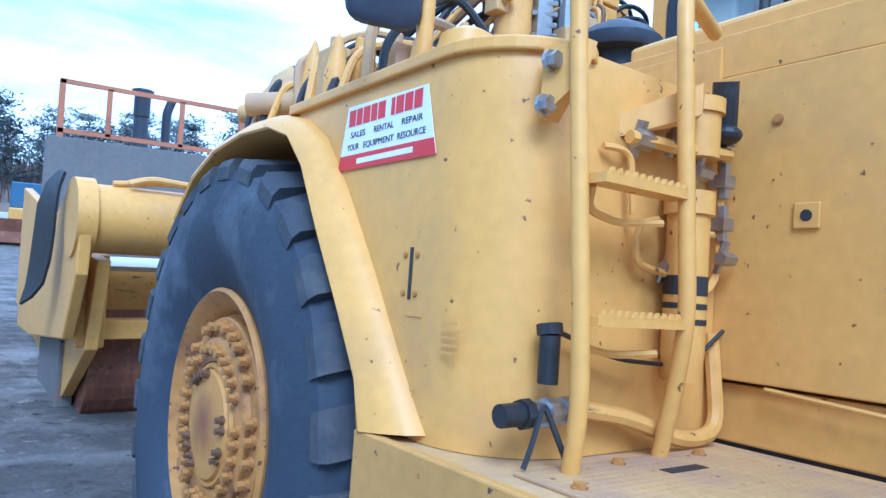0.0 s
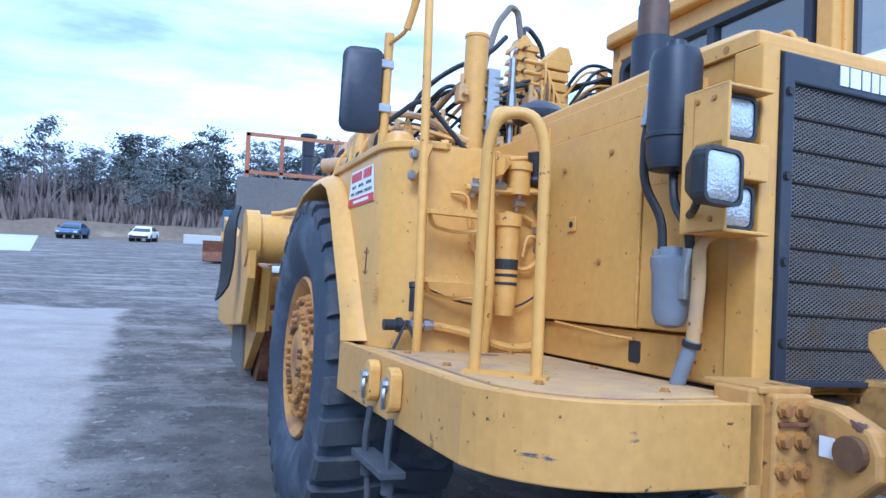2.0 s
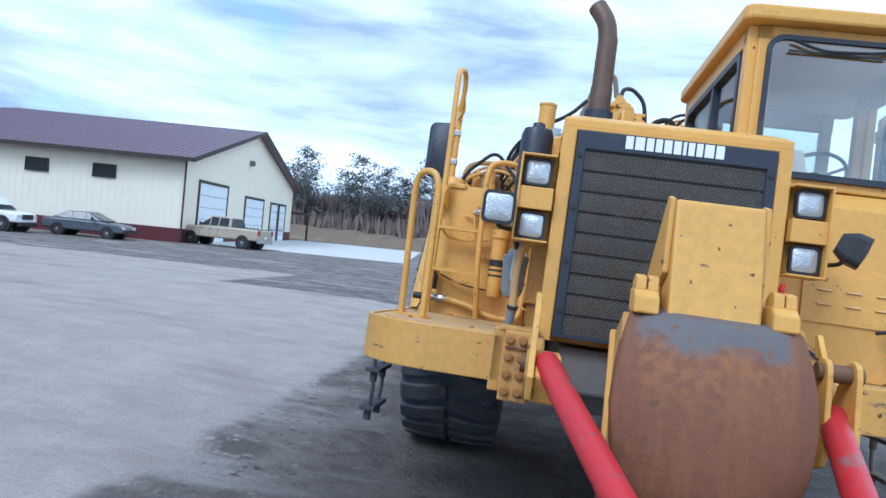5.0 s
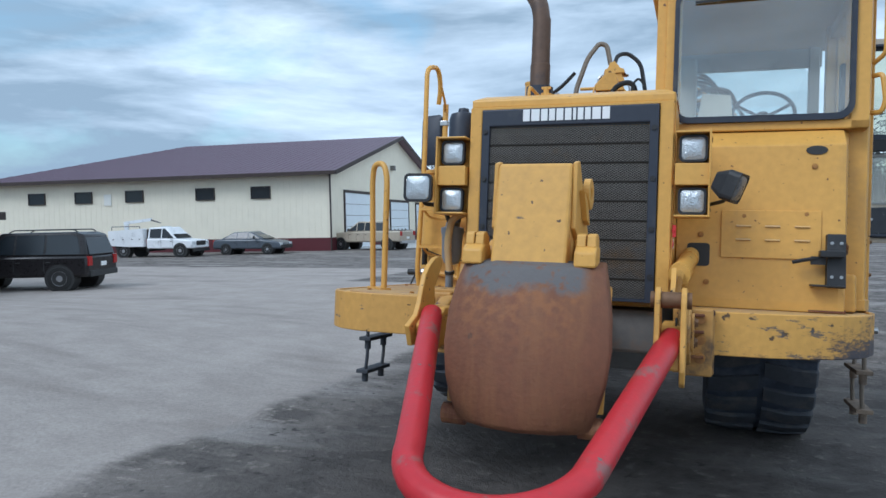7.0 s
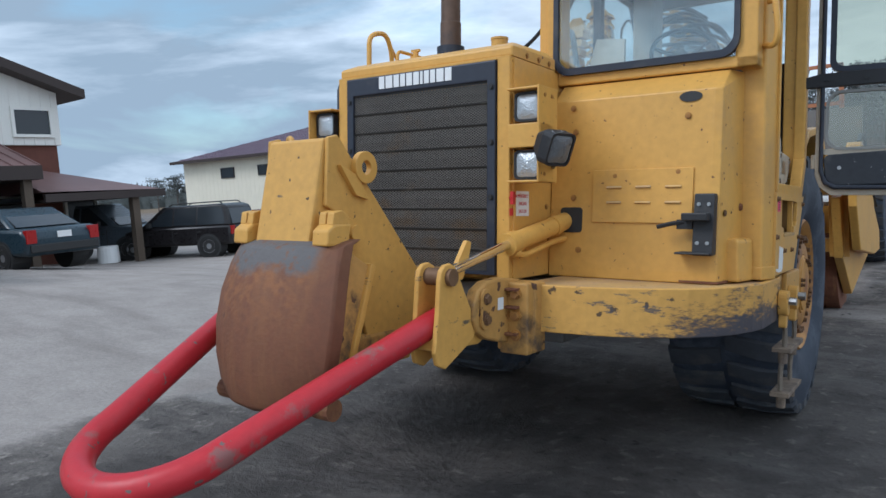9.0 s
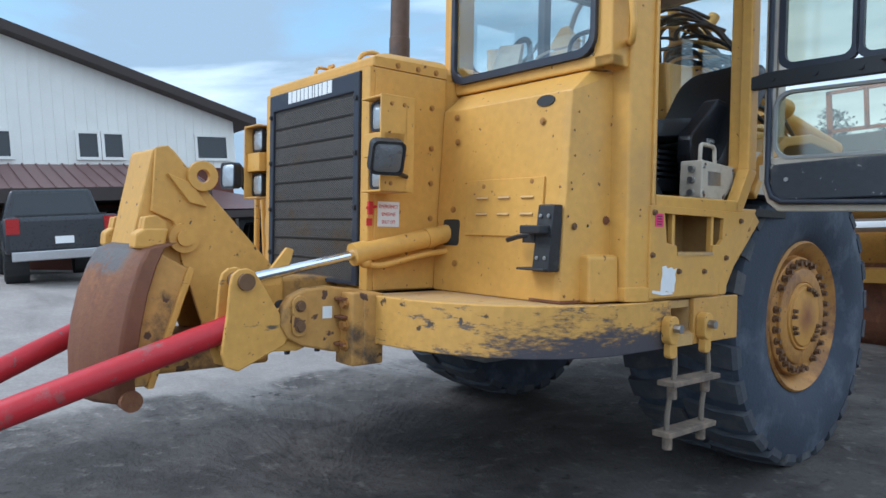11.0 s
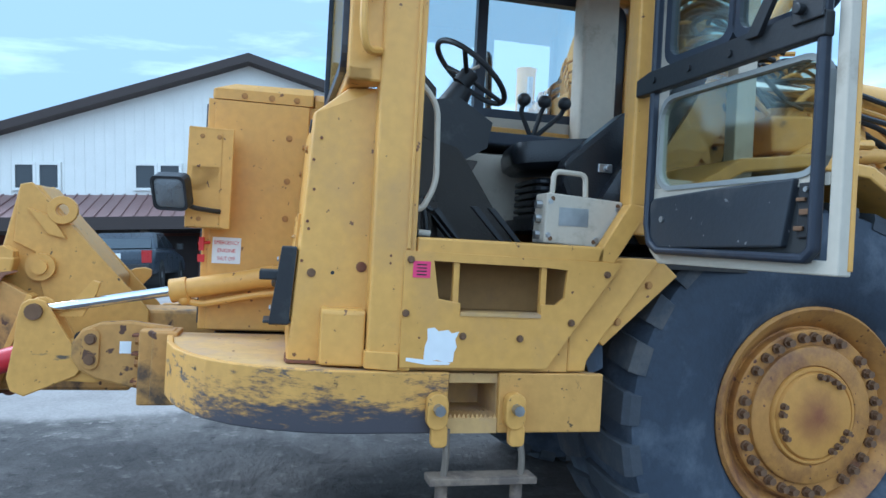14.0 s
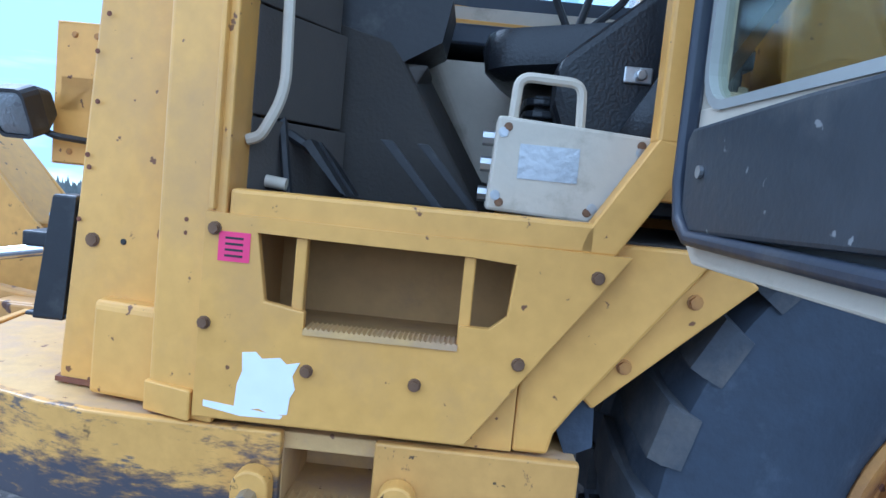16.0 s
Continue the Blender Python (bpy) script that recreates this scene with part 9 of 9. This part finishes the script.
def bulldozer(x, y, yaw):
    ob = thing("bulldozer", "blue-cabbed crawler dozer with rusty blade", "bulldozer", pose(x, y, lot(x, y), 0, 0, yaw))
    blue = mat("dozer_blue", (0.05, 0.11, 0.19), 0.5, vary=0.15)
    g = Mesh().prism([(-1.6, 0.1), (-1.9, 0.5), (-1.6, 0.9), (1.4, 0.9), (1.7, 0.5), (1.4, 0.1)], "y", -1.2, -0.75)
    g.prism([(-1.6, 0.1), (-1.9, 0.5), (-1.6, 0.9), (1.4, 0.9), (1.7, 0.5), (1.4, 0.1)], "y", 0.75, 1.2)
    part("track", g, GREYW, ob, bevel=0.03)
    g = Mesh().box((-1.5, -0.7, 0.6), (1.8, 0.7, 1.6))
    part("body", g, YELD, ob, bevel=0.05)
    g = Mesh().box((-1.2, -0.75, 1.6), (0.4, 0.75, 2.75))
    part("cab", g, blue, ob, bevel=0.05)
    g = Mesh().prism([(2.3, 0.1), (2.5, 0.15), (2.35, 0.6), (2.5, 1.15), (2.3, 1.1), (2.2, 0.6)], "y", -1.5, 1.5)
    part("blade", g, BROWN, ob, "rusty dozer blade")
    g = Mesh().box((0.5, -1.15, 0.4), (2.3, -0.95, 0.65)), 
    g[0].box((0.5, 0.95, 0.4), (2.3, 1.15, 0.65))
    part("push_arm", g[0], YELD, ob)


bulldozer(1.2, 37.0, 262)
g = Mesh().lathe([(0, 0.30), (0.02, 0.32), (0.5, 0.30), (0.52, 0.28), (0.52, 0.001)], (-18.2, 8.3, lot(-18.2, 8.3)), "z", 20)
tagged(part("waste_bin", g, WHITE, None), "pale round bin standing by a porch post", "bin")

# ---- trees and banks ----
BARK = mat("pine_bark", (0.15, 0.12, 0.105), 0.9, vary=0.3, bump=0.4)
# needle colour lifted towards pale grey to stand for distance haze
NEEDLE = mat("hazy_pine_needles", (0.120, 0.132, 0.126), 0.8, vary=0.35, scale=2, bump=0)
TWIG = mat("bare_twigs", (0.21, 0.175, 0.165), 0.9, vary=0.3, bump=0)
BRUSH = mat("dry_brush", (0.19, 0.15, 0.13), 0.9, vary=0.3, bump=0)
BANK = mat("earth_bank", (0.16, 0.12, 0.085), 0.95, vary=0.25, dirt=(0.26, 0.22, 0.15), dscale=0.3, bump=0.3)


def blades(rnd, centres, count, size, flat=0.5):
    """Many small slanting leaves or needle tufts round some centres."""
    verts, faces = [], []
    for c, r in centres:
        for _ in range(count):
            d = Vector((rnd.gauss(0, 1), rnd.gauss(0, 1), rnd.gauss(0, flat)))
            p = Vector(c) + d * r * 0.5
            a = Vector((rnd.uniform(-1, 1), rnd.uniform(-1, 1), rnd.uniform(-0.3, 0.8))).normalized() * size * rnd.uniform(0.6, 1.4)
            b = a.orthogonal().normalized() * size * rnd.uniform(0.18, 0.4)
            i = len(verts)
            verts += [p - a, p + b, p + a, p - b]
            faces.append((i, i + 1, i + 2, i + 3))
    return verts, faces


def pine_parts(seed, h):
    rnd = random.Random(seed)
    trunk = Mesh()
    lean = rnd.uniform(-0.03, 0.03)
    trunk.tube([(0, 0, -0.5), (lean * h * 0.5, 0, h * 0.5), (lean * h, 0, h)], [h * 0.015, h * 0.010, h * 0.003], 6)
    tufts = []
    z = h * rnd.uniform(0.34, 0.5)
    while z < h:
        reach = h * 0.22 * (1 - ((z / h) - 0.35) / 0.74) ** 0.6 * rnd.uniform(0.35, 1.3) + 0.4
        for _ in range(rnd.choice((1, 2, 2, 3))):
            a = rnd.uniform(0, 6.28)
            e = Vector((lean * z + reach * math.cos(a), reach * math.sin(a), z + reach * rnd.uniform(-0.1, 0.7)))
            trunk.tube([(lean * z, 0, z), e], [h * 0.004, h * 0.001], 4)
            for k in (0.55, 0.8, 1.0):
                if rnd.random() < 0.85:
                    tufts.append((Vector((lean * z, 0, z)).lerp(e, k), 0.6 + 0.42 * reach * rnd.uniform(0.5, 1)))
        z += h * rnd.uniform(0.018, 0.05)
    tufts.append(((lean * h, 0, h), 0.5))
    return trunk, tufts, rnd


def pine(x, y, h, seed):
    tree = thing("pine_tree", "tall thin pine with sparse dark crown at the lot edge", "tree", pose(x, y, lot(x, y), 0, 0, seed * 40), group="pines at the edge of the lot")
    trunk, tufts, rnd = pine_parts(seed, h)
    part("trunk", trunk, BARK, tree)
    v, f = blades(rnd, tufts, 15, 0.27, 0.42)
    me = bpy.data.meshes.new("crown")
    me.from_pydata([tuple(p) for p in v], [], f)
    me.materials.append(NEEDLE)
    c = new("crown", me)
    c.parent = tree
    return tree


def bare(x, y, h, seed):
    rnd = random.Random(seed)
    tree = thing("bare_tree", "leafless grey-brown tree at the edge of the lot", "tree", pose(x, y, lot(x, y), 0, 0, seed * 70), group="bare trees at the edge of the lot")
    g = Mesh()

    def grow(p, d, length, r, depth):
        e = p + d * length
        g.tube([p, p.lerp(e, 0.5) + Vector((rnd.uniform(-1, 1), rnd.uniform(-1, 1), 0)) * length * 0.06, e], [r, r * 0.8, r * 0.55], 4 if depth < 2 else 3)
        if depth < 4:
            for _ in range(3 if depth < 3 else 4):
                nd = (d + Vector((rnd.uniform(-1, 1), rnd.uniform(-1, 1), rnd.uniform(-0.2, 0.6))) * 0.62).normalized()
                grow(p.lerp(e, rnd.uniform(0.5, 1)), nd, length * rnd.uniform(0.5, 0.75), r * 0.5, depth + 1)
    grow(Vector((0, 0, -0.3)), Vector((0, 0, 1)), h * 0.38, h * 0.012, 0)
    part("trunk", g, TWIG, tree)
    return tree


rnd = random.Random(11)
pines, bares = [pine(-14, 96, 9.5, 1), pine(-11, 100, 10.5, 2), pine(-7, 97, 9.5, 3), pine(-2, 101, 11.5, 4), pine(4, 99, 10, 9)], [bare(-19, 95, 8, 5), bare(-15, 96, 10, 6), bare(-8, 97, 11, 7)]
x = -74.0
while x < 30:
    y = 92 + rnd.uniform(-3, 12) + (0 if x > -40 else (-40 - x) * 0.2)
    src = rnd.choice(pines) if rnd.random() < 0.55 else rnd.choice(bares)
    s = rnd.uniform(0.80, 1.42) * (0.72 if x < -17 else 1.0)
    o = copy_thing(src, pose(x, y, 0, 0, 0, rnd.uniform(0, 360)))
    o.scale = (s, s, s * rnd.uniform(0.95, 1.1))
    x += rnd.uniform(0.55, 1.25)
for bx, by in ((-64, 30), (-68, 36), (-72, 25), (-66, 20), (-75, 32), (-70, 44), (-62, 41), (-78, 40)):
    o = copy_thing(rnd.choice(pines), pose(bx, by, 0, 0, 0, rnd.uniform(0, 360)))
    o.scale = (0.62, 0.62, 0.42)


def brush():
    """Undergrowth and far woods under the trees."""
    rnd = random.Random(5)
    verts, faces = [], []
    for _ in range(30000):
        x, y = rnd.uniform(-90, 45), rnd.uniform(88, 112)
        h = rnd.uniform(2.0, 7.5) * (1.0 if y > 94 else 0.55)
        a, w = rnd.uniform(-0.25, 0.25), rnd.uniform(0.04, 0.12)
        i = len(verts)
        verts += [(x - w, y, 0), (x + w, y, 0), (x + a * h + w * 2.2, y + rnd.uniform(-0.5, 0.5), h * 0.7), (x + a * h, y, h), (x + a * h - w * 2.2, y, h * 0.6)]
        faces.append((i, i + 1, i + 2, i + 3, i + 4))
    me = bpy.data.meshes.new("undergrowth")
    me.from_pydata(verts, [], faces)
    me.materials.append(BRUSH)
    tagged(new("undergrowth", me), "dry brown undergrowth under the trees", "brush", kind="stuff")


brush()


def earth_bank():
    rnd = random.Random(8)
    xs = [-95 + 2.5 * i for i in range(58)]
    prof = [(82, -0.05), (83.5, 0.6), (85, 1.3), (86.5, 1.6), (89, 1.5), (92, 1.9), (96, 2.0), (115, 2.0), (116, -0.1)]
    g = Mesh()
    g.rings([[(x + rnd.uniform(-0.4, 0.4), y + rnd.uniform(-0.5, 0.5), z * rnd.uniform(0.7, 1.2)) for y, z in prof] for x in xs])
    tagged(part("earth_bank", g, BANK, None, smooth=True), "low earth bank with dry grass along the lot", "bank", kind="structure")


earth_bank()


def far_woods():
    """A ragged ring of distant trees, each a few upright slivers."""
    rnd = random.Random(3)
    verts, faces = [], []
    for _ in range(9000):
        a, r = rnd.uniform(0, 2 * math.pi), rnd.uniform(250, 300)
        h = rnd.uniform(6, 11) + 3 * noise.noise((a * 14, 0, 0))
        c, t = Vector((r * math.cos(a), r * math.sin(a) + 20, -1)), Vector((-math.sin(a), math.cos(a), 0))
        w, lean = rnd.uniform(0.5, 1.6), rnd.uniform(-0.8, 0.8)
        i = len(verts)
        verts += [c - t * w * 0.5, c + t * w * 0.5, c + t * (w + lean) + Vector((0, 0, h * 0.6)), c + t * lean + Vector((0, 0, h)), c - t * (w - lean) + Vector((0, 0, h * 0.55))]
        faces.append((i, i + 1, i + 2, i + 3, i + 4))
    me = bpy.data.meshes.new("far_woods")
    me.from_pydata([tuple(p) for p in verts], [], faces)
    me.materials.append(NEEDLE)
    tagged(new("far_woods", me), "distant dark woods round the lot", "woods", kind="stuff")


far_woods()
